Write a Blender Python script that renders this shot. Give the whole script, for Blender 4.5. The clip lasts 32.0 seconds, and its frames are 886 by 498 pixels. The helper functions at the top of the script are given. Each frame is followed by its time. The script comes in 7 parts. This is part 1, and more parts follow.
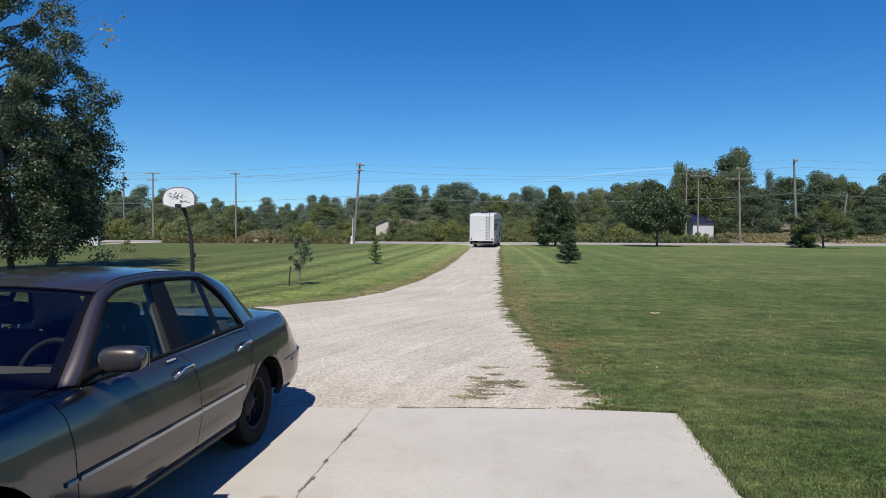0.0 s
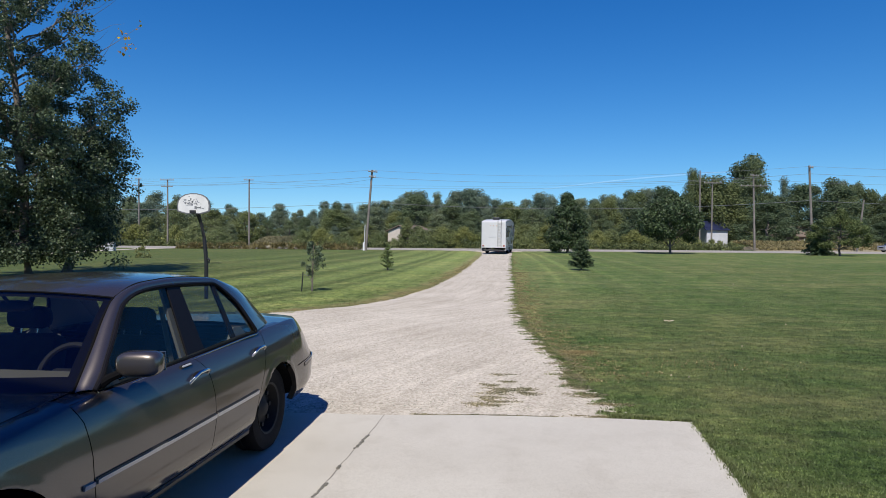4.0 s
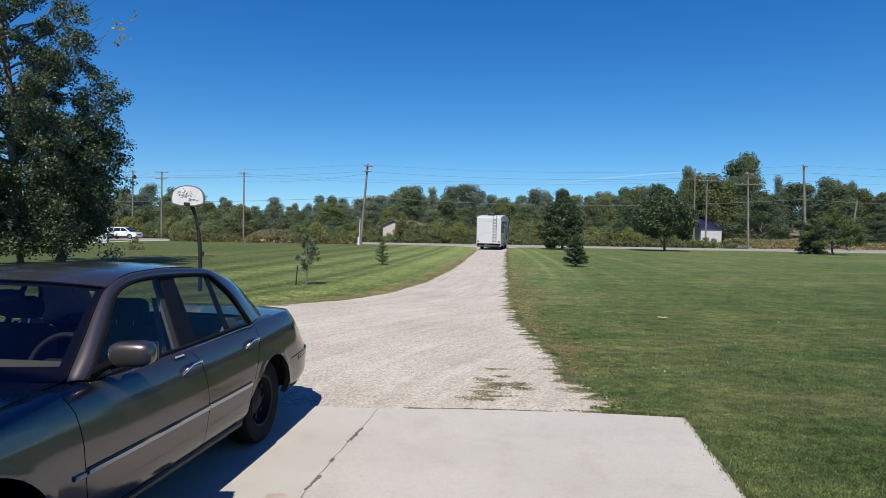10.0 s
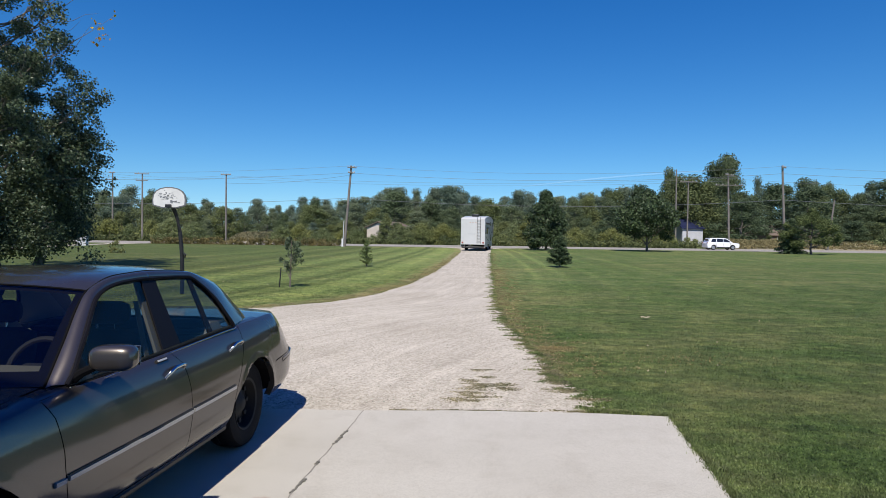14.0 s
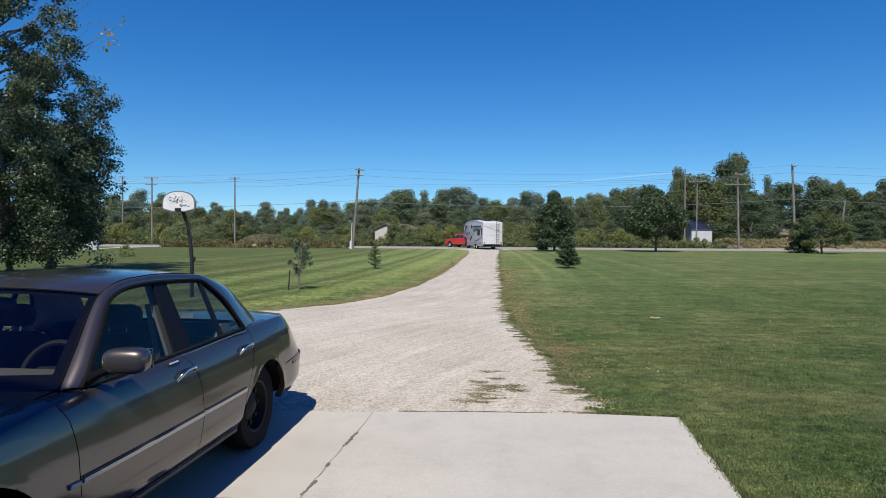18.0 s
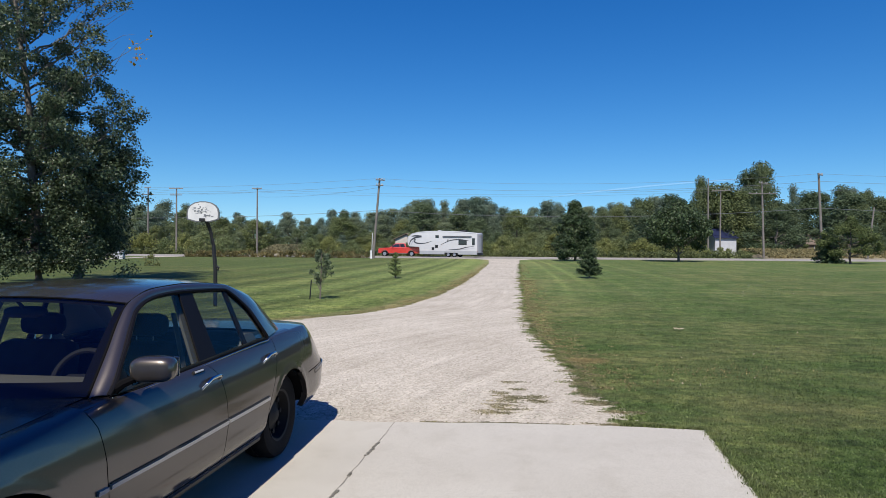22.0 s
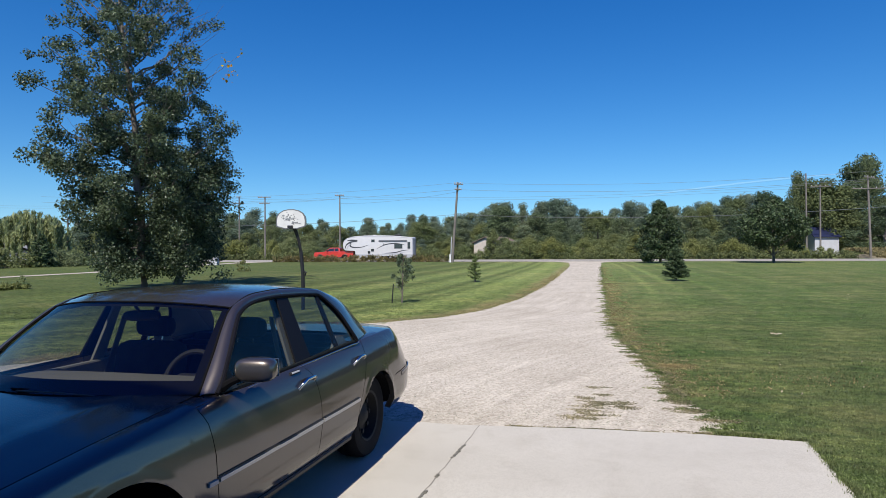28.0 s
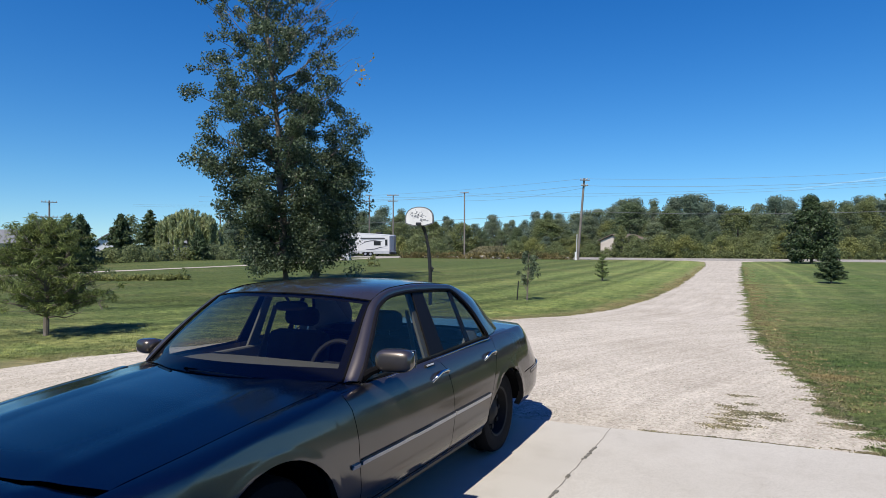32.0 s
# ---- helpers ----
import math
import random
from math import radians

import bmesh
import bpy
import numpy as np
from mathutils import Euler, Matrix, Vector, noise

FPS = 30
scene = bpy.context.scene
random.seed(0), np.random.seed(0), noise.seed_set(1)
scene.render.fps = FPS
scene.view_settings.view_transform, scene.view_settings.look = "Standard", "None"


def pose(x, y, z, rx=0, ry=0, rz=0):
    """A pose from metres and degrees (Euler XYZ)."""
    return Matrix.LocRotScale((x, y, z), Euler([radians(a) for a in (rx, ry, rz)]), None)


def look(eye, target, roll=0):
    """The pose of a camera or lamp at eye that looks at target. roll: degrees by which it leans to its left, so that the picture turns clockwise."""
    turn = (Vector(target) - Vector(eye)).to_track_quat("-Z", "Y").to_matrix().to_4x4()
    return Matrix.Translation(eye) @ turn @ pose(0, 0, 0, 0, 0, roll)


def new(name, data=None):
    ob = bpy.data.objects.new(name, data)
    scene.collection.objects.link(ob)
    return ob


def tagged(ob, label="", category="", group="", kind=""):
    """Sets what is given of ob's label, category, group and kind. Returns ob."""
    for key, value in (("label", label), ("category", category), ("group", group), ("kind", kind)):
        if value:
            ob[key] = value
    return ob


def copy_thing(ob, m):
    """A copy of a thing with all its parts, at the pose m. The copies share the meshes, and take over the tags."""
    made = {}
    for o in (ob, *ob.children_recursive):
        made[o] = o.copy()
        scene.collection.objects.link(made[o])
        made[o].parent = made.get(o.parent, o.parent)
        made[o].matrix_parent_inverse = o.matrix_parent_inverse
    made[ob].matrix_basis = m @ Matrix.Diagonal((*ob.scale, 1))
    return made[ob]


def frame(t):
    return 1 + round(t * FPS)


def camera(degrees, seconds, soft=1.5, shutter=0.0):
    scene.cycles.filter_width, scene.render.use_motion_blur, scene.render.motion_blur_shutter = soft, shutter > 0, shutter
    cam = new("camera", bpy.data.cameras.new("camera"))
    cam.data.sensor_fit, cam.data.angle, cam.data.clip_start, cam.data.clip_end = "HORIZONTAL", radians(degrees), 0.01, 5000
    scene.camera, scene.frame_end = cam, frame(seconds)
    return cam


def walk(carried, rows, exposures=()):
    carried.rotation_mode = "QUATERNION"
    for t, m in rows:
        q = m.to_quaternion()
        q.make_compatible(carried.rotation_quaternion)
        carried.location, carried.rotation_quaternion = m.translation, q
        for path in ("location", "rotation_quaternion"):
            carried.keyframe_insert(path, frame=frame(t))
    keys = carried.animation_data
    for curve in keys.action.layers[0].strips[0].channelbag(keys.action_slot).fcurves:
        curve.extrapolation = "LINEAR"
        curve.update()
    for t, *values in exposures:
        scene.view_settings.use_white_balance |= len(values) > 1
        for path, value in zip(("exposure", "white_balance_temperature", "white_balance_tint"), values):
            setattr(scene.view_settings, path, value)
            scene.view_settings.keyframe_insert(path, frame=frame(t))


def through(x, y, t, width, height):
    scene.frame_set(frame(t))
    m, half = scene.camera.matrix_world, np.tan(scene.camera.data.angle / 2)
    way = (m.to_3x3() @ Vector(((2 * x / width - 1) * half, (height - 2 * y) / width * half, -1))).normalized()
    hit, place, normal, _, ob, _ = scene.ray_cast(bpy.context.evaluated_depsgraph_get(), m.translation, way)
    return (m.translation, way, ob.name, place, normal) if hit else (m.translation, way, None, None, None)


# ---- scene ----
cam = camera(71.2, 32.0, 0.55)
PATH = [
    (0, (0.028, -0.019, 1.766), (0.025, 1.98, 1.706), 0.3),
    (0.5, (0.021, -0.018, 1.765), (0.006, 1.982, 1.728), 1.0),
    (1, (0.014, -0.013, 1.764), (-0.018, 1.986, 1.715), 1.6),
    (1.5, (0.019, -0.02, 1.768), (-0.007, 1.979, 1.723), 1.6),
    (2, (0.017, -0.021, 1.767), (-0.005, 1.978, 1.727), 1.4),
    (2.5, (0.012, -0.019, 1.764), (-0.006, 1.981, 1.72), 1.3),
    (3, (0.023, -0.031, 1.768), (-0.013, 1.969, 1.733), 1.0),
    (3.5, (0.017, -0.029, 1.769), (-0.024, 1.97, 1.732), 0.4),
    (5.5, (0.013, -0.007, 1.756), (-0.026, 1.993, 1.712), 0.7),
    (6, (0.007, 0.003, 1.755), (-0.028, 2.002, 1.709), 0.6),
    (6.5, (0.011, -0.008, 1.755), (-0.039, 1.991, 1.719), 0.6),
    (7, (0.008, -0.006, 1.759), (-0.033, 1.994, 1.725), 0.7),
    (7.5, (0.004, -0.009, 1.759), (-0.036, 1.99, 1.718), 0.6),
    (8, (0.017, -0.014, 1.757), (-0.012, 1.985, 1.709), 0.5),
    (8.5, (0.012, -0.002, 1.756), (-0.006, 1.997, 1.694), 0.3),
    (9, (0.007, 0.003, 1.751), (-0.015, 2.002, 1.68), 0.5),
    (9.5, (0.011, -0.008, 1.756), (-0.019, 1.991, 1.689), 0.7),
    (10, (0.01, -0.011, 1.752), (-0.014, 1.988, 1.698), 1.0),
    (10.5, (-0.003, 0.001, 1.751), (0.006, 1.999, 1.682), 1.2),
    (11, (0.005, -0.014, 1.75), (0.007, 1.985, 1.706), 0.9),
    (11.5, (0.007, -0.008, 1.747), (0.034, 1.991, 1.697), 0.9),
    (12, (0.006, -0.01, 1.752), (0.035, 1.99, 1.709), 0.8),
    (12.5, (0.004, -0.015, 1.748), (0.036, 1.984, 1.683), 0.7),
    (13, (0.004, -0.009, 1.746), (0.042, 1.989, 1.67), 0.8),
    (13.5, (0.005, -0.015, 1.751), (0.024, 1.985, 1.704), 0.6),
    (14, (0.004, -0.011, 1.751), (0.031, 1.988, 1.702), 0.8),
    (14.5, (0.008, -0.016, 1.751), (0.032, 1.983, 1.701), 0.6),
    (16.5, (0.003, -0.016, 1.754), (0.019, 1.984, 1.705), 0.5),
    (17, (0.003, -0.019, 1.753), (0.013, 1.981, 1.711), 0.5),
    (17.5, (0.002, -0.019, 1.753), (0.01, 1.981, 1.706), 0.6),
    (18, (-0.001, -0.019, 1.752), (0.0, 1.98, 1.708), 0.4),
    (18.5, (0.0, -0.021, 1.754), (-0.009, 1.979, 1.71), 0.5),
    (19, (0.001, -0.023, 1.755), (-0.013, 1.976, 1.719), 0.5),
    (19.5, (-0.002, -0.02, 1.754), (-0.013, 1.979, 1.715), 0.5),
    (20, (-0.004, -0.024, 1.755), (-0.03, 1.975, 1.716), 0.7),
    (20.5, (-0.008, -0.02, 1.752), (-0.041, 1.98, 1.716), 0.5),
    (21, (-0.005, -0.02, 1.752), (-0.038, 1.98, 1.722), 0.5),
    (21.5, (-0.007, -0.027, 1.754), (-0.054, 1.972, 1.725), 0.3),
    (22, (-0.014, -0.025, 1.754), (-0.078, 1.974, 1.741), 0.4),
    (22.5, (-0.014, -0.026, 1.756), (-0.097, 1.972, 1.741), 0.2),
    (23, (-0.015, -0.035, 1.757), (-0.118, 1.963, 1.742), 0.1),
    (23.5, (-0.019, -0.034, 1.755), (-0.135, 1.963, 1.745), 0.1),
    (24, (-0.024, -0.036, 1.756), (-0.165, 1.958, 1.743), 0.1),
    (24.5, (-0.024, -0.042, 1.758), (-0.18, 1.952, 1.751), -0.1),
    (25, (-0.023, -0.046, 1.755), (-0.17, 1.948, 1.743), -0.0),
    (25.5, (-0.032, -0.046, 1.758), (-0.216, 1.946, 1.755), -0.1),
    (27.5, (-0.039, -0.064, 1.762), (-0.301, 1.919, 1.756), -0.2),
    (28, (-0.052, -0.071, 1.762), (-0.368, 1.904, 1.76), -0.3),
    (28.5, (-0.061, -0.076, 1.764), (-0.446, 1.887, 1.762), -0.5),
    (29, (-0.067, -0.083, 1.764), (-0.496, 1.87, 1.761), -0.2),
    (29.5, (-0.079, -0.072, 1.759), (-0.551, 1.871, 1.742), 0.5),
    (30, (-0.088, -0.089, 1.758), (-0.623, 1.838, 1.74), 0.4),
    (30.5, (-0.089, -0.081, 1.758), (-0.663, 1.835, 1.738), 0.3),
    (31, (-0.105, -0.072, 1.759), (-0.734, 1.827, 1.738), 0.2),
    (31.5, (-0.103, -0.09, 1.755), (-0.767, 1.796, 1.737), -0.1),
    (32, (-0.108, -0.1, 1.761), (-0.808, 1.774, 1.75), 0.1),
]
walk(cam, [(t, look(eye, target, roll)) for t, eye, target, roll in PATH], [(0, 0.15), (20, 0.15), (24, 0.18), (28, 0.25), (32, 0.25)])

# ---- light ----
SUN_EL, SUN_AZ = 52.5, (-0.12, -0.99)
world = bpy.data.worlds.new("world")
scene.world = world
world.use_nodes = True
wn = world.node_tree
sky = wn.nodes.new("ShaderNodeTexSky")
sky.sky_type = "NISHITA"
sky.sun_disc = False
sky.sun_elevation = radians(SUN_EL)
sky.sun_rotation = math.atan2(SUN_AZ[0], SUN_AZ[1])
sky.altitude = 200
sky.air_density, sky.dust_density, sky.ozone_density = 1.0, 0.3, 5.5
tone = wn.nodes.new("ShaderNodeHueSaturation")
tone.inputs["Saturation"].default_value = 1.325
tone.inputs["Hue"].default_value = 0.5035
way = wn.nodes.new("ShaderNodeTexCoord")
lift = wn.nodes.new("ShaderNodeMapping")
lift.inputs["Location"].default_value = (0, 0, 0.045)
wn.links.new(way.outputs["Generated"], lift.inputs[0])
wn.links.new(lift.outputs[0], sky.inputs[0])
wn.links.new(sky.outputs[0], tone.inputs["Color"])
# the clear sky deepens from azure to a darker, purer blue towards the zenith
height = wn.nodes.new("ShaderNodeSeparateXYZ")
wn.links.new(way.outputs["Generated"], height.inputs[0])
deepen = wn.nodes.new("ShaderNodeValToRGB")
deepen.color_ramp.elements.new(0.5), deepen.color_ramp.elements.new(0.6)
for e, (p, c) in zip(deepen.color_ramp.elements, ((0.10, (1.0, 1.05, 1.0)), (0.40, (1.04, 0.94, 1.05)), (0.60, (0.80, 0.62, 0.96)), (0.95, (0.62, 0.40, 0.82)))):
    e.position, e.color = p, (*c, 1)
wn.links.new(height.outputs[2], deepen.inputs[0])
deep = wn.nodes.new("ShaderNodeMix")
deep.data_type, deep.blend_type = "RGBA", "MULTIPLY"
deep.inputs[0].default_value = 1.0
wn.links.new(tone.outputs[0], deep.inputs[6])
wn.links.new(deepen.outputs[0], deep.inputs[7])
wn.links.new(deep.outputs[2], wn.nodes["Background"].inputs[0])
wn.nodes["Background"].inputs[1].default_value = 0.115
sun_data = bpy.data.lights.new("sun", "SUN")
sun_data.energy, sun_data.angle, sun_data.color = 5.0, radians(0.53), (1.0, 0.95, 0.87)
sun = new("sun", sun_data)
ce = math.cos(radians(SUN_EL))
sun.matrix_world = look((SUN_AZ[0] * ce * 50, SUN_AZ[1] * ce * 50, math.sin(radians(SUN_EL)) * 50), (0, 0, 0))


# ---- materials ----
def nodes_of(name):
    m = bpy.data.materials.new(name)
    m.use_nodes = True
    nt = m.node_tree
    return m, nt, nt.nodes["Principled BSDF"]


def add(nt, kind, **values):
    n = nt.nodes.new(kind)
    for key, value in values.items():
        n.inputs[key].default_value = value
    return n


def ramp(nt, stops):
    n = nt.nodes.new("ShaderNodeValToRGB")
    r = n.color_ramp
    while len(r.elements) < len(stops):
        r.elements.new(0.5)
    for e, (p, c) in zip(r.elements, stops):
        e.position, e.color = p, (*c, 1)
    return n


def mixc(nt, fac, a, b, mode="MIX"):
    n = nt.nodes.new("ShaderNodeMix")
    n.data_type, n.blend_type = "RGBA", mode
    for value, socket in ((fac, n.inputs[0]), (a, n.inputs[6]), (b, n.inputs[7])):
        if isinstance(value, bpy.types.NodeSocket):
            nt.links.new(value, socket)
        else:
            socket.default_value = value if isinstance(value, (int, float)) else (*value, 1)
    return n.outputs[2]


def coords(nt, scale=(1, 1, 1), turn=0.0, kind="Object"):
    tc = nt.nodes.new("ShaderNodeTexCoord")
    mp = nt.nodes.new("ShaderNodeMapping")
    mp.inputs["Scale"].default_value = scale
    rot = nt.nodes.new("ShaderNodeMapping")
    rot.inputs["Rotation"].default_value = (0, 0, turn)
    nt.links.new(tc.outputs[kind], rot.inputs[0])
    nt.links.new(rot.outputs[0], mp.inputs[0])
    return mp.outputs[0]


def noise_of(nt, vec, scale, detail=4.0, rough=0.55):
    n = add(nt, "ShaderNodeTexNoise", Scale=scale, Detail=detail, Roughness=rough)
    nt.links.new(vec, n.inputs["Vector"])
    return n.outputs[0]


def bump_of(nt, height, strength, distance, bsdf):
    b = add(nt, "ShaderNodeBump", Strength=strength, Distance=distance)
    nt.links.new(height, b.inputs["Height"])
    nt.links.new(b.outputs[0], bsdf.inputs["Normal"])


def plain(name, color, rough=0.5, metal=0.0, var=0.12, scale=6.0, bump=0.0, coat=0.0, spec=0.5):
    """A solid surface with stains at two scales and a little relief."""
    m, nt, b = nodes_of(name)
    v = coords(nt)
    big, fine = noise_of(nt, v, scale * 0.3, 3), noise_of(nt, v, scale * 6, 5)
    lo = tuple(c * (1 - var) for c in color)
    hi = tuple(min(1, c * (1 + var)) for c in color)
    c1 = ramp(nt, [(0.3, lo), (0.7, hi)])
    nt.links.new(big, c1.inputs[0])
    c2 = ramp(nt, [(0.3, (1 - var * 0.6,) * 3), (0.7, (1, 1, 1))])
    nt.links.new(fine, c2.inputs[0])
    nt.links.new(mixc(nt, 1.0, c1.outputs[0], c2.outputs[0], "MULTIPLY"), b.inputs["Base Color"])
    b.inputs["Roughness"].default_value, b.inputs["Metallic"].default_value = rough, metal
    b.inputs["Coat Weight"].default_value = coat
    b.inputs["Coat Roughness"].default_value = 0.06
    b.inputs["Specular IOR Level"].default_value = spec
    if bump:
        bump_of(nt, fine, 0.5, bump, b)
    return m


def foliage(name, dark, light, shine=0.35, through=0.25, patch=0.4, spread=1.0):
    """Leaves: colour varies leaf by leaf and in patches; some light passes through."""
    m, nt, b = nodes_of(name)
    geo = nt.nodes.new("ShaderNodeNewGeometry")
    info = nt.nodes.new("ShaderNodeObjectInfo")
    mid = tuple((a + b) / 2 for a, b in zip(dark, light))
    ends = [tuple(m + (v - m) * spread for v, m in zip(c, mid)) for c in (tuple(v * 0.75 for v in dark), light, tuple(v * 1.55 for v in light))]
    c = ramp(nt, [(0.0, ends[0]), (0.72, ends[1]), (1.0, tuple(min(1, v) for v in ends[2]))])
    nt.links.new(geo.outputs["Random Per Island"], c.inputs[0])
    n = noise_of(nt, coords(nt), patch, 3)
    p = ramp(nt, [(0.35, (0.65, 0.7, 0.65)), (0.7, (1.1, 1.05, 0.95))])
    nt.links.new(n, p.inputs[0])
    o = ramp(nt, [(0.0, (0.8, 0.86, 0.85)), (0.5, (1.0, 1.0, 1.0)), (1.0, (1.2, 1.1, 0.85))])
    nt.links.new(info.outputs["Random"], o.inputs[0])
    col = mixc(nt, 1.0, c.outputs[0], p.outputs[0], "MULTIPLY")
    col = mixc(nt, 1.0, col, o.outputs[0], "MULTIPLY")
    nt.links.new(col, b.inputs["Base Color"])
    b.inputs["Roughness"].default_value = shine
    b.inputs["Specular IOR Level"].default_value = 0.35 if spread == 1.0 else 0.1
    tr = nt.nodes.new("ShaderNodeBsdfTranslucent")
    nt.links.new(col, tr.inputs[0])
    mix = nt.nodes.new("ShaderNodeMixShader")
    mix.inputs[0].default_value = through
    nt.links.new(b.outputs[0], mix.inputs[1])
    nt.links.new(tr.outputs[0], mix.inputs[2])
    nt.links.new(mix.outputs[0], nt.nodes["Material Output"].inputs[0])
    return m


def maths(nt, op, a, b=0.0, c=0.0):
    n = nt.nodes.new("ShaderNodeMath")
    n.operation = op
    for k, value in enumerate((a, b, c)):
        if isinstance(value, bpy.types.NodeSocket):
            nt.links.new(value, n.inputs[k])
        else:
            n.inputs[k].default_value = value
    return n.outputs[0]


VERGE = [(-4, -9.6), (5.8, -9.0), (7.6, -8.4), (9.6, -7.4), (11.8, -6.0), (13.4, -4.7), (14.35, -3.7), (15.45, -2.6), (17.35, -1.7), (21.2, -0.85),
         (28, 0.0), (38.8, 0.95), (59, 2.5), (76, 3.3)]


def beside_drive(nt, wobble=0.35):
    """How far a place lies to the right of the drive's curving left edge, and how far out it lies."""
    xyz = nt.nodes.new("ShaderNodeSeparateXYZ")
    nt.links.new(coords(nt), xyz.inputs[0])
    out = maths(nt, "MULTIPLY_ADD", xyz.outputs[1], 1 / 80, 4 / 80)
    bend = ramp(nt, [((y + 4) / 80, ((x + 10) / 20,) * 3) for y, x in VERGE])
    nt.links.new(out, bend.inputs[0])
    edge = maths(nt, "MULTIPLY_ADD", bend.outputs[0], 20, -10)
    loose = maths(nt, "MULTIPLY_ADD", noise_of(nt, coords(nt), 0.5, 4), wobble * 2, -wobble)
    return maths(nt, "ADD", maths(nt, "SUBTRACT", xyz.outputs[0], edge), loose), out


def lawn_color(nt, fine, tones):
    """Mown grass: tones by the fine value, straw streaks across, mowing lines along, soft patches."""
    v = coords(nt)
    stripe = noise_of(nt, coords(nt, (1.0, 0.03, 1), 0.135), 0.8, 3)
    across = noise_of(nt, coords(nt, (0.22, 0.8, 1), 0.06), 1.0, 5, 0.65)
    big, mid = noise_of(nt, v, 0.09, 4), noise_of(nt, v, 1.3, 5, 0.65)
    g = ramp(nt, tones)
    nt.links.new(fine, g.inputs[0])
    s = nt.nodes.new("ShaderNodeMath")
    s.operation = "MULTIPLY_ADD"
    nt.links.new(across, s.inputs[0])
    s.inputs[1].default_value = 0.62
    s2 = nt.nodes.new("ShaderNodeMath")
    s2.operation = "MULTIPLY"
    nt.links.new(big, s2.inputs[0])
    s2.inputs[1].default_value = 0.5
    nt.links.new(s2.outputs[0], s.inputs[2])
    dry = ramp(nt, [(0.53, (0, 0, 0)), (0.82, (1, 1, 1))])
    nt.links.new(s.outputs[0], dry.inputs[0])
    straw = tuple(c * k for c, k in zip(tones[-1][1], (1.65, 1.10, 1.45)))
    c = mixc(nt, dry.outputs[0], g.outputs[0], straw)
    side = nt.nodes.new("ShaderNodeSeparateXYZ")
    nt.links.new(coords(nt, (1, 1, 1), 0.055), side.inputs[0])
    parched = ramp(nt, [(0.0, (0.25,) * 3), (0.35, (0.34,) * 3), (0.84, (0.42,) * 3), (0.92, (0.22,) * 3), (0.98, (0, 0, 0))])
    scaled = nt.nodes.new("ShaderNodeMath")
    scaled.operation = "MULTIPLY_ADD"
    scaled.inputs[1].default_value, scaled.inputs[2].default_value = 0.05, 0.9
    nt.links.new(side.outputs[0], scaled.inputs[0])
    nt.links.new(scaled.outputs[0], parched.inputs[0])
    c = mixc(nt, parched.outputs[0], c, tuple(k * q for k, q in zip(tones[-1][1], (1.28, 1.08, 1.12))))
    st = ramp(nt, [(0.40, (0.95, 0.96, 0.96)), (0.60, (1.05, 1.04, 1.03))])
    nt.links.new(stripe, st.inputs[0])
    c = mixc(nt, 1.0, c, st.outputs[0], "MULTIPLY")
    ac = ramp(nt, [(0.36, (0.90, 0.92, 0.90)), (0.5, (1.0, 1.0, 1.0)), (0.64, (1.10, 1.08, 1.06))])
    nt.links.new(noise_of(nt, coords(nt, (0.25, 0.8, 1), -0.04), 1.3, 6, 0.75), ac.inputs[0])
    c = mixc(nt, 1.0, c, ac.outputs[0], "MULTIPLY")
    gr = ramp(nt, [(0.42, (0.56, 0.60, 0.56)), (0.5, (1.0, 1.0, 1.0)), (0.58, (1.44, 1.36, 1.34))])
    nt.links.new(noise_of(nt, v, 4.2, 9, 0.85), gr.inputs[0])
    c = mixc(nt, 1.0, c, gr.outputs[0], "MULTIPLY")
    wave = add(nt, "ShaderNodeTexWave", Scale=0.125, Distortion=2.2, Detail=2.0)
    wave.inputs["Detail Scale"].default_value = 0.6
    nt.links.new(coords(nt, (1.0, 0.06, 1), 0.125), wave.inputs["Vector"])
    wv = ramp(nt, [(0.25, (0.95, 0.96, 0.95)), (0.75, (1.05, 1.05, 1.04))])
    nt.links.new(wave.outputs[1], wv.inputs[0])
    c = mixc(nt, 1.0, c, wv.outputs[0], "MULTIPLY")
    # mowing rows run parallel to the drive: lanes on its left, thin pale lines on its right, fading towards the house
    away, out = beside_drive(nt, 0.14)
    lanes = ramp(nt, [((x + 20) / 20, (v ** 1.7, v ** 1.6, v ** 1.55)) for x, v in
                      ((-19, 0.92), (-17, 1.07), (-15.4, 0.9), (-14, 1.08), (-12.0, 0.84), (-10.4, 1.08), (-9.3, 0.78), (-8.4, 1.05), (-7.4, 1.12), (-6.4, 0.82), (-5.4, 1.06), (-4.7, 1.10),
                       (-4.05, 0.72), (-3.55, 1.06), (-3.1, 0.84), (-2.6, 1.10), (-1.9, 1.18), (-1.2, 1.02), (-0.9, 1.06), (-0.5, 1.0), (0, 1.0))])
    nt.links.new(maths(nt, "MULTIPLY_ADD", away, 1 / 20, 1.0), lanes.inputs[0])
    c = mixc(nt, 1.0, c, lanes.outputs[0], "MULTIPLY")
    pale = ramp(nt, [((x - 3) / 12, (v ** 1.9, v ** 1.7, v ** 1.55)) for x, v in
                     ((3, 1.0), (4.25, 0.98), (4.55, 1.22), (4.85, 0.96), (5.35, 0.94), (5.7, 1.24), (6.05, 0.96), (6.8, 0.95), (7.1, 1.14), (7.4, 0.96), (8.3, 0.95), (8.7, 1.12), (9.1, 0.96), (10.2, 0.95), (10.7, 1.10), (11.2, 0.97), (14, 1.0))])
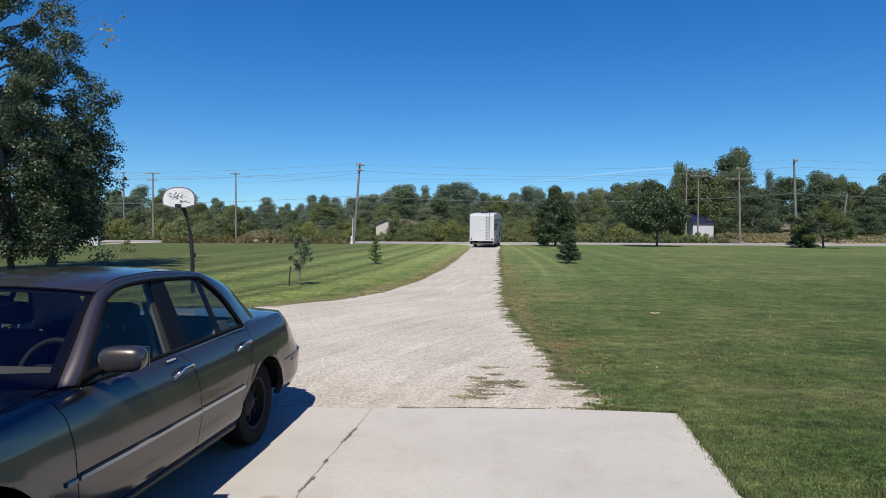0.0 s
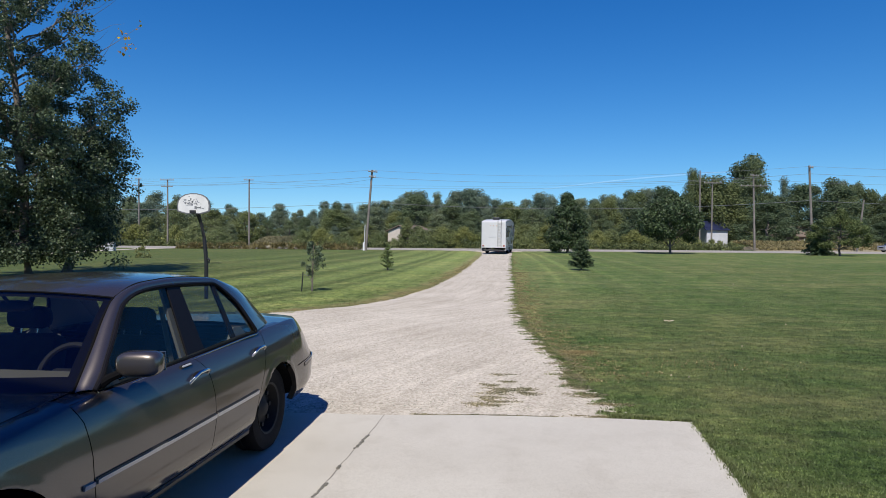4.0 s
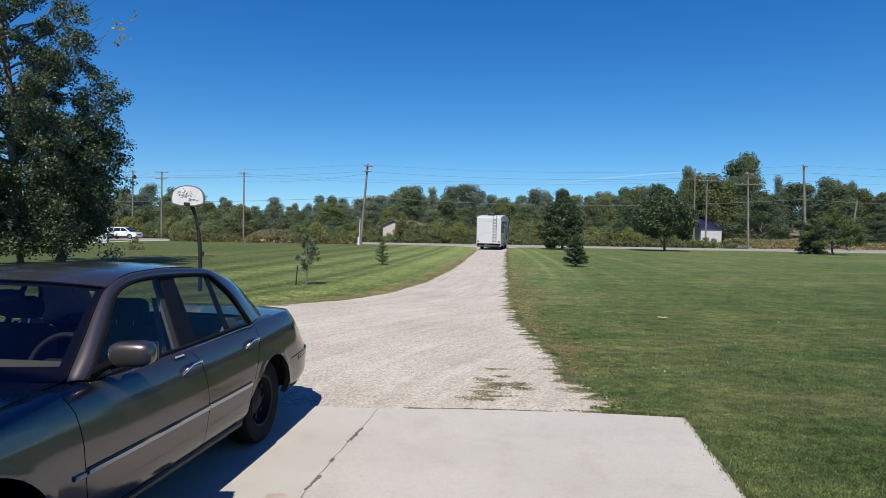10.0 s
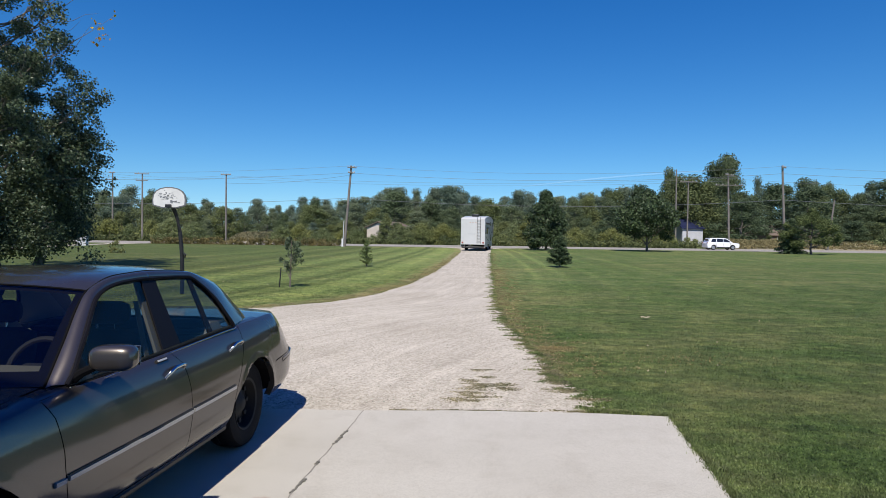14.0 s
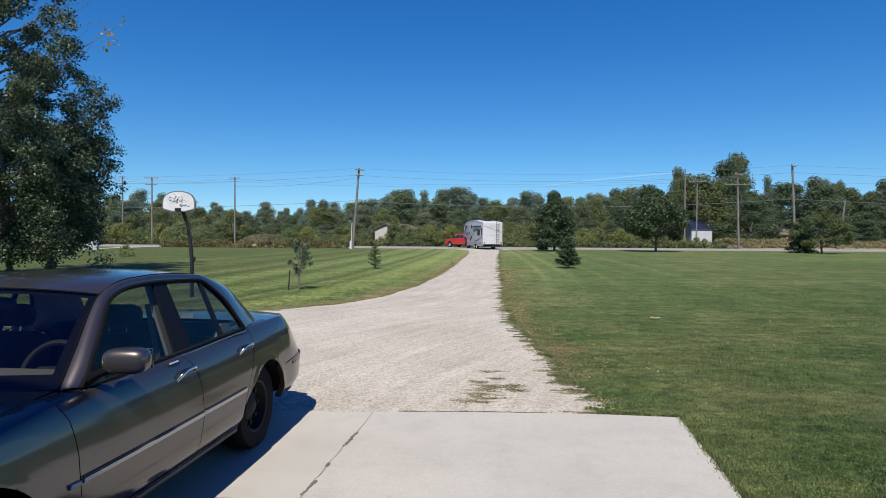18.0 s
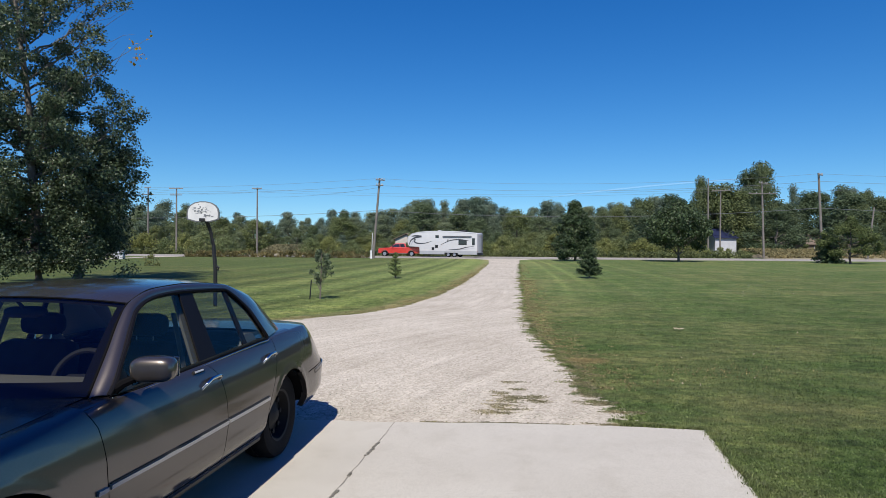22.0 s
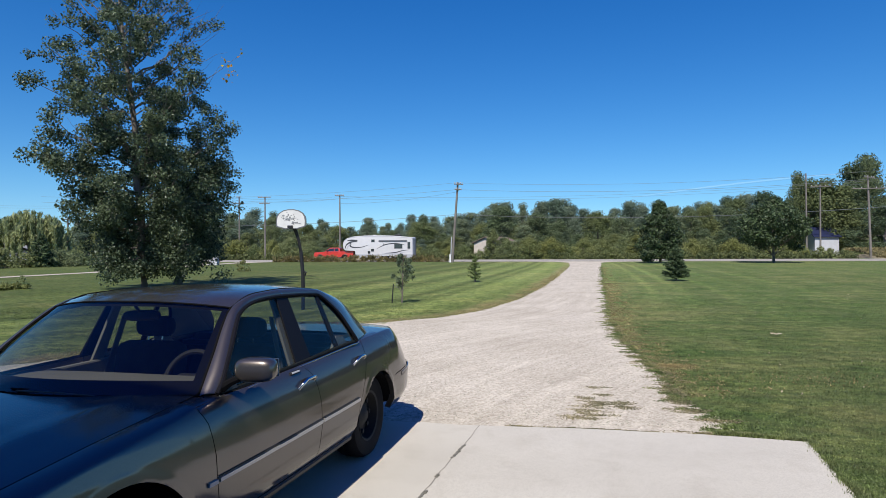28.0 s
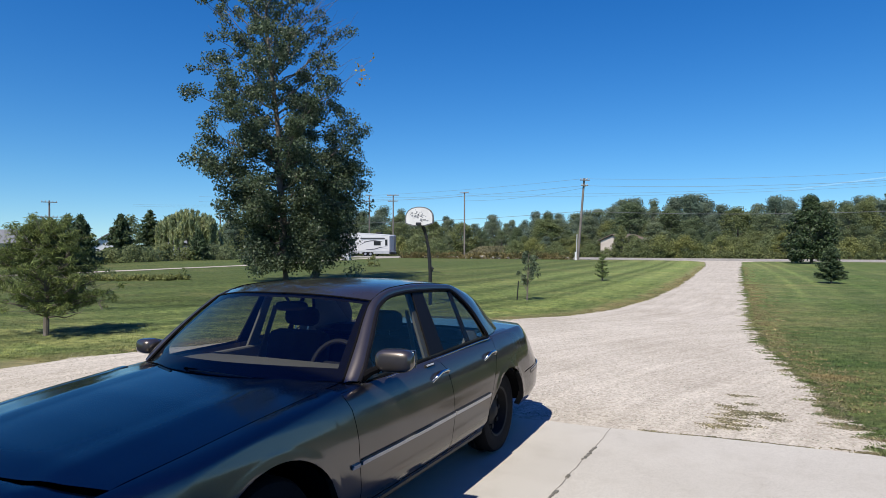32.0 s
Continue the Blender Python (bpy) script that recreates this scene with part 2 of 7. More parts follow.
    nt.links.new(maths(nt, "MULTIPLY_ADD", away, 1 / 12, -3 / 12), pale.inputs[0])
    far = ramp(nt, [(0.26, (0, 0, 0)), (0.46, (1, 1, 1))])
    nt.links.new(out, far.inputs[0])
    c = mixc(nt, far.outputs[0], c, mixc(nt, 1.0, c, pale.outputs[0], "MULTIPLY"))
    # the left side and the strip along the gravel are drier than the open lawn on the right
    dryness = ramp(nt, [((x + 12) / 28, (v * 0.98, v * (0.99 if x < 6 else 1.09), v * 0.98)) for x, v in ((-12, 0.78), (-7, 1.04), (-4, 1.15), (4.0, 1.17), (5.2, 1.08), (8, 0.87), (15, 0.78))])
    nt.links.new(maths(nt, "MULTIPLY_ADD", away, 1 / 28, 12 / 28), dryness.inputs[0])
    c = mixc(nt, 1.0, c, dryness.outputs[0], "MULTIPLY")
    # a straw rim where the gravel's left edge dries the turf
    rim = ramp(nt, [(0.35, (0, 0, 0)), (0.62, (0.75,) * 3), (0.9, (0.9,) * 3), (1.0, (0.2,) * 3)])
    nt.links.new(maths(nt, "MULTIPLY_ADD", away, 1 / 1.4, 1.0), rim.inputs[0])
    thinly = ramp(nt, [(0.38, (0.15,) * 3), (0.62, (1, 1, 1))])
    nt.links.new(noise_of(nt, coords(nt), 0.7, 4), thinly.inputs[0])
    c = mixc(nt, mixc(nt, 1.0, rim.outputs[0], thinly.outputs[0], "MULTIPLY"), c, tuple(k * q for k, q in zip(tones[-1][1], (2.0, 1.33, 2.0))))
    thin = noise_of(nt, coords(nt, (0.8, 1.7, 1), -0.05), 2.6, 6, 0.8)
    th = ramp(nt, [(0.40, (0.80, 0.82, 0.80)), (0.5, (1.0, 1.0, 1.0)), (0.60, (1.22, 1.17, 1.14))])
    nt.links.new(thin, th.inputs[0])
    c = mixc(nt, 1.0, c, th.outputs[0], "MULTIPLY")
    mo = ramp(nt, [(0.3, (0.76, 0.82, 0.78)), (0.7, (1.18, 1.12, 1.1))])
    nt.links.new(mid, mo.inputs[0])
    return mixc(nt, 1.0, c, mo.outputs[0], "MULTIPLY")


def lawn_material():
    m, nt, b = nodes_of("lawn")
    fine = noise_of(nt, coords(nt), 40, 5, 0.8)
    c = lawn_color(nt, fine, [(0.25, (0.064, 0.104, 0.030)), (0.5, (0.100, 0.150, 0.045)), (0.78, (0.158, 0.212, 0.072))])
    nt.links.new(c, b.inputs["Base Color"])
    b.inputs["Roughness"].default_value = 0.9
    b.inputs["Specular IOR Level"].default_value = 0.15
    bump_of(nt, fine, 0.9, 0.05, b)
    return m


def blade_material():
    m, nt, b = nodes_of("grass_blade")
    geo = nt.nodes.new("ShaderNodeNewGeometry")
    c = lawn_color(nt, geo.outputs["Random Per Island"], [(0.0, (0.042, 0.080, 0.020)), (0.5, (0.102, 0.162, 0.044)), (1.0, (0.205, 0.268, 0.090))])
    nt.links.new(c, b.inputs["Base Color"])
    b.inputs["Roughness"].default_value = 0.6
    tr = nt.nodes.new("ShaderNodeBsdfTranslucent")
    nt.links.new(c, tr.inputs[0])
    mix = nt.nodes.new("ShaderNodeMixShader")
    mix.inputs[0].default_value = 0.4
    nt.links.new(b.outputs[0], mix.inputs[1])
    nt.links.new(tr.outputs[0], mix.inputs[2])
    nt.links.new(mix.outputs[0], nt.nodes["Material Output"].inputs[0])
    return m


def gravel_material(name, lo, hi, stone=38.0, tracks=False):
    m, nt, b = nodes_of(name)
    v = coords(nt)
    cell = nt.nodes.new("ShaderNodeTexVoronoi")
    cell.inputs["Scale"].default_value = stone
    nt.links.new(v, cell.inputs["Vector"])
    grain, big = noise_of(nt, v, 70, 4, 0.7), noise_of(nt, v, 0.5, 5)
    if tracks:
        away, out = beside_drive(nt, 0.12)
        along = nt.nodes.new("ShaderNodeCombineXYZ")
        nt.links.new(maths(nt, "MULTIPLY", away, 4.2), along.inputs[0])
        nt.links.new(maths(nt, "MULTIPLY", out, 22.0), along.inputs[1])
        track = noise_of(nt, along.outputs[0], 1.0, 6, 0.68)
    else:
        track = noise_of(nt, coords(nt, (1.1, 0.10, 1), 0.06), 1.2, 4)
    c = ramp(nt, [(0.0, lo), (0.55, hi), (1.0, tuple(min(1, x * 1.2) for x in hi))])
    nt.links.new(cell.outputs["Color"], c.inputs[0])
    d = ramp(nt, [(0.30, (0.86, 0.84, 0.81)), (0.66, (1.04, 1.03, 1.02))])
    nt.links.new(big, d.inputs[0])
    col = mixc(nt, 1.0, c.outputs[0], d.outputs[0], "MULTIPLY")
    e = ramp(nt, [(0.36, (0.87, 0.855, 0.84)), (0.5, (0.97, 0.96, 0.95)), (0.66, (1.10, 1.095, 1.085))] if tracks else [(0.34, (0.86, 0.84, 0.82)), (0.62, (1.05, 1.04, 1.03))])
    nt.links.new(track, e.inputs[0])
    col = mixc(nt, 1.0, col, e.outputs[0], "MULTIPLY")
    f = ramp(nt, [(0.32, (0.60, 0.58, 0.56)), (0.5, (1.0, 1.0, 1.0)), (0.7, (1.08, 1.08, 1.08))])
    nt.links.new(grain, f.inputs[0])
    col = mixc(nt, 1.0, col, f.outputs[0], "MULTIPLY")
    nt.links.new(col, b.inputs["Base Color"])
    b.inputs["Roughness"].default_value = 0.92
    b.inputs["Specular IOR Level"].default_value = 0.2
    bump_of(nt, cell.outputs["Distance"], 0.5, 0.010, b)
    return m


def concrete_material():
    m, nt, b = nodes_of("concrete")
    v = coords(nt)
    big, mid, fine = noise_of(nt, v, 0.45, 5), noise_of(nt, v, 3.2, 6, 0.65), noise_of(nt, v, 130, 4, 0.8)
    c = ramp(nt, [(0.3, (0.43, 0.402, 0.345)), (0.7, (0.53, 0.500, 0.435))])
    nt.links.new(big, c.inputs[0])
    s = ramp(nt, [(0.25, (0.90, 0.885, 0.87)), (0.5, (1.0, 1.0, 1.0))])
    nt.links.new(mid, s.inputs[0])
    col = mixc(nt, 1.0, c.outputs[0], s.outputs[0], "MULTIPLY")
    f = ramp(nt, [(0.41, (0.80, 0.79, 0.78)), (0.5, (1.0, 1.0, 1.0)), (0.60, (1.09, 1.09, 1.09))])
    nt.links.new(fine, f.inputs[0])
    nt.links.new(mixc(nt, 1.0, col, f.outputs[0], "MULTIPLY"), b.inputs["Base Color"])
    b.inputs["Roughness"].default_value = 0.85
    bump_of(nt, fine, 0.35, 0.004, b)
    return m


LAWN = lawn_material()
GRAVEL = gravel_material("gravel", (0.368, 0.333, 0.276), (0.53, 0.490, 0.416), 38.0, True)
PALE_ROAD = gravel_material("pale_road", (0.37, 0.333, 0.285), (0.535, 0.492, 0.430))
SHOULDER = gravel_material("road_asphalt", (0.25, 0.24, 0.22), (0.35, 0.335, 0.305), 20)
CONCRETE = concrete_material()
BARK = plain("bark", (0.16, 0.135, 0.11), 0.9, var=0.35, scale=8, bump=0.02)
POLE_WOOD = plain("pole_wood", (0.185, 0.165, 0.145), 0.85, var=0.25, scale=5, bump=0.01)
WIRE = plain("wire", (0.17, 0.18, 0.19), 0.6)
LEAF_POPLAR = foliage("poplar_leaf", (0.054, 0.080, 0.048), (0.168, 0.207, 0.125), 0.36, 0.46, 0.5)
# paler, bluer leaves: the haze of distance is put into their colour
LEAF_HAZED = foliage("hazed_leaf", (0.162, 0.212, 0.176), (0.285, 0.350, 0.265), 0.6, 0.52, 0.10, spread=0.45)
LEAF_YELLOW = foliage("yellow_leaf", (0.700, 0.300, 0.010), (0.850, 0.420, 0.020), 0.4, 0.5)
LEAF_DEEP = foliage("deep_leaf", (0.100, 0.140, 0.085), (0.200, 0.250, 0.150), 0.5, 0.5, 0.12, spread=0.5)
LEAF_SAPLING = foliage("sapling_leaf", (0.10, 0.125, 0.075), (0.26, 0.30, 0.19), 0.4, 0.45, 0.8)
LEAF_WOOD = foliage("wood_leaf", (0.140, 0.180, 0.105), (0.275, 0.328, 0.190), 0.5, 0.52, 0.12, spread=0.45)
LEAF_OLIVE = foliage("olive_leaf", (0.185, 0.215, 0.100), (0.335, 0.370, 0.180), 0.55, 0.52, 0.12, spread=0.45)
LEAF_BUSH = foliage("bush_leaf", (0.185, 0.220, 0.110), (0.345, 0.385, 0.195), 0.55, 0.5, 0.15, spread=0.45)
LEAF_DARK = foliage("dark_leaf", (0.036, 0.062, 0.030), (0.098, 0.138, 0.062), 0.45, 0.32, 0.6)
LEAF_SPRUCE = foliage("spruce_needle", (0.050, 0.086, 0.048), (0.125, 0.172, 0.085), 0.5, 0.35, 1.2)
LEAF_FEATHER = foliage("feather_leaf", (0.075, 0.105, 0.045), (0.175, 0.215, 0.095), 0.5, 0.4, 0.6, 0.7)
LEAF_PINE = foliage("pine_needle", (0.120, 0.172, 0.060), (0.250, 0.310, 0.115), 0.45, 0.42, 1.0)
LEAF_WILLOW = foliage("willow_leaf", (0.360, 0.400, 0.200), (0.540, 0.560, 0.310), 0.5, 0.6, 0.6)
LEAF_WEED = foliage("weed", (0.145, 0.165, 0.075), (0.280, 0.295, 0.145), 0.6, 0.4, 0.2, spread=0.45)
LEAF_DITCH = foliage("ditch_weed", (0.130, 0.122, 0.070), (0.250, 0.222, 0.130), 0.6, 0.4, 0.3, 0.8)
BLADE = blade_material()
DRYGRASS = foliage("dry_grass", (0.175, 0.160, 0.098), (0.30, 0.265, 0.165), 0.7, 0.2, 0.3, 0.6)


# ---- mesh tools ----
class Geo:
    """Collects the corners and faces of one mesh."""

    def __init__(self):
        self.v, self.f = [], []

    def put(self, verts, faces):
        n = len(self.v)
        self.v += [tuple(p) for p in verts]
        self.f += [tuple(n + i for i in f) for f in faces]
        return self

    def tube(self, pts, radii, n=8, cap=True):
        pts = [Vector(p) for p in pts]
        verts, faces = [], []
        for i, p in enumerate(pts):
            d = (pts[min(i + 1, len(pts) - 1)] - pts[max(i - 1, 0)]).normalized()
            a = d.orthogonal() if abs(d.z) > 0.99 else Vector((-d.y, d.x, 0))
            a.normalize()
            b = d.cross(a)
            r = radii[i] if isinstance(radii, (list, tuple)) else radii
            verts += [p + (a * math.cos(k * math.tau / n) + b * math.sin(k * math.tau / n)) * r for k in range(n)]
        for i in range(len(pts) - 1):
            for k in range(n):
                faces.append((i * n + k, i * n + (k + 1) % n, (i + 1) * n + (k + 1) % n, (i + 1) * n + k))
        if cap:
            faces += [tuple(range(n))[::-1], tuple(range((len(pts) - 1) * n, len(pts) * n))]
        return self.put(verts, faces)

    def box(self, c, s, bevel=0.0, m=None):
        bm = bmesh.new()
        bmesh.ops.create_cube(bm, size=1.0)
        for v in bm.verts:
            v.co = Vector((v.co.x * s[0], v.co.y * s[1], v.co.z * s[2]))
        if bevel:
            bmesh.ops.bevel(bm, geom=bm.edges[:], offset=min(bevel, min(s) * 0.45), segments=2, affect="EDGES", profile=0.5)
        bm.verts.index_update()
        t = Matrix.Translation(c) @ (m or Matrix())
        self.put([t @ v.co for v in bm.verts], [[v.index for v in f.verts] for f in bm.faces])
        bm.free()
        return self

    def slab(self, outline, z0, z1):
        """A flat plate from an outline in x and y, given anticlockwise."""
        n = len(outline)
        verts = [(x, y, z0) for x, y in outline] + [(x, y, z1) for x, y in outline]
        faces = [tuple(range(n))[::-1], tuple(range(n, 2 * n))]
        faces += [(i, (i + 1) % n, n + (i + 1) % n, n + i) for i in range(n)]
        return self.put(verts, faces)

    def plate(self, outline, y0, y1):
        """The same from an outline in x and z, between two y."""
        n = len(outline)
        verts = [(x, y0, z) for x, z in outline] + [(x, y1, z) for x, z in outline]
        faces = [tuple(range(n)), tuple(range(n, 2 * n))[::-1]]
        faces += [(i, n + i, n + (i + 1) % n, (i + 1) % n) for i in range(n)]
        return self.put(verts, faces)

    def spin(self, profile, n=24, centre=(0, 0, 0)):
        """Turns a profile of (radius, y) round the y axis."""
        cx, cy, cz = centre
        verts, faces, k = [], [], len(profile)
        for i in range(n):
            a = i * math.tau / n
            verts += [(cx + r * math.cos(a), cy + y, cz + r * math.sin(a)) for r, y in profile]
        for i in range(n):
            j = (i + 1) % n
            faces += [(i * k + q, i * k + q + 1, j * k + q + 1, j * k + q) for q in range(k - 1)]
        return self.put(verts, faces)

    def mesh(self, name, smooth=False, merge=0.0, angle=40):
        me = bpy.data.meshes.new(name)
        me.from_pydata(self.v, [], self.f)
        bm = bmesh.new()
        bm.from_mesh(me)
        if merge:
            bmesh.ops.remove_doubles(bm, verts=bm.verts[:], dist=merge)
        bmesh.ops.recalc_face_normals(bm, faces=bm.faces[:])
        if smooth:
            for f in bm.faces:
                f.smooth = True
            for e in bm.edges:
                e.smooth = len(e.link_faces) == 2 and e.calc_face_angle(0) < radians(angle)
        bm.to_mesh(me)
        bm.free()
        return me


def part(name, geo, material, parent=None, label="", smooth=False, merge=0.0, angle=40):
    me = geo.mesh(name, smooth, merge, angle) if isinstance(geo, Geo) else geo
    if material and not me.materials:
        me.materials.append(material)
    ob = new(name, me)
    ob.parent = parent
    return tagged(ob, label)


def thing(name, label, category, group="", at=None, kind=""):
    e = new(name)
    e.empty_display_size = 0.2
    if at is not None:
        e.matrix_basis = at
    return tagged(e, label, category, group, kind)


def leaf_mesh(name, rng, centres, count, spread, size, stretch=1.0, droop=0.0, material=None, slim=0.42, facing=0.0):
    """Many small folded leaves scattered round the centres (x, y, z, weight)."""
    c = np.array(centres, float)
    w = c[:, 3] / c[:, 3].sum()
    pick = rng.choice(len(c), count, p=w)
    sp = spread * (c[pick, 3] ** 0.5)[:, None]
    d = rng.normal(size=(count, 3))
    d /= np.linalg.norm(d, axis=1)[:, None]
    p = c[pick, :3] + d * (rng.random((count, 1)) ** 0.45) * sp * np.array((1, 1, 0.8))
    a = rng.normal(size=(count, 3)) + np.array((0, 0, -droop))
    a /= np.linalg.norm(a, axis=1)[:, None]
    turned = rng.normal(size=(count, 3))
    if facing:
        n = turned * 0.6 + facing * (d + np.array((0, 0, 0.5)))
        n /= np.linalg.norm(n, axis=1)[:, None]
        a -= n * (a * n).sum(1)[:, None]
        a /= np.linalg.norm(a, axis=1)[:, None] + 1e-9
        turned = n
    b = np.cross(a, turned)
    b /= np.linalg.norm(b, axis=1)[:, None] + 1e-9
    up = np.cross(a, b)
    s = size * (0.6 + 0.8 * rng.random((count, 1)))
    fold = up * s * 0.18
    v = np.stack([p - a * s * 0.5 * stretch, p + b * s * slim + fold, p + a * s * 0.5 * stretch, p - b * s * slim + fold], 1).reshape(-1, 3)
    me = bpy.data.meshes.new(name)
    me.vertices.add(len(v))
    me.vertices.foreach_set("co", v.astype(np.float32).ravel())
    idx = np.arange(count)[:, None] * 4
    loops = np.concatenate([idx + [0, 1, 2], idx + [0, 2, 3]], 1).ravel()
    me.loops.add(len(loops))
    me.loops.foreach_set("vertex_index", loops.astype(np.int32))
    me.polygons.add(count * 2)
    me.polygons.foreach_set("loop_start", np.arange(0, len(loops), 3, dtype=np.int32))
    me.update(calc_edges=True)
    if material:
        me.materials.append(material)
    return me


def limb(geo, rng, a, b, r0, r1, n=6, wob=0.06, steps=4):
    a, b = Vector(a), Vector(b)
    length = (b - a).length
    pts, rad = [], []
    for i in range(steps + 1):
        t = i / steps
        p = a.lerp(b, t)
        if 0 < i < steps:
            p += Vector(rng.normal(size=3) * wob * length * 0.5)
        p.z += math.sin(t * math.pi) * length * -0.03
        pts.append(p)
        rad.append(r0 + (r1 - r0) * t)
    geo.tube(pts, rad, n)
    return pts


# ---- ground, drive, road ----
def rough_edge(points, step, amp, seed):
    """A polyline cut fine, with a ragged offset across it."""
    rng, out = np.random.default_rng(seed), []
    for (x0, y0), (x1, y1) in zip(points, points[1:]):
        length = math.hypot(x1 - x0, y1 - y0)
        n = max(1, int(length / step))
        nx, ny = -(y1 - y0) / length, (x1 - x0) / length
        for i in range(n):
            t = i / n
            k = amp * (rng.random() - 0.5) * 2 * (0.3 if rng.random() < 0.6 else 1.0)
            out.append((x0 + (x1 - x0) * t + nx * k, y0 + (y1 - y0) * t + ny * k))
    return out + [points[-1]]


def flat_fill(outline, z):
    """One face from an outline, cut into triangles."""
    bm = bmesh.new()
    f = bm.faces.new([bm.verts.new((x, y, z)) for x, y in outline])
    bmesh.ops.triangulate(bm, faces=[f])
    bmesh.ops.recalc_face_normals(bm, faces=bm.faces[:])
    me = bpy.data.meshes.new("surface")
    bm.to_mesh(me)
    bm.free()
    if me.polygons[0].normal.z < 0:
        me.flip_normals()
    return me


def ground_sheet():
    xs = sorted({-2500, -1200, -500, -250, *range(-120, 121, 8), 250, 500, 1200, 2500})
    ys = sorted({-2500, -800, -200, -60, *range(-20, 141, 8), 220, 400, 900, 2500})
    g = Geo()
    g.put([(x, y, 0) for y in ys for x in xs],
          [(j * len(xs) + i, j * len(xs) + i + 1, (j + 1) * len(xs) + i + 1, (j + 1) * len(xs) + i)
           for j in range(len(ys) - 1) for i in range(len(xs) - 1)])
    tagged(part("ground", g, LAWN), "mown green lawn with dry straw patches", "lawn", kind="structure")


LEFT = [(-9.6, -4), (-9.3, 3), (-9.0, 5.8), (-8.8, 6.8), (-8.4, 7.6), (-7.4, 9.6), (-6.0, 11.8), (-4.7, 13.4), (-3.7, 14.35),
        (-2.6, 15.45), (-1.7, 17.35), (-0.85, 21.2), (0.0, 28), (0.95, 38.8), (2.5, 59), (3.1, 74), (1.5, 78.4), (-3, 80.6)]
RIGHT = [(14, 80.6), (8.6, 78.4), (6.75, 74), (5.25, 58), (2.9, 31.5), (2.02, 21.2), (1.55, 15.9), (1.40, 12.3), (1.48, 9.6),
         (1.54, 8.5), (1.44, 7.6), (1.52, 7.05), (1.82, 6.45), (1.5, 6.15), (1.5, 5.6)]


def drive():
    edge = rough_edge(LEFT, 0.16, 0.12, 1) + rough_edge(RIGHT, 0.07, 0.11, 2) + [(-2, 5.0), (-6, -4)]
    tagged(part("driveway", flat_fill(edge, 0.012), GRAVEL), "pale limestone gravel driveway with worn wheel tracks", "driveway", kind="structure")


CRACK = [(-0.66, 5.95), (-0.70, 5.58), (-0.755, 5.19), (-0.805, 4.83), (-0.862, 4.40), (-0.90, 4.12), (-0.916, 3.96), (-1.0, 3.2), (-1.05, 2.2), (-1.1, -4)]


def slab():
    """Concrete apron cut by one crack, with a chipped right edge."""
    right = rough_edge([(1.95, 1.0), (1.97, 3.2), (2.0, 4.05), (2.04, 4.35), (2.10, 4.72), (2.14, 5.04), (2.21, 5.48), (2.27, 5.84)], 0.05, 0.022, 3)
    top_a = rough_edge([(2.27, 5.84), (1.5, 5.93), (0.3, 5.97), (-0.66, 5.94)], 0.09, 0.012, 4)
    crack = rough_edge(CRACK, 0.05, 0.008, 5)
    top_b = rough_edge([(-0.68, 5.95), (-1.3, 5.98), (-3.2, 5.98), (-5.2, 5.9)], 0.09, 0.012, 6)
    base = thing("concrete_slab", "weathered pale grey concrete apron with a long crack", "pavement", kind="structure")
    a = Geo().slab([(x, y) for x, y in [(1.95, -4)] + right + top_a[1:] + crack[1:]], -0.06, 0.035)
    b = Geo().slab([(x - 0.005, y) for x, y in crack[::-1]] + [(x, y) for x, y in top_b[1:]] + [(-5.2, -4)], -0.06, 0.030)
    part("slab_panel", a, CONCRETE, base)
    part("slab_panel", b, CONCRETE, base)


def main_road():
    g = Geo().slab([(-400, 80.4), (400, 80.4), (400, 94.4), (-400, 94.4)], -0.05, 0.03)
    tagged(part("road", g, SHOULDER), "sun-bleached grey country road", "road", kind="structure")
    edge = rough_edge([(-34.6, -60), (-34.6, 24), (-34.4, 34), (-34.2, 43), (-35.4, 54), (-37.4, 65), (-37.9, 74), (-36.5, 80.6)], 0.8, 0.08, 8)
    back = rough_edge([(-41, 80.6), (-39.5, 74), (-39.1, 65), (-36.9, 54), (-35.6, 43), (-35.8, 34), (-36.0, 24), (-36.0, -60)], 0.8, 0.08, 9)
    tagged(part("side_road", flat_fill(edge + back, 0.02), PALE_ROAD), "narrow pale side road", "road", kind="structure")


ground_sheet(), drive(), slab(), main_road()


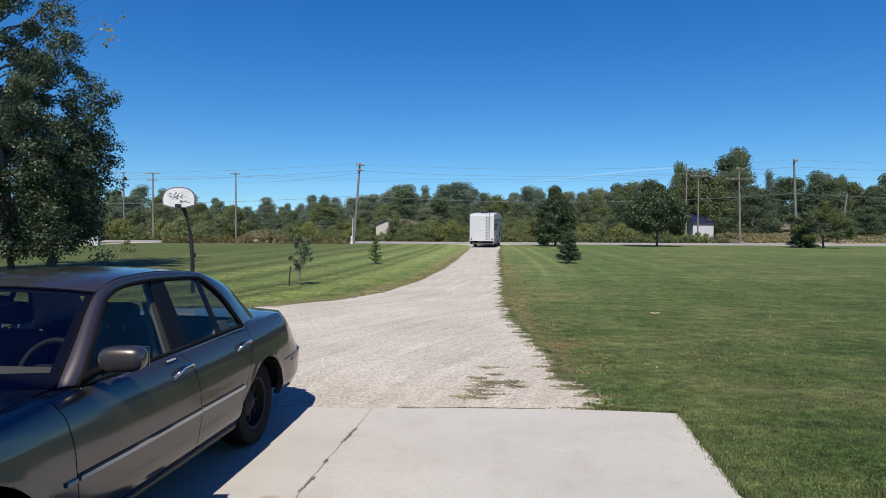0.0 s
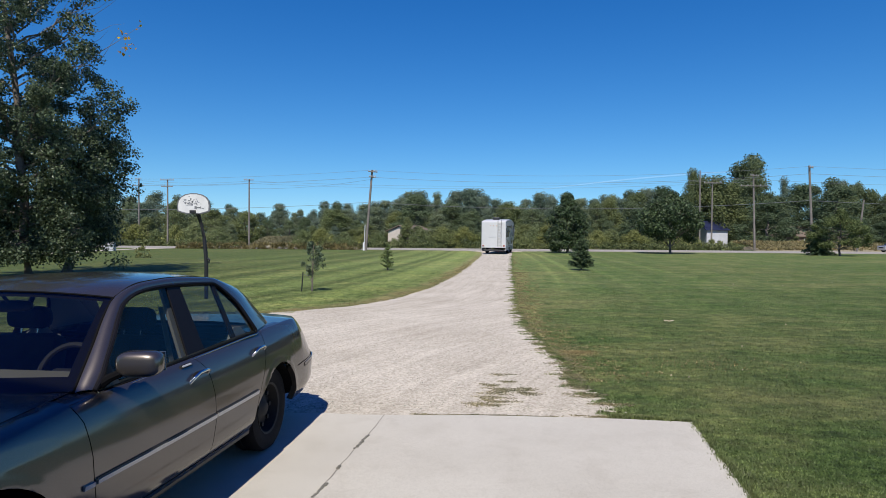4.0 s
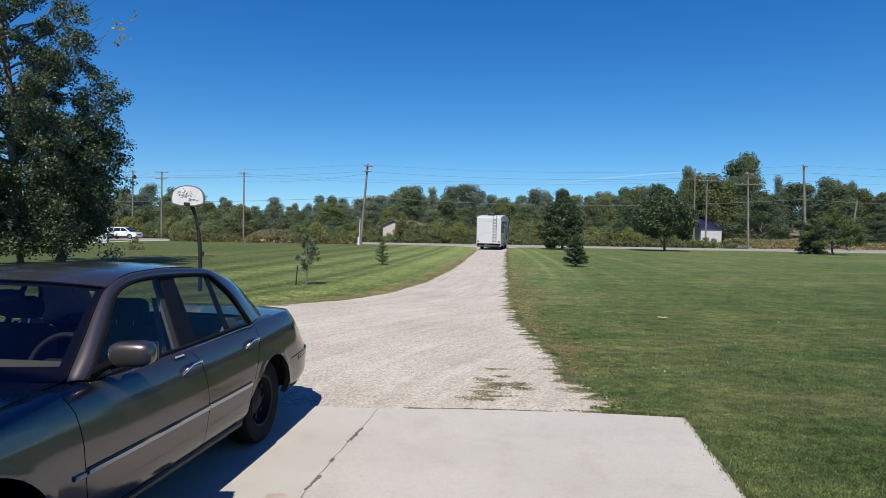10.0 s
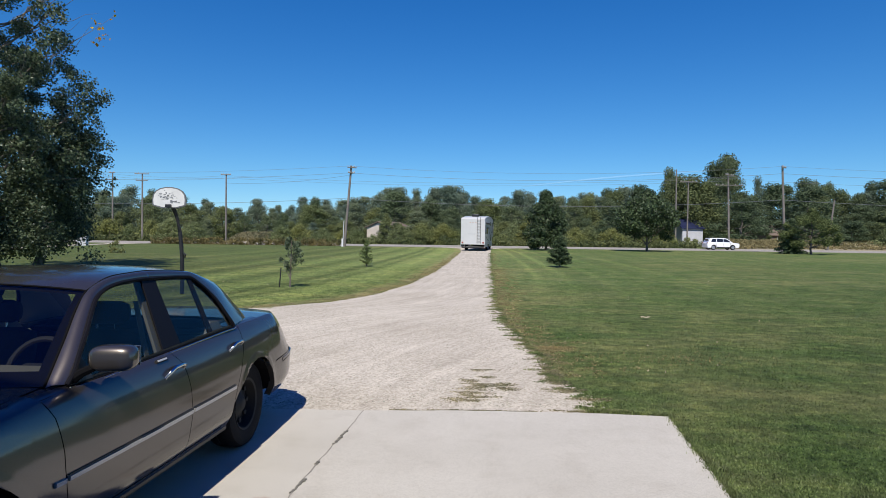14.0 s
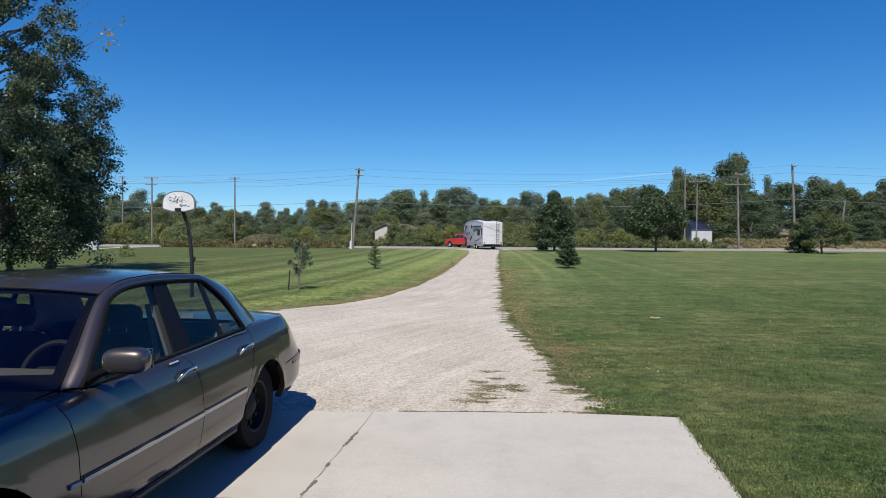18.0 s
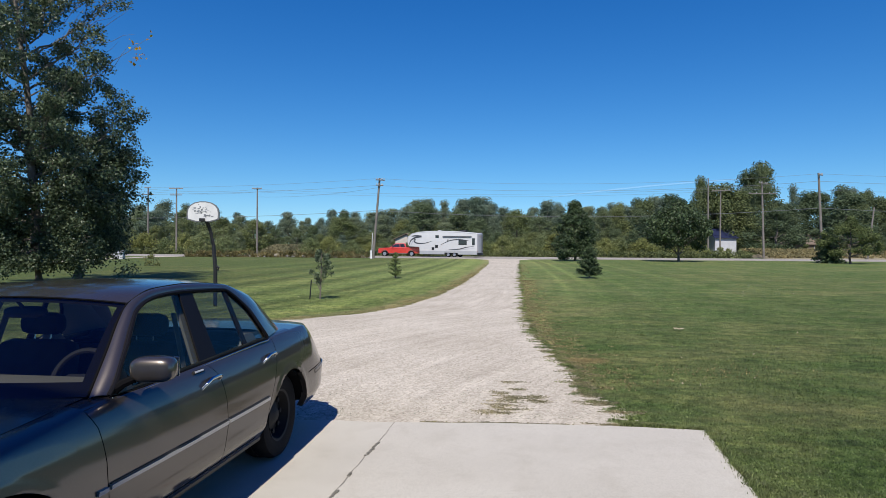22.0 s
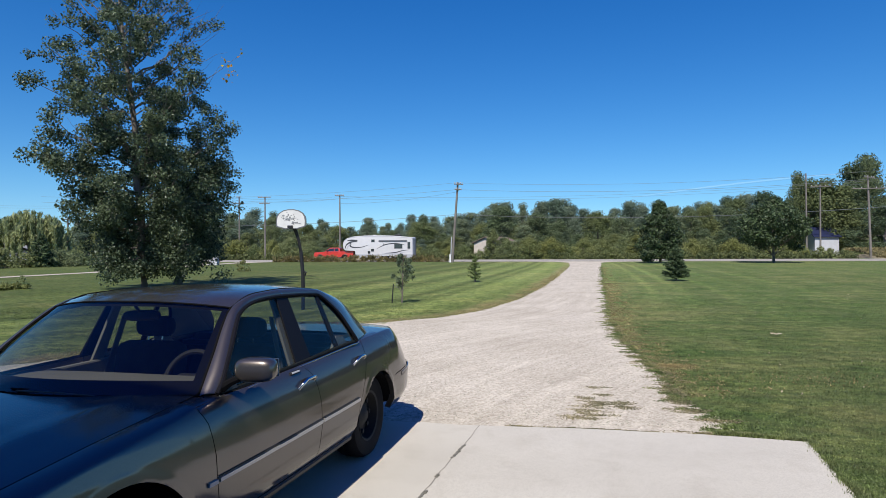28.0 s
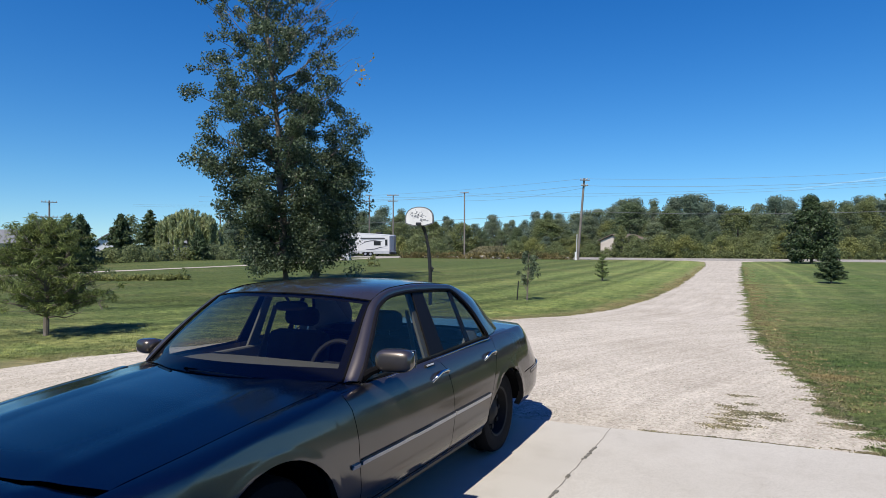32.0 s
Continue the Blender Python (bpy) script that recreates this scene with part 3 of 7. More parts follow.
# ---- trees ----
def broadleaf(name, label, seed, h, w, bare, clumps, leaves, size, material, spread=0.9, trunk_r=0.16, bark=None, facing=0.9, pointed=False):
    """A tapered trunk, limbs and an uneven crown of leaf clumps."""
    rng = np.random.default_rng(seed)
    root = thing(name, label, "tree")
    wood, cs = Geo(), []
    top = Vector((rng.normal() * 0.1, rng.normal() * 0.1, h * 0.86))
    spine = limb(wood, rng, (0, 0, -0.05), top, trunk_r, trunk_r * 0.15, 8, 0.03, 6)
    for i in range(clumps):
        t = rng.random()
        z = bare + (h - bare) * (0.04 + 0.93 * t)
        prof = math.sin(min(1.0, 0.18 + t * 0.95) * math.pi) ** 0.6 if not pointed else min(1.0, 0.5 + 2 * t) * max(0.0, 1 - t ** 1.5) ** 0.8 + 0.04
        a, r = rng.random() * math.tau, w * 0.5 * prof * (0.35 + 0.65 * rng.random() ** 0.5)
        c = Vector((math.cos(a) * r, math.sin(a) * r, z))
        cs.append((*c, 0.5 + rng.random()))
        if i % 3 == 0:
            s = spine[min(len(spine) - 1, max(1, int(t * len(spine))))]
            limb(wood, rng, (s.x, s.y, min(s.z, max(bare * 0.8, z - 0.35 * r))), c, trunk_r * 0.32, 0.012, 5, 0.1, 3)
    part("trunk", wood, bark or BARK, root, smooth=True)
    part("crown", leaf_mesh("crown", rng, cs, leaves, spread, size, material=material, facing=facing), material, root)
    return root


def conifer(name, label, seed, h, w, bare, whorls, per, size, material, needles=14, lean=0.0, up=0.15, open_=1.0, slim=0.3):
    """Whorls of boughs on a straight stem, each bough set with needle tufts."""
    rng = np.random.default_rng(seed)
    root = thing(name, label, "tree")
    wood, cs = Geo(), []
    wood.tube([(0, 0, -0.05), (lean * 0.5, 0, h * 0.5), (lean, 0, h * 0.98)], [0.035 * h ** 0.6, 0.02 * h ** 0.6, 0.006], 7)
    for k in range(whorls):
        t = k / (whorls - 1)
        z = bare + (h * 0.96 - bare) * t
        r = w * 0.5 * (1 - t) ** 0.75 * open_ + 0.04 * h * 0.3
        for j in range(per):
            a = (j + rng.random()) * math.tau / per + k
            rr = r * (0.65 + 0.45 * rng.random())
            tip = Vector((math.cos(a) * rr + lean * t, math.sin(a) * rr, z + rr * (up + 0.2 * rng.normal() * 0.5)))
            base = Vector((lean * t, 0, z - 0.02))
            wood.tube([base, tip], [0.014 * h ** 0.5, 0.004], 4, False)
            n = max(2, int(rr / (size * 1.1)) + 1)
            for q in range(n):
                p = base.lerp(tip, (q + 0.8) / n)
                cs.append((p.x, p.y, p.z, 0.35 + 0.5 * (1 - q / n)))
    cs.append((lean, 0, h * 0.98, 0.3))
    part("trunk", wood, BARK, root)
    part("crown", leaf_mesh("crown", rng, cs, int(len(cs) * needles), size * 1.5, size, stretch=2.2, material=material, slim=slim), material, root)
    return root


TOPS = [(-0.95, 9.0), (-0.58, 8.0), (-0.51, 9.3), (-0.46, 10.0), (-0.42, 7.8), (-0.36, 7.2), (-0.30, 8.0), (-0.26, 7.3), (-0.20, 7.9), (-0.17, 8.3),
        (-0.10, 9.0), (-0.065, 11.2), (-0.03, 10.2), (0.0, 10.6), (0.045, 10.6), (0.07, 9.0), (0.12, 10.3), (0.16, 9.5), (0.24, 10.3),
        (0.275, 10.4), (0.297, 13.0), (0.325, 10.5), (0.36, 12.4), (0.385, 14.0), (0.43, 12.8), (0.47, 17.0), (0.495, 12.4), (0.54, 12.2),
        (0.57, 12.0), (0.60, 12.6), (0.63, 13.0), (0.66, 11.6), (0.69, 11.0), (0.72, 13.8), (0.80, 14.5), (1.1, 14.0)]


def top_at(u):
    return float(np.interp(u, [a for a, _ in TOPS], [b for _, b in TOPS]))


def woods():
    rng = np.random.default_rng(11)
    kinds = []
    for s, (hh, ww) in enumerate([(10, 6.5), (10, 5.0), (10, 7.5), (10, 3.8), (10, 6.0), (10, 8.0), (10, 5.0), (10, 7.0), (10, 5.6), (10, 7.2), (10, 4.6)]):
        kinds.append(broadleaf("woodland_tree", "leafy green tree in the woods beyond the road", 20 + s, hh, ww, 0.4, 64, 8600, 0.205, (LEAF_HAZED, LEAF_HAZED, LEAF_HAZED, LEAF_HAZED, LEAF_WOOD, LEAF_WOOD, LEAF_WOOD, LEAF_OLIVE, LEAF_DEEP, LEAF_DEEP, LEAF_DEEP)[s], 1.0, 0.2, pointed=s % 3 != 2))
    used = set()

    def stand(x, y, h, wide=1.0, far=False):
        # rear rows mostly draw the kinds whose leaf colour carries painted haze
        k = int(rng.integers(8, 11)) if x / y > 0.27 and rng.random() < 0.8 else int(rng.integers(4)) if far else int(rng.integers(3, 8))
        s = h / 10
        wide *= (0.72 + 0.6 * rng.random()) * (0.62 if h > 14 else 1.0)
        m = pose(x, y, 0, 0, 0, rng.random() * 360) @ Matrix.Diagonal((s * wide, s * wide, s, 1))
        if k not in used:
            used.add(k)
            kinds[k].matrix_basis = m
            tagged(kinds[k], group="woods beyond the road")
            return
        copy_thing(kinds[k], pose(x, y, 0, 0, 0, rng.random() * 360)).matrix_basis = m

    for row, (y0, f, dx) in enumerate([(134, 0.96, 2.9), (124, 0.92, 3.0), (114, 0.84, 3.4), (105, 0.55, 3.2)]):
        x = -0.95 * y0 + row
        while x < 1.0 * y0:
            y = y0 + rng.normal() * 2.5
            u = x / y
            h = top_at(u) * y / 120 * f * ((0.82 if row < 2 else 0.66) + (0.30 if row < 2 else 0.46) * rng.random())
            clear = (0.362 < u < 0.478 and y < 122) or (-0.112 < u < -0.068 and y < 118) or (row == 3 and (-0.36 < u < -0.235 or 0.455 < u < 0.60)) or (0.53 < u < 0.60 and y < 124)
            if not clear:
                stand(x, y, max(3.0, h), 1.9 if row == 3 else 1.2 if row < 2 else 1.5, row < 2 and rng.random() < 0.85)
            x += dx * (0.75 + 0.5 * rng.random())


def shrub_row():
    """Bushes and tall weeds along the far verge."""
    rng = np.random.default_rng(5)
    kinds = [broadleaf("roadside_bush", "dense green roadside bush", 40 + s, 2.6, 4.2, 0.05, 36, 2800, 0.17, LEAF_OLIVE if s == 1 else LEAF_BUSH, 0.8, 0.05) for s in range(3)]
    first = set()
    x = -96.0
    while x < 100:
        y = 99 + rng.normal() * 1.2
        if not (-34.2 < x < -25.4 or 37.5 < x < 72 or -12.0 < x < -6.3):
            k, s = int(rng.integers(3)), 0.7 + 0.6 * rng.random()
            m = pose(x, y, 0, 0, 0, rng.random() * 360) @ Matrix.Diagonal((s * 1.1, s, s * 1.05, 1))
            if k in first:
                copy_thing(kinds[k], Matrix()).matrix_basis = m
            else:
                first.add(k)
                kinds[k].matrix_basis = m
                tagged(kinds[k], category="bush", group="roadside bushes")
        x += 2.4 + 1.5 * rng.random()
    cs = [(rng.uniform(-95, 100), 95.4 + abs(rng.normal()) * 1.0, 0.15 + 0.75 * rng.random() ** 1.5, 0.5) for _ in range(2600)]
    cs = [c for c in cs if not (44 < c[0] < 75 or -33.2 < c[0] < -26.4)]
    tagged(part("verge_weeds", leaf_mesh("verge_weeds", rng, cs, 26000, 0.45, 0.16, 2.6, -1.0, LEAF_WEED), LEAF_WEED),
           "yellow-green tall weeds along the far road verge", "weeds", kind="stuff")
    cs = [(rng.uniform(-36.2, -12), 79.0 + abs(rng.normal()) * 0.6, 0.05 + 0.75 * rng.random() ** 1.7, 0.5) for _ in range(360)]
    tagged(part("ditch_weeds", leaf_mesh("ditch_weeds", rng, cs, 6500, 0.42, 0.11, 2.8, -1.2, LEAF_DITCH), LEAF_DITCH),
           "brownish weeds in the ditch before the road", "weeds", kind="stuff")


woods(), shrub_row()
for bx, by, bs in ((44.9, 109.5, 1.5), (46.6, 110.0, 1.2), (48.6, 109.6, 1.35), (50.6, 110.2, 1.6), (52.6, 111, 2.4), (-5.9, 103.6, 3.2), (-4.4, 104.5, 2.6), (-10.3, 102.5, 1.3), (-8.6, 102.6, 1.2), (59.8, 110, 2.2), (61.8, 109.5, 2.5), (63.9, 110.2, 2.1), (66.2, 109.8, 2.6), (68.6, 110, 2.3)):
    bush = broadleaf("garden_bush", "low green bush before a house", int(abs(bx) * 10), bs, 2.6, 0.05, 20, 900, 0.17, LEAF_BUSH, 0.5, 0.04)
    tagged(bush, category="bush", group="bushes before the far houses")
    bush.matrix_basis = pose(bx, by, 0)


def dry_fields():
    """Low banks of dry grass that rise behind the road."""
    rng = np.random.default_rng(21)
    for x0, x1, top, n in ((-33.0, -26.6, 1.45, 7000), (46.5, 92.0, 1.35, 26000)):
        v, xs, prof = [], np.linspace(x0, x1, 24), ((95.6, 0.01), (98, 0.25), (103, 0.9), (107, 1.0), (113, 0.75), (117, 0.02))
        for i, x in enumerate(xs):
            fade = min(1.0, 3.0 * min(i, 23 - i) / 23 + 0.05)
            v += [(x + rng.normal() * 0.1, y + rng.normal() * 0.2, (z * top * fade + 0.05 * rng.random()) if 0 < j < 5 else 0.008) for j, (y, z) in enumerate(prof)]
        bank = Geo().put(v, [(i * 6 + j, (i + 1) * 6 + j, (i + 1) * 6 + j + 1, i * 6 + j + 1) for i in range(23) for j in range(5)])
        tagged(part("dry_field", bank, STRAW, smooth=True), "bank of dry straw-coloured grass beyond the road", "field", kind="structure")
        cs = []
        for _ in range(n // 8):
            x, y = rng.uniform(x0 + 0.6, x1 - 0.6), rng.uniform(96.5, 107)
            cs.append((x, y, float(np.interp(y, [p for p, _ in prof], [q for _, q in prof])) * top * 0.9 + 0.08 + 0.12 * rng.random(), 0.3))
        tagged(part("straw_grass", leaf_mesh("straw_grass", rng, cs, n, 0.5, 0.14, 2.8, -1.0, DRYGRASS), DRYGRASS), "tall dry straw-coloured grass", "grass", kind="stuff")


STRAW = plain("straw_ground", (0.27, 0.235, 0.150), 0.95, var=0.25, scale=2)
dry_fields()


def at_pose(ob, x, y, turn=0.0, s=1.0):
    ob.matrix_basis = pose(x, y, 0, 0, 0, turn) @ Matrix.Diagonal((s, s, s, 1))
    return ob


at_pose(broadleaf("thicket_tree", "slender green tree standing before a tan shed", 68, 4.9, 2.5, 0.3, 60, 5200, 0.17, LEAF_WOOD, 0.55, 0.09), -7.95, 101.4)
at_pose(broadleaf("lawn_tree", "dark dense oval tree on the lawn near the road", 61, 6.7, 4.7, 0.3, 150, 17000, 0.19, LEAF_DARK, 0.72, 0.16), 12.9, 71.8)
at_pose(broadleaf("lawn_tree", "round-crowned dark tree with a bare trunk on the lawn", 62, 7.2, 7.4, 1.5, 150, 18000, 0.20, LEAF_DARK, 0.80, 0.16), 25.2, 73.1)
at_pose(broadleaf("lawn_tree", "low spreading feathery tree near the road", 63, 5.0, 6.8, 1.0, 60, 12000, 0.14, LEAF_FEATHER, 0.55, 0.14), 42.6, 69.4)
at_pose(conifer("spruce", "small dark drooping spruce beside a utility pole", 64, 3.9, 3.6, 0.1, 14, 7, 0.16, LEAF_SPRUCE, 12, up=-0.25), 40.9, 70.6)
at_pose(conifer("young_fir", "young dark green fir on the lawn", 65, 1.85, 1.45, 0.24, 11, 8, 0.075, LEAF_SPRUCE, 20, up=0.12, slim=0.24), 6.89, 33.9)
at_pose(conifer("young_fir", "small sparse green fir on the lawn", 66, 1.35, 1.05, 0.22, 7, 5, 0.060, LEAF_PINE, 9, up=0.15, slim=0.2), -3.51, 32.1)


def young_pine(x, y, h, w, seed):
    """A broad open pine: rising boughs with long needle tufts at their ends."""
    r = np.random.default_rng(seed)
    root = thing("young_pine", "broad open young pine with long soft needles beside the gravel", "tree")
    wood, cs = Geo(), []
    wood.tube([(0, 0, -0.05), (0.02, 0, h * 0.5), (0.0, 0.03, h * 0.9)], [0.055, 0.04, 0.015], 8)
    for k in range(58):
        t = (k + r.random()) / 58
        z = 0.33 + (h * 0.84 - 0.33) * t
        a = k * 2.4 + r.normal() * 0.3
        rr = w * 0.5 * (1 - t) ** 0.5 * (0.6 + 0.45 * r.random()) + 0.08
        tip = Vector((math.cos(a) * rr, math.sin(a) * rr, z + rr * (0.10 + 0.55 * t) + 0.05))
        pts = limb(wood, r, (0, 0, z), tip, 0.018, 0.004, 5, 0.05, 4)
        for q in range(5):
            f = 0.35 + 0.65 * q / 4
            p = Vector((0, 0, z)).lerp(tip, f)
            for _ in range(2):
                d = Vector((r.normal() * 0.13, r.normal() * 0.13, 0.04 + abs(r.normal()) * 0.07))
                cs.append((*(p + d * (0.5 + f)), 0.3 + 0.25 * r.random()))
                limb(wood, r, p, p + d * (0.5 + f), 0.005, 0.002, 4, 0.02, 2)
    part("trunk", wood, BARK, root, smooth=True)
    part("crown", leaf_mesh("crown", r, cs, 26000, 0.15, 0.05, 2.0, -0.5, LEAF_PINE, 0.11), LEAF_PINE, root)
    at_pose(root, x, y)


young_pine(-11.55, 8.47, 2.25, 2.05, 67)


# ---- utility poles ----
def utility_pole(label, base, top, arms=(), r=0.15, extra=False):
    x, y, _ = base
    root = thing("utility_pole", label, "utility pole", "utility poles", pose(x, y, 0))
    d = Vector(top) - Vector((x, y, 0))
    part("pole", Geo().tube([(0, 0, -0.1), d * 0.5, d], [r, r * 0.86, r * 0.68], 10), POLE_WOOD, root, smooth=True)
    for drop, half, turn in arms:
        c = d * (1 - drop / d.length)
        m = pose(0, 0, 0, 0, 0, turn)
        arm = part("crossarm", Geo().box(c + m @ Vector((0, -r - 0.05, 0)), (2 * half, 0.1, 0.12), 0.01, m), POLE_WOOD, root)
        for s in (-0.9, -0.45, 0.45, 0.9):
            p = c + m @ Vector((s * half, -r - 0.05, 0.12))
            part("insulator", Geo().tube([p - Vector((0, 0, 0.08)), p + Vector((0, 0, 0.1))], [0.035, 0.05], 6), PORCELAIN, arm)
    if extra:
        part("riser_guard", Geo().box((-0.20, -r - 0.06, 0.5), (0.22, 0.14, 1.0), 0.02), BOARD_PALE, root, "white metal cable guard")
        part("conduit", Geo().tube([(-0.12, -r - 0.04, 0.95), (-0.05, -r - 0.03, 3.2)], 0.06, 6), METAL_GREY, root, "grey cable conduit", smooth=True)
        for z in (d.length - 0.3, d.length - 1.1):
            part("bracket", Geo().tube([(d.x * z / d.length, 0, z), (d.x * z / d.length + 0.45, -0.1, z + 0.25)], 0.05, 6), METAL_GREY, root)
    return root


BOARD_PALE = plain("guard_white", (0.72, 0.72, 0.70), 0.6, var=0.12)
PORCELAIN = plain("porcelain", (0.45, 0.46, 0.47), 0.3)
METAL_GREY = plain("metal_grey", (0.55, 0.55, 0.54), 0.5, 0.2)
utility_pole("leaning weathered wooden utility pole with a cable guard", (-11.17, 76.65, 0), (-10.40, 76.65, 10.0), [(0.25, 0.62, 35), (0.9, 0.45, 30)], 0.17, True)
utility_pole("weathered wooden utility pole behind a spruce", (41.4, 72.6, 0), (40.85, 72.6, 10.35), [(0.25, 0.5, 40)], 0.16)
utility_pole("brown wooden utility pole with a long crossarm", (46.9, 98, 0), (46.5, 98, 12.0), [(1.9, 2.2, 0), (0.3, 1.2, 35)], 0.17)
utility_pole("tall wooden utility pole at the wood's edge", (45.9, 112, 0), (45.9, 112, 12.0), [(0.2, 1.6, 0)], 0.15)
utility_pole("slim wooden utility pole among trees", (43.4, 111, 0), (43.3, 111, 13.9), (), 0.15)
utility_pole("wooden utility pole with a short crossarm", (-33.6, 100, 0), (-33.6, 100, 10.9), [(0.15, 0.8, 0)], 0.15)
utility_pole("wooden utility pole with two crossarms", (-45.0, 95.8, 0), (-45.0, 95.8, 10.4), [(0.1, 1.1, 0), (1.1, 0.9, 0)], 0.15)
utility_pole("wooden utility pole with two crossarms", (-51.7, 100, 0), (-51.7, 100, 10.9), [(1.2, 1.0, 0), (0.1, 0.5, 0)], 0.15)
utility_pole("short leaning wooden utility pole", (61.2, 95.6, 0), (62.1, 95.6, 7.9), (), 0.15)
utility_pole("far utility pole with a crossarm above the trees", (41.8, 140, 0), (41.8, 140, 11.0), [(0.3, 2.2, 0)], 0.16)


# ---- sedan ----
def paint_material(name, color, metal=0.55, rough=0.32, coat=1.0, flake=0.10):
    m, nt, b = nodes_of(name)
    v = coords(nt)
    dust, fine = noise_of(nt, v, 1.6, 5), noise_of(nt, v, 240, 2)
    c = ramp(nt, [(0.35, tuple(x * (1 - flake) for x in color)), (0.65, tuple(x * (1 + flake) for x in color))])
    nt.links.new(fine, c.inputs[0])
    d = ramp(nt, [(0.45, (0, 0, 0)), (0.75, (0.08, 0.08, 0.08))])
    nt.links.new(dust, d.inputs[0])
    nt.links.new(mixc(nt, d.outputs[0], c.outputs[0], (0.20, 0.18, 0.15)), b.inputs["Base Color"])
    b.inputs["Metallic"].default_value, b.inputs["Roughness"].default_value = metal, rough
    b.inputs["Coat Weight"].default_value, b.inputs["Coat Roughness"].default_value = coat, 0.10
    b.inputs["Coat IOR"].default_value = 1.6
    b.inputs["Specular Tint"].default_value = (0.08, 0.08, 0.08, 1) if metal > 0.57 else (1, 1, 1, 1)
    b.inputs["Specular IOR Level"].default_value = 0.1 if metal > 0.57 else 0.5
    return m


def glass_material(name, tint, gloss=0.7, least=0.022):
    m, nt, b = nodes_of(name)
    nt.nodes.remove(b)
    t = nt.nodes.new("ShaderNodeBsdfTransparent")
    t.inputs[0].default_value = (*tint, 1)
    g = nt.nodes.new("ShaderNodeBsdfGlossy")
    g.inputs["Roughness"].default_value = 0.02
    face = add(nt, "ShaderNodeLayerWeight", Blend=0.5)
    power = nt.nodes.new("ShaderNodeMath")
    power.operation = "POWER"
    power.inputs[1].default_value = 4.0
    nt.links.new(face.outputs["Facing"], power.inputs[0])
    fr = nt.nodes.new("ShaderNodeMath")
    fr.operation = "MULTIPLY_ADD"
    fr.inputs[1].default_value, fr.inputs[2].default_value = gloss, least
    nt.links.new(power.outputs[0], fr.inputs[0])
    mix = nt.nodes.new("ShaderNodeMixShader")
    nt.links.new(fr.outputs[0], mix.inputs[0])
    nt.links.new(t.outputs[0], mix.inputs[1])
    nt.links.new(g.outputs[0], mix.inputs[2])
    nt.links.new(mix.outputs[0], nt.nodes["Material Output"].inputs[0])
    return m


PAINT = paint_material("bronze_paint", (0.128, 0.113, 0.102), 0.82, 0.37)
CAR_GLASS = glass_material("car_glass", (0.74, 0.75, 0.73), 0.38)
SCREEN_GLASS = glass_material("screen_glass", (0.76, 0.78, 0.76), 0.5, 0.065)
PILLAR_BLACK = plain("pillar_black", (0.010, 0.010, 0.013), 0.35, var=0.1, spec=0.05)
SATIN = plain("satin_trim", (0.50, 0.50, 0.50), 0.35, 0.6, var=0.05)
CHROME = plain("chrome", (0.60, 0.61, 0.62), 0.16, 1.0, var=0.04)
TYRE = plain("tyre_rubber", (0.012, 0.012, 0.013), 0.85, var=0.25, scale=12, bump=0.004, spec=0.15)
STEEL = plain("black_steel", (0.010, 0.010, 0.011), 0.7, 0.1)
MATTE = plain("matte_black", (0.006, 0.006, 0.007), 0.9, spec=0.05)
TRIM = plain("black_trim", (0.016, 0.016, 0.017), 0.45)
CLOTH = plain("seat_cloth", (0.055, 0.053, 0.056), 0.9, var=0.2, scale=20, bump=0.003)
DASH = plain("dash_plastic", (0.105, 0.10, 0.082), 0.75, var=0.08)
BEIGE = plain("inner_trim", (0.27, 0.255, 0.225), 0.7, var=0.08)
LAMP_RED = plain("lamp_red", (0.30, 0.05, 0.04), 0.15, coat=1.0, var=0.05)
LAMP_CLEAR = plain("lamp_clear", (0.30, 0.30, 0.30), 0.1, coat=1.0, var=0.05)


def smooth_path(points, step):
    """A curve through the points, cut at even steps."""
    p = [Vector(q) for q in points]
    out = []
    for i in range(len(p) - 1):
        a, b, c, d = p[max(i - 1, 0)], p[i], p[i + 1], p[min(i + 2, len(p) - 1)]
        n = max(2, int((c - b).length / step))
        for k in range(n):
            t = k / n
            out.append(0.5 * (2 * b + (c - a) * t + (2 * a - 5 * b + 4 * c - d) * t * t + (3 * b - a - 3 * c + d) * t ** 3))
    return out + [p[-1]]


SIDE_PLAN = smooth_path([(-1.24, 0, 0), (-1.23, 0.35, 0), (-1.20, 0.60, 0), (-1.13, 0.765, 0), (-0.99, 0.87, 0), (-0.75, 0.932, 0), (-0.45, 0.958, 0), (0, 0.975, 0),
                         (0.6, 0.985, 0), (1.3, 0.985, 0), (2.0, 0.975, 0), (2.6, 0.96, 0), (3.1, 0.925, 0), (3.45, 0.86, 0), (3.68, 0.74, 0),
                         (3.80, 0.48, 0), (3.83, 0.24, 0), (3.84, 0, 0)], 0.011)
PLAN_X, PLAN_Y = np.array([p.x for p in SIDE_PLAN]), np.array([p.y for p in SIDE_PLAN])
AXLES, ARCHES, AXLE_Z = (0.01, 2.76), (0.37, 0.42), 0.335


def table(rows):
    """A function that runs through (position, value) pairs."""
    xs, ys = zip(*rows)
    return lambda q: float(np.interp(q, xs, ys))


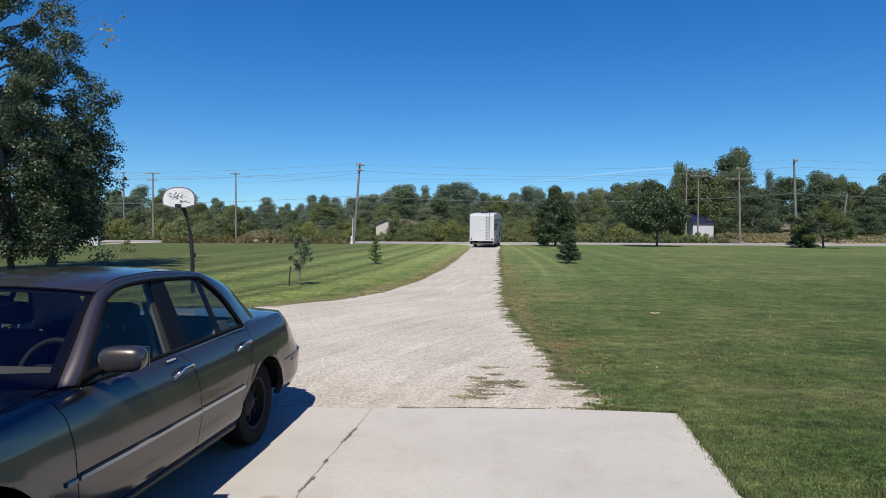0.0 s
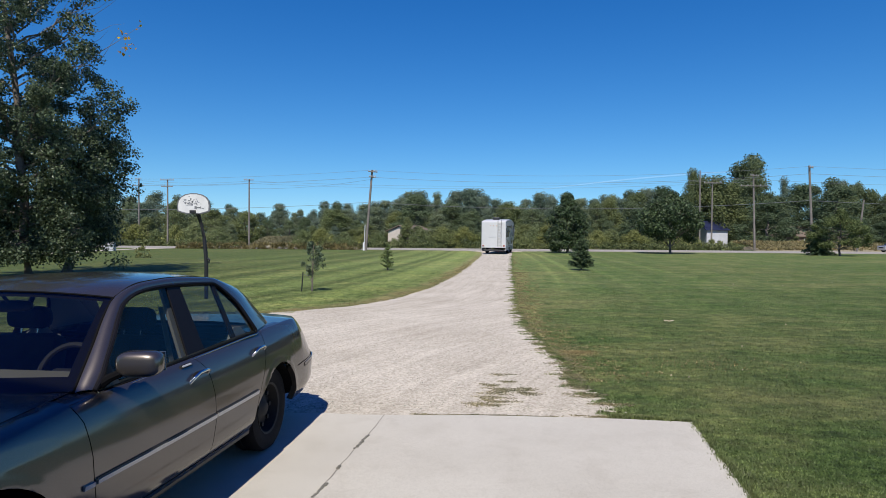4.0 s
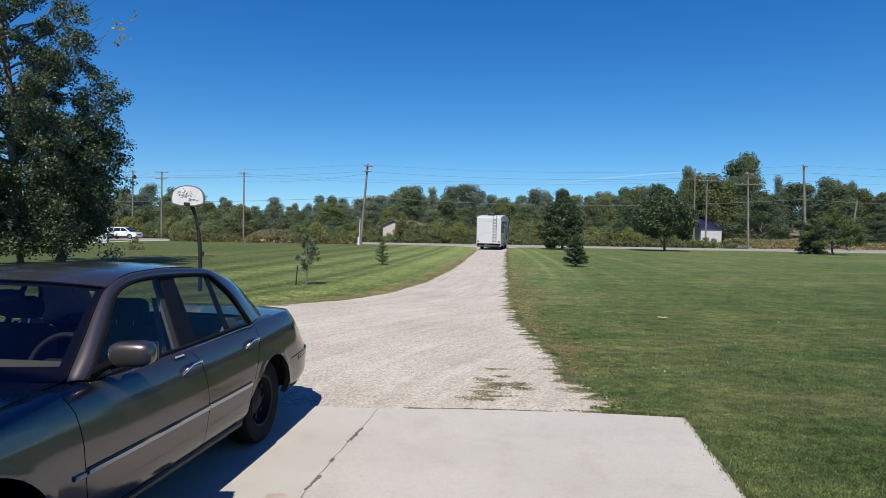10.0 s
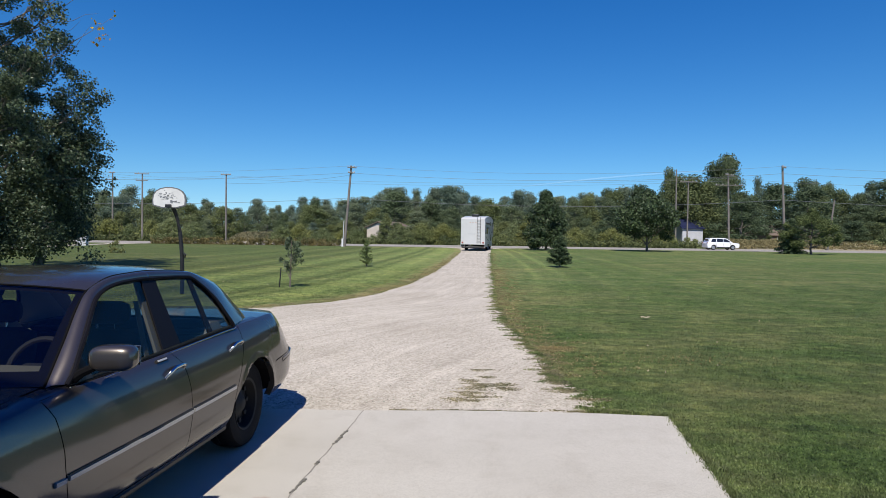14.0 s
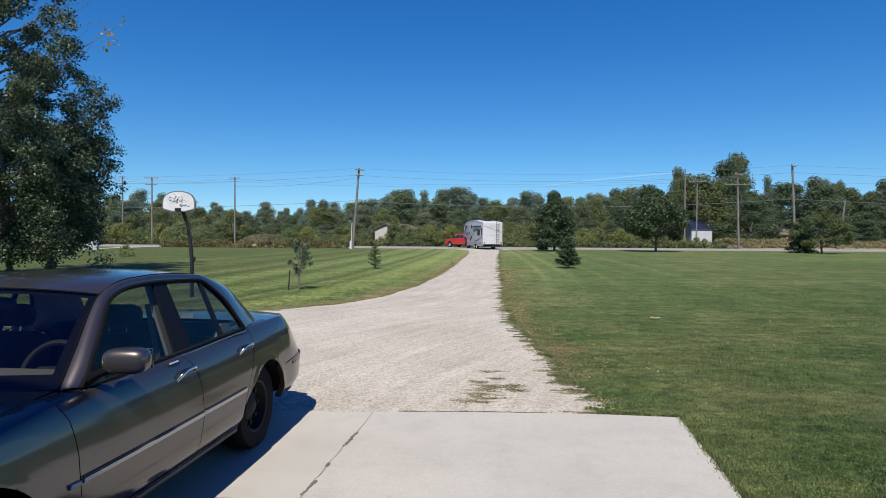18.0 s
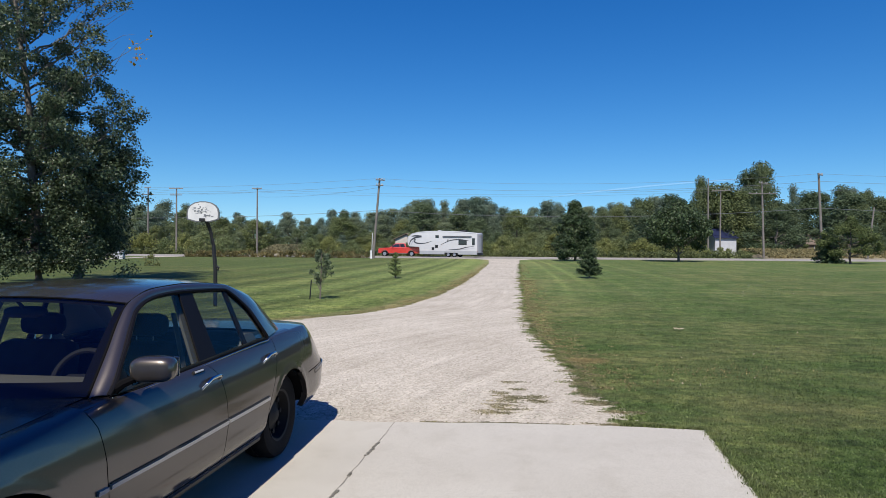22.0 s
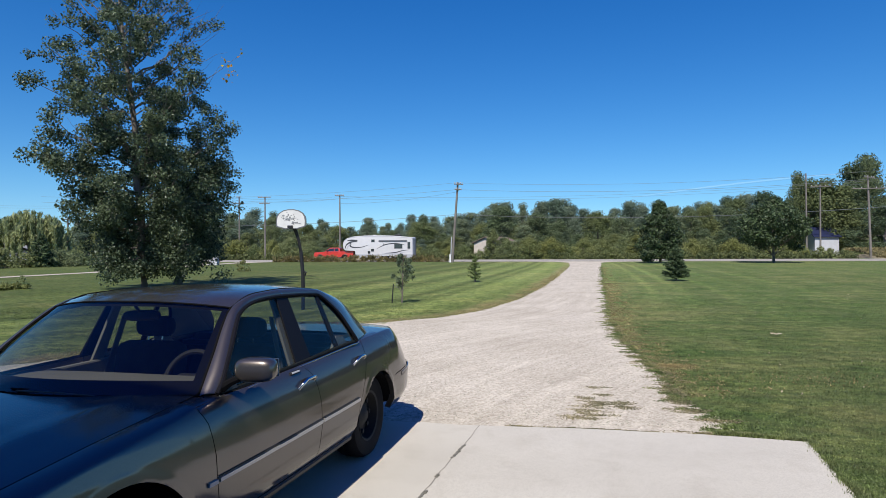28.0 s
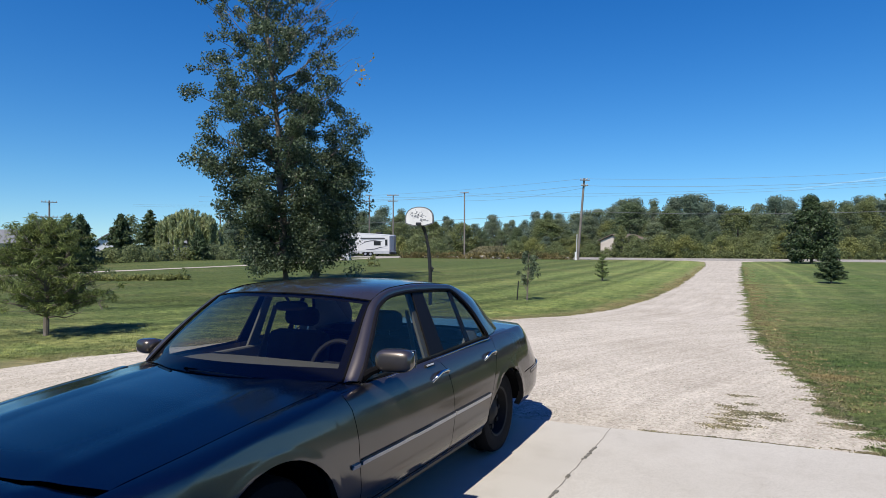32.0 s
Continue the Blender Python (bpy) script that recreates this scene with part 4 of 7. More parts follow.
deck = table([(-1.24, 0.66), (-1.14, 0.80), (-1.06, 0.885), (-0.95, 0.940), (-0.82, 0.972), (-0.5, 0.990), (0.0, 0.992), (0.3, 0.985), (1.0, 0.972), (2.05, 0.955),
              (2.25, 0.938), (2.63, 0.900), (2.94, 0.870), (3.2, 0.832), (3.45, 0.782), (3.7, 0.70), (3.84, 0.66)])
lid_z = table([(2.05, 0.978), (2.4, 0.952), (2.74, 0.923), (3.08, 0.882), (3.43, 0.832), (3.6, 0.80)])
lid_y = table([(2.05, 0.79), (2.74, 0.785), (3.1, 0.77), (3.43, 0.73), (3.6, 0.68)])
side_inset = table([(0.24, 0.10), (0.31, 0.055), (0.385, 0.014), (0.42, 0.008), (0.58, 0.0), (0.70, 0.004), (0.80, 0.016), (0.88, 0.036), (0.94, 0.064), (1.0, 0.105)])
FENDER_SEAM = table([(0.30, 2.165), (0.45, 2.16), (0.60, 2.178), (0.72, 2.18), (0.87, 2.20), (0.94, 2.235), (1.0, 2.27)])
DOOR_SEAM = table([(0.30, 1.13), (0.39, 1.115), (0.55, 1.075), (0.73, 1.08), (0.89, 1.115), (0.975, 1.20)])
REAR_SEAM = table([(0.30, 0.50), (0.45, 0.47), (0.56, 0.42), (0.70, 0.33), (0.85, 0.25), (0.97, 0.21)])


def inset(z, x):
    k = side_inset(z)
    if x < -0.55:
        e = min(1, (-0.55 - x) / 0.5)
        k += e * (0.10 * max(0, z - 0.62) / 0.3 + 0.025 * min(1, max(0, z - 0.60) / 0.02))
    if x > 3.2:
        k += min(1, (x - 3.2) / 0.5) * 0.12 * max(0, z - 0.55) / 0.3
    for a, r in zip(AXLES, ARCHES):
        d = math.hypot(x - a, z - AXLE_Z) - r
        if 0 <= d < 0.05:
            k -= (0.006 if a < 1 else 0.003) * (1 - d / 0.05) ** 0.5
    return k


def body_at(x, z):
    """The flank's surface at a station and height."""
    i = int(np.clip(np.searchsorted(PLAN_X, x), 1, len(PLAN_X) - 2))
    y = float(np.interp(x, PLAN_X, PLAN_Y))
    d = Vector((PLAN_X[i + 1] - PLAN_X[i - 1], PLAN_Y[i + 1] - PLAN_Y[i - 1], 0)).normalized()
    k = inset(z, x)
    return Vector((x + d.y * k, max(0.0, y - d.x * k), z))


def floor_of(x):
    z = 0.30
    for a, r in zip(AXLES, ARCHES):
        if abs(x - a) < r:
            z = max(z, AXLE_Z + math.sqrt(max(0, r ** 2 - (x - a) ** 2)))
    return z


def stations(x0, x1):
    """Even steps, closer at the round ends and where an arch begins."""
    xs = set(np.round(np.arange(x0, x1, 0.045), 4)) | {x0, x1}
    for a, r in zip(AXLES, ARCHES):
        xs |= {round(a + r * math.cos(t), 4) for t in np.linspace(0.02, math.pi - 0.02, 27)}
    xs |= {round(-1.24 + 0.3 * (k / 14) ** 2, 4) for k in range(15)} | {round(3.84 - 0.4 * (k / 14) ** 2, 4) for k in range(15)}
    return sorted(x for x in xs if x0 <= x <= x1)


def body_panel(x0, x1, seam0, seam1, side, rows=16, cap=False, gap=0.003):
    """A curved skin of the flank between two seams; cap turns it over the top to the bonnet's edge."""
    verts, faces = [], []
    xs = stations(x0, x1)
    for x in xs:
        u = (x - x0) / (x1 - x0)
        zb, zt = floor_of(x), deck(x)
        col = []
        for k in range(rows + 1):
            z = zb + (zt - zb) * (k / rows)
            a, b = (seam0(z) + gap if seam0 else x0), (seam1(z) - gap if seam1 else x1)
            near = 0.16
            xx = x + ((a - x0) * max(0, 1 - (x - x0) / near) if seam0 else 0) + ((b - x1) * max(0, 1 - (x1 - x) / near) if seam1 else 0)
            col.append(body_at(xx, z))
        first = col[0].copy()
        first.y, first.z = max(0, first.y - 0.05), first.z + 0.01
        last = col[-1]
        if cap:
            px = min(max(x, 2.05), 3.55)
            ey, ez = min(lid_y(px) + 0.003, last.y), max(lid_z(px), last.z + 0.004)
            tail = [Vector((last.x, last.y + (ey - last.y) * (1 - math.cos(t * math.pi / 2)) ** 0.9, last.z + (ez - last.z) * math.sin(t * math.pi / 2))) for t in (0.2, 0.4, 0.6, 0.8, 1.0)]
            tail.append(tail[-1] - Vector((0, 0, 0.03)))
        else:
            tail = [last - Vector((0, q, p)) for q, p in ((0.012, -0.003), (0.03, -0.004), (0.034, 0.03))]
        col = [first] + col + [Vector((p.x, max(0, p.y), p.z)) for p in tail]
        verts += [(p.x, p.y * side, p.z) for p in col]
    n = len(verts) // len(xs)
    for a in range(len(xs) - 1):
        faces += [(a * n + k, (a + 1) * n + k, (a + 1) * n + k + 1, a * n + k + 1) for k in range(n - 1)]
    return Geo().put(verts, faces)


def flank_band(pts, width, proud, side, thick=0.0):
    """A narrow raised band that follows a line of (x, z) on the flank."""
    p = smooth_path([(x, 0, z) for x, z in pts], 0.03)
    v, n = [], len(p)
    for i, q in enumerate(p):
        d = (p[min(i + 1, n - 1)] - p[max(i - 1, 0)]).normalized()
        nx, nz = -d.z * width / 2, d.x * width / 2
        for k, o in ((-1, -0.004), (-0.8, proud), (0.8, proud + thick), (1, -0.004)):
            b = body_at(q.x + nx * k, q.z + nz * k)
            v.append((b.x, (b.y + o) * side, b.z))
    f = [(i * 4 + k, i * 4 + 4 + k, i * 4 + 5 + k, i * 4 + 1 + k) for i in range(n - 1) for k in range(3)] + [(0, 1, 2, 3), tuple(range(4 * n - 4, 4 * n))]
    return Geo().put(v, f)


def cabin_y(z, x=1.0):
    t = max(0.0, (z - 1.02) / 0.44)
    return 0.885 - 0.205 * t - 0.03 * t * t - (0.03 * max(0, (x - 1.8) / 0.4)) - (0.03 * max(0, (0.3 - x) / 0.4))


def cabin_skin(poly, side, thick=0.03, lift=0.0):
    outer = [(x, (cabin_y(z, x) + lift) * side, z) for x, z in poly]
    inner = [(x, (cabin_y(z, x) + lift - thick) * side, z) for x, z in poly]
    n = len(poly)
    faces = [tuple(range(n)), tuple(range(n, 2 * n))[::-1]] + [(i, n + i, n + (i + 1) % n, (i + 1) % n) for i in range(n)]
    return Geo().put(outer + inner, faces)


def sheet(curve_a, curve_b, rows=8, bulge=0.0):
    """A glass or roof skin between two curves of equal count, bulging upwards."""
    n, verts, faces = len(curve_a), [], []
    for r in range(rows + 1):
        t = r / rows
        for p, q in zip(curve_a, curve_b):
            v = Vector(p).lerp(Vector(q), t)
            v.z += bulge * 4 * t * (1 - t)
            verts.append(v)
    for r in range(rows):
        faces += [(r * n + i, r * n + i + 1, (r + 1) * n + i + 1, (r + 1) * n + i) for i in range(n - 1)]
    return Geo().put(verts, faces)


def arc_row(x_side, x_mid, half, z_side, z_mid, n=16):
    out = []
    for k in range(n + 1):
        u = -1 + 2 * k / n
        out.append((x_side + (x_mid - x_side) * (1 - u * u), u * half, z_side + (z_mid - z_side) * (1 - abs(u) ** 2.4)))
    return out


def wheel(parent, x, y, z, r, width, side, tyre_m, rim_m, holes=8, dish=0.05, rim_r=0.6):
    """A tyre with shoulders and tread grooves on a dished steel rim."""
    hub = thing("wheel", "", "", at=pose(x, y, z))
    hub.parent = parent
    w = width / 2
    t = Geo().spin([(r * rim_r, -w * 0.8), (r * 0.80, -w), (r * 0.95, -w * 0.9), (r, -w * 0.6), (r, -w * 0.2), (r * 0.975, -w * 0.18), (r * 0.975, w * 0.18),
                    (r, w * 0.2), (r, w * 0.6), (r * 0.95, w * 0.9), (r * 0.80, w), (r * rim_r, w * 0.8)], 32)
    part("tyre", t, tyre_m, hub, smooth=True)
    s = side
    rim = Geo().spin([(r * rim_r * 1.02, w * 0.86 * s), (r * rim_r * 0.94, w * 0.8 * s), (r * rim_r * 0.86, (w * 0.55 - dish) * s), (r * rim_r * 0.45, (w * 0.75 - dish) * s),
                      (r * rim_r * 0.22, w * 0.62 * s), (0.001, w * 0.62 * s)], 32)
    for k in range(holes):
        a = k * math.tau / holes
        rim.tube([(math.cos(a) * r * rim_r * 0.68, (w * 0.70 - dish) * s, math.sin(a) * r * rim_r * 0.68),
                  (math.cos(a) * r * rim_r * 0.68, (w * 0.72 - dish + 0.012) * s, math.sin(a) * r * rim_r * 0.68)], r * 0.06, 8)
    part("rim", rim, rim_m, hub, smooth=True)
    return hub


def seat(name, parent, x, y, w, head=True, depth=0.5):
    top = 0.80 if head else 0.76
    back = Geo().box((x - depth * 0.55, y, top), (0.17, w, 0.58), 0.08, pose(0, 0, 0, 0, -12, 0))
    s = part(name, back.box((x, y, 0.54), (depth, w, 0.17), 0.07), CLOTH, parent, smooth=True)
    if head:
        part("headrest", Geo().box((x - depth * 0.72, y, 1.185), (0.12, w * 0.54, 0.15), 0.055), CLOTH, s, smooth=True)
        for d in (-0.06, 0.06):
            part("headrest_post", Geo().tube([(x - depth * 0.68, y + d, 1.04), (x - depth * 0.72, y + d, 1.14)], 0.007, 6), CHROME, s)


# the window opening in the side (x, z), and the roof's drip line beyond it (x, y, z), pair by pair
OPENING = [((2.035, 0.972), (2.095, 0.800, 0.968)), ((1.945, 1.064), (1.985, 0.773, 1.073)), ((1.85, 1.149), (1.876, 0.743, 1.172)), ((1.675, 1.294), (1.735, 0.695, 1.290)),
           ((1.578, 1.354), (1.60, 0.660, 1.380)), ((1.419, 1.395), (1.41, 0.647, 1.438)), ((1.187, 1.409), (1.195, 0.641, 1.453)), ((0.95, 1.405), (0.958, 0.641, 1.455)),
           ((0.66, 1.393), (0.604, 0.645, 1.432)), ((0.53, 1.368), (0.41, 0.652, 1.400)), ((0.385, 1.23), (0.10, 0.668, 1.295)), ((0.32, 1.08), (-0.09, 0.720, 1.130)), ((0.275, 0.996), (-0.165, 0.785, 1.005))]
BELT = [(2.035, 0.972), (1.99, 0.957), (1.74, 0.962), (1.40, 0.966), (0.91, 0.978), (0.42, 0.988), (0.305, 0.986), (0.275, 0.996)]


def opening_edge(out=0.0):
    """The window's edge from the mirror's foot over the top to the rear corner, on the cabin's side."""
    inner = smooth_path([(x, 0, z) for (x, z), _ in OPENING], 0.03)
    return [(p.x, cabin_y(p.z, p.x) + out, p.z) for p in inner]


def side_frame(side, depth=0.0, sub=7, rows=8):
    """Pillars and door frames: one skin from the window's edge to the drip line."""
    fine_a, fine_b = [], []
    for line, out in (([(x, cabin_y(z, x), z) for (x, z), _ in OPENING], fine_a), ([q for _, q in OPENING], fine_b)):
        p = [Vector(q) for q in line]
        for i in range(len(p) - 1):
            w, b, c, d = p[max(i - 1, 0)], p[i], p[i + 1], p[min(i + 2, len(p) - 1)]
            for k in range(sub):
                t = k / sub
                out.append(0.5 * (2 * b + (c - w) * t + (2 * w - 5 * b + 4 * c - d) * t * t + (3 * b - w - 3 * c + d) * t ** 3))
        out.append(p[-1])
    verts, faces, n = [], [], len(fine_a)
    for r in range(rows + 1):
        t = r / rows
        for i, (p, q) in enumerate(zip(fine_a, fine_b)):
            along = (fine_b[min(i + 1, n - 1)] - fine_b[max(i - 1, 0)]).normalized()
            nrm = along.cross(q - p).normalized()
            nrm = nrm if nrm.y > 0 else -nrm
            v = p.lerp(q, t) + nrm * (0.016 * 4 * t * (1 - t) - depth)
            verts.append((v.x, v.y * side, v.z))
    for r in range(rows):
        faces += [(r * n + i, r * n + i + 1, (r + 1) * n + i + 1, (r + 1) * n + i) for i in range(n - 1)]
    return Geo().put(verts, faces)


def bonnet():
    v, n, m = [], 24, 26
    for j in range(m + 1):
        for k in range(n + 1):
            u = -1 + 2 * k / n
            x0, x1 = 2.36 - 0.29 * u * u, 3.52 - 0.11 * u * u
            x = x0 + (x1 - x0) * j / m
            z = lid_z(x) + 0.042 * (1 - abs(u) ** 2.6) + 0.007 * math.exp(-((abs(u) - 0.62) / 0.07) ** 2) - 0.03 * max(0, (x - 3.35) / 0.17) ** 2
            v.append((x, u * (lid_y(x) - 0.004), z))
    return Geo().put(v, [(a * (n + 1) + k, a * (n + 1) + k + 1, (a + 1) * (n + 1) + k + 1, (a + 1) * (n + 1) + k) for a in range(m) for k in range(n)])


def nose():
    v, n = [], 24
    for j in range(7):
        t = j / 6
        for k in range(n + 1):
            u = -1 + 2 * k / n
            x = 3.528 - 0.11 * u * u
            z = lid_z(min(x, 3.6)) + 0.042 * (1 - abs(u) ** 2.6) + 0.007 * math.exp(-((abs(u) - 0.62) / 0.07) ** 2) - 0.032
            v.append((x + (0.26 - 0.14 * u * u) * t, u * (0.70 - 0.06 * t), z - 0.10 * t ** 2))
    return Geo().put(v, [(a * (n + 1) + k, a * (n + 1) + k + 1, (a + 1) * (n + 1) + k + 1, (a + 1) * (n + 1) + k) for a in range(6) for k in range(n)])


def boot_lid():
    v, n, m = [], 18, 26
    for j in range(m + 1):
        x = -0.06 - 1.09 * j / m
        e = body_at(x, deck(x))
        for k in range(n + 1):
            u = -1 + 2 * k / n
            v.append((x - 0.05 * (1 - u * u) * (j / m), u * (e.y - 0.026), deck(x) + 0.004 + 0.030 * (1 - abs(u) ** 2.4)))
    return Geo().put(v, [(a * (n + 1) + k, a * (n + 1) + k + 1, (a + 1) * (n + 1) + k + 1, (a + 1) * (n + 1) + k) for a in range(m) for k in range(n)])


def rounded(sx, sy, sz, power=3.0, n=24, m=14):
    """A soft block: a ball pushed out towards its box."""
    v = []
    f = lambda q: math.copysign(abs(q) ** (2 / power), q)
    for j in range(m + 1):
        b = -math.pi / 2 + math.pi * j / m
        for k in range(n):
            a = math.tau * k / n
            v.append((sx / 2 * f(math.cos(b)) * f(math.cos(a)), sy / 2 * f(math.cos(b)) * f(math.sin(a)), sz / 2 * f(math.sin(b))))
    return Geo().put(v, [(j * n + k, j * n + (k + 1) % n, (j + 1) * n + (k + 1) % n, (j + 1) * n + k) for j in range(m) for k in range(n)])


def sedan():
    car = thing("sedan", "dusty grey-bronze four-door sedan parked on the concrete apron", "car")
    for s in (1, -1):
        part("front_fender", body_panel(2.18, 3.84, FENDER_SEAM, None, s, cap=True), PAINT, car, smooth=True, merge=0.001, angle=50)
        fd = part("front_door", body_panel(1.10, 2.18, DOOR_SEAM, FENDER_SEAM, s), PAINT, car, smooth=True, angle=50)
        rd = part("rear_door", body_panel(0.36, 1.10, REAR_SEAM, DOOR_SEAM, s), PAINT, car, smooth=True, angle=50)
        part("quarter_panel", body_panel(-1.24, 0.36, None, REAR_SEAM, s), PAINT, car, smooth=True, merge=0.001, angle=50)
        for seam, owner in ((FENDER_SEAM, fd), (DOOR_SEAM, fd), (REAR_SEAM, rd)):
            line = [(seam(z), z) for z in np.linspace(0.315, 0.925, 14)]
            part("door_seal", flank_band([p for p in line if floor_of(p[0]) < p[1] - 0.01], 0.04, -0.009, s), MATTE, owner, "black gap between the panels")
        part("side_frame", side_frame(s), PAINT, car, smooth=True, angle=60)
        part("pillar_lining", side_frame(s, 0.03, 3, 4), BEIGE, car, "pale pillar lining", smooth=True, angle=60)
        part("b_pillar", cabin_skin([(1.225, 0.975), (1.13, 1.402), (0.985, 1.403), (1.025, 0.975)], s, 0.012, 0.002), PILLAR_BLACK, car, "black door pillar")
        part("pillar_trim", cabin_skin([(1.19, 0.90), (1.125, 1.395), (1.06, 1.395), (1.08, 0.90)], s, 0.02, -0.045), BEIGE, car, "pale inner pillar trim")
        part("side_window", cabin_skin([(2.02, 0.965), (1.85, 1.142), (1.675, 1.288), (1.578, 1.348), (1.419, 1.390), (1.12, 1.402), (1.21, 0.965)], s, 0.003, -0.004), CAR_GLASS, fd, "dark tinted glass")
        part("side_window", cabin_skin([(1.04, 0.972), (1.0, 1.402), (0.66, 1.389), (0.53, 1.363), (0.39, 1.23), (0.325, 1.08), (0.28, 0.988)], s, 0.003, -0.004), CAR_GLASS, rd, "dark tinted glass")
        part("window_bar", cabin_skin([(0.645, 0.98), (0.600, 1.384), (0.560, 1.374), (0.585, 0.98)], s, 0.014, 0.001), PILLAR_BLACK, rd, "black window divider")
        for name, r, out, mt, label in (("window_seal", 0.007, 0.004, MATTE, "black window seal"), ("window_trim", 0.0065, 0.014, CHROME, "bright window trim")):
            top = opening_edge(out)
            sill = [(p.x, cabin_y(p.z, p.x) + out, p.z - (0.008 if mt is CHROME else 0)) for p in smooth_path([(x, 0, z) for x, z in BELT], 0.04)]
            if mt is MATTE:
                part(name, Geo().tube([(x, y * s, z) for x, y, z in top], 0.012, 7), PILLAR_BLACK, car, label, smooth=True)
            part(name, Geo().tube([(x, y * s, z) for x, y, z in sill], r, 7), mt, car, label, smooth=True)
        part("belt_seal", Geo().put([(x, (cabin_y(z, x) - 0.002) * s, z + h) for x, z in BELT[1:-1] for h in (-0.004, 0.022)], [(2 * i, 2 * i + 2, 2 * i + 3, 2 * i + 1) for i in range(len(BELT) - 3)]), TRIM, car, "black belt seal")
        drip = smooth_path([q for _, q in OPENING[4:10]], 0.04)
        part("drip_groove", Geo().tube([(p.x, p.y * s, p.z + 0.001) for p in drip], 0.0035, 6), MATTE, car, "dark roof groove", smooth=True)
        part("screen_edge", Geo().tube([(p.x, p.y * s, p.z) for p in smooth_path([q for _, q in OPENING[:5]], 0.05)], 0.008, 6), MATTE, car, "black windscreen edge", smooth=True)
        part("frame_joint", Geo().tube([(1.045, (cabin_y(1.415, 1.0) + 0.006) * s, 1.415), (1.06, 0.672 * s, 1.442), (1.07, 0.645 * s, 1.456)], 0.003, 5), CHROME, car, "pale joint in the roof frame")
        # mouldings and handles
        for x0, x1, owner in ((1.085, 2.165, fd), (0.46, 1.060, rd), (2.185, 2.25, car)):
            part("moulding", flank_band([(x0, 0.578), ((x0 + x1) / 2, 0.578), (x1, 0.580)], 0.026, 0.010, s, 0.003), SATIN, owner, "bright side moulding")
            if owner is not car:
                part("moulding_edge", flank_band([(x0, 0.596), ((x0 + x1) / 2, 0.596), (x1, 0.598)], 0.005, 0.008, s), TRIM, owner, "black edge of the moulding")
        part("sill_line", flank_band([(0.62, 0.335), (1.4, 0.335), (2.2, 0.335)], 0.006, 0.0015, s), MATTE, car, "dark groove above the sill")
        for x, owner in ((1.225, fd), (0.385, rd)):
            b = body_at(x, 0.87)
            y = b.y * s
            part("handle_cup", rounded(0.15, 0.02, 0.085, 3.0, 16, 8), STEEL, owner, smooth=True).matrix_basis = pose(x, y - 0.0085 * s, 0.852)
            hd = Geo().tube([(x + 0.105, y + 0.000 * s, 0.842), (x + 0.085, y + 0.022 * s, 0.872), (x + 0.03, y + 0.026 * s, 0.893), (x - 0.06, y + 0.022 * s, 0.893), (x - 0.10, y + 0.014 * s, 0.882), (x - 0.108, y - 0.004 * s, 0.860)], [0.010, 0.011, 0.011, 0.011, 0.012, 0.010], 10)
            part("door_handle", hd, CHROME, owner, "chrome handle", smooth=True)
        if s == 1:
            b = body_at(1.31, 0.945)
            pad = part("keypad", Geo().box((1.31, b.y + 0.001, 0.946), (0.115, 0.012, 0.022), 0.004, pose(0, 0, 0, 28, 0, 0)), STEEL, fd, "small grey door keypad")
            part("keypad_face", Geo().box((1.31, b.y + 0.007, 0.948), (0.095, 0.006, 0.012), 0.002, pose(0, 0, 0, 28, 0, 0)), METAL_GREY, pad)
        # mirror
        mir = part("mirror", rounded(0.135, 0.228, 0.132, 3.2), PAINT, car, "bronze door mirror", smooth=True)
        mir.matrix_basis = pose(1.90, 1.022, 1.080, 0, 0, 8) if s > 0 else pose(1.94, -0.985, 1.045, 0, 0, -8) @ Matrix.Diagonal((1, 0.72, 0.8, 1))
        part("mirror_glass", Geo().box((-0.066, 0, 0), (0.006, 0.20, 0.10), 0.003), CHROME, mir)
        part("mirror_arm", Geo().tube([(1.99, 0.865 * s, 0.99), (1.975, 0.905 * s, 1.02), (1.93, 0.955 * s, 1.045)], [0.026, 0.022, 0.02], 8), MATTE, car, "black mirror stalk", smooth=True)
        v = []
        for x in np.linspace(1.99, 2.26, 8):
            e = body_at(x, deck(x))
            for t in (0.0, 0.25, 0.5, 0.75, 1.0):
                v.append((x, (e.y + (0.785 - e.y) * (1 - math.cos(t * math.pi / 2)) ** 0.9 - 0.004) * s, e.z + (lid_z(max(x, 2.05)) - e.z) * math.sin(t * math.pi / 2) - 0.004))
        w = []
        for x in np.linspace(-0.22, 0.30, 10):
            e = body_at(x, deck(x))
            for t in (0.0, 0.25, 0.5, 0.75, 1.0):
                w.append((x, (e.y + (0.76 - e.y) * (1 - math.cos(t * math.pi / 2)) ** 0.9 - 0.004) * s, e.z + 0.018 * math.sin(t * math.pi / 2) - 0.003))
        part("pillar_foot", Geo().put(w, [(a * 5 + k, (a + 1) * 5 + k, (a + 1) * 5 + k + 1, a * 5 + k + 1) for a in range(9) for k in range(4)]), PAINT, car, smooth=True)
        part("cowl_side", Geo().put(v, [(a * 5 + k, (a + 1) * 5 + k, (a + 1) * 5 + k + 1, a * 5 + k + 1) for a in range(7) for k in range(4)]), PAINT, car, smooth=True)
        part("sail_panel", cabin_skin([(2.03, 0.97), (1.90, 1.095), (1.86, 0.97)], s, 0.01, 0.000), TRIM, fd)
        # lamps and bumper
        v, xs = [], [x for x in stations(-1.232, -1.03)]
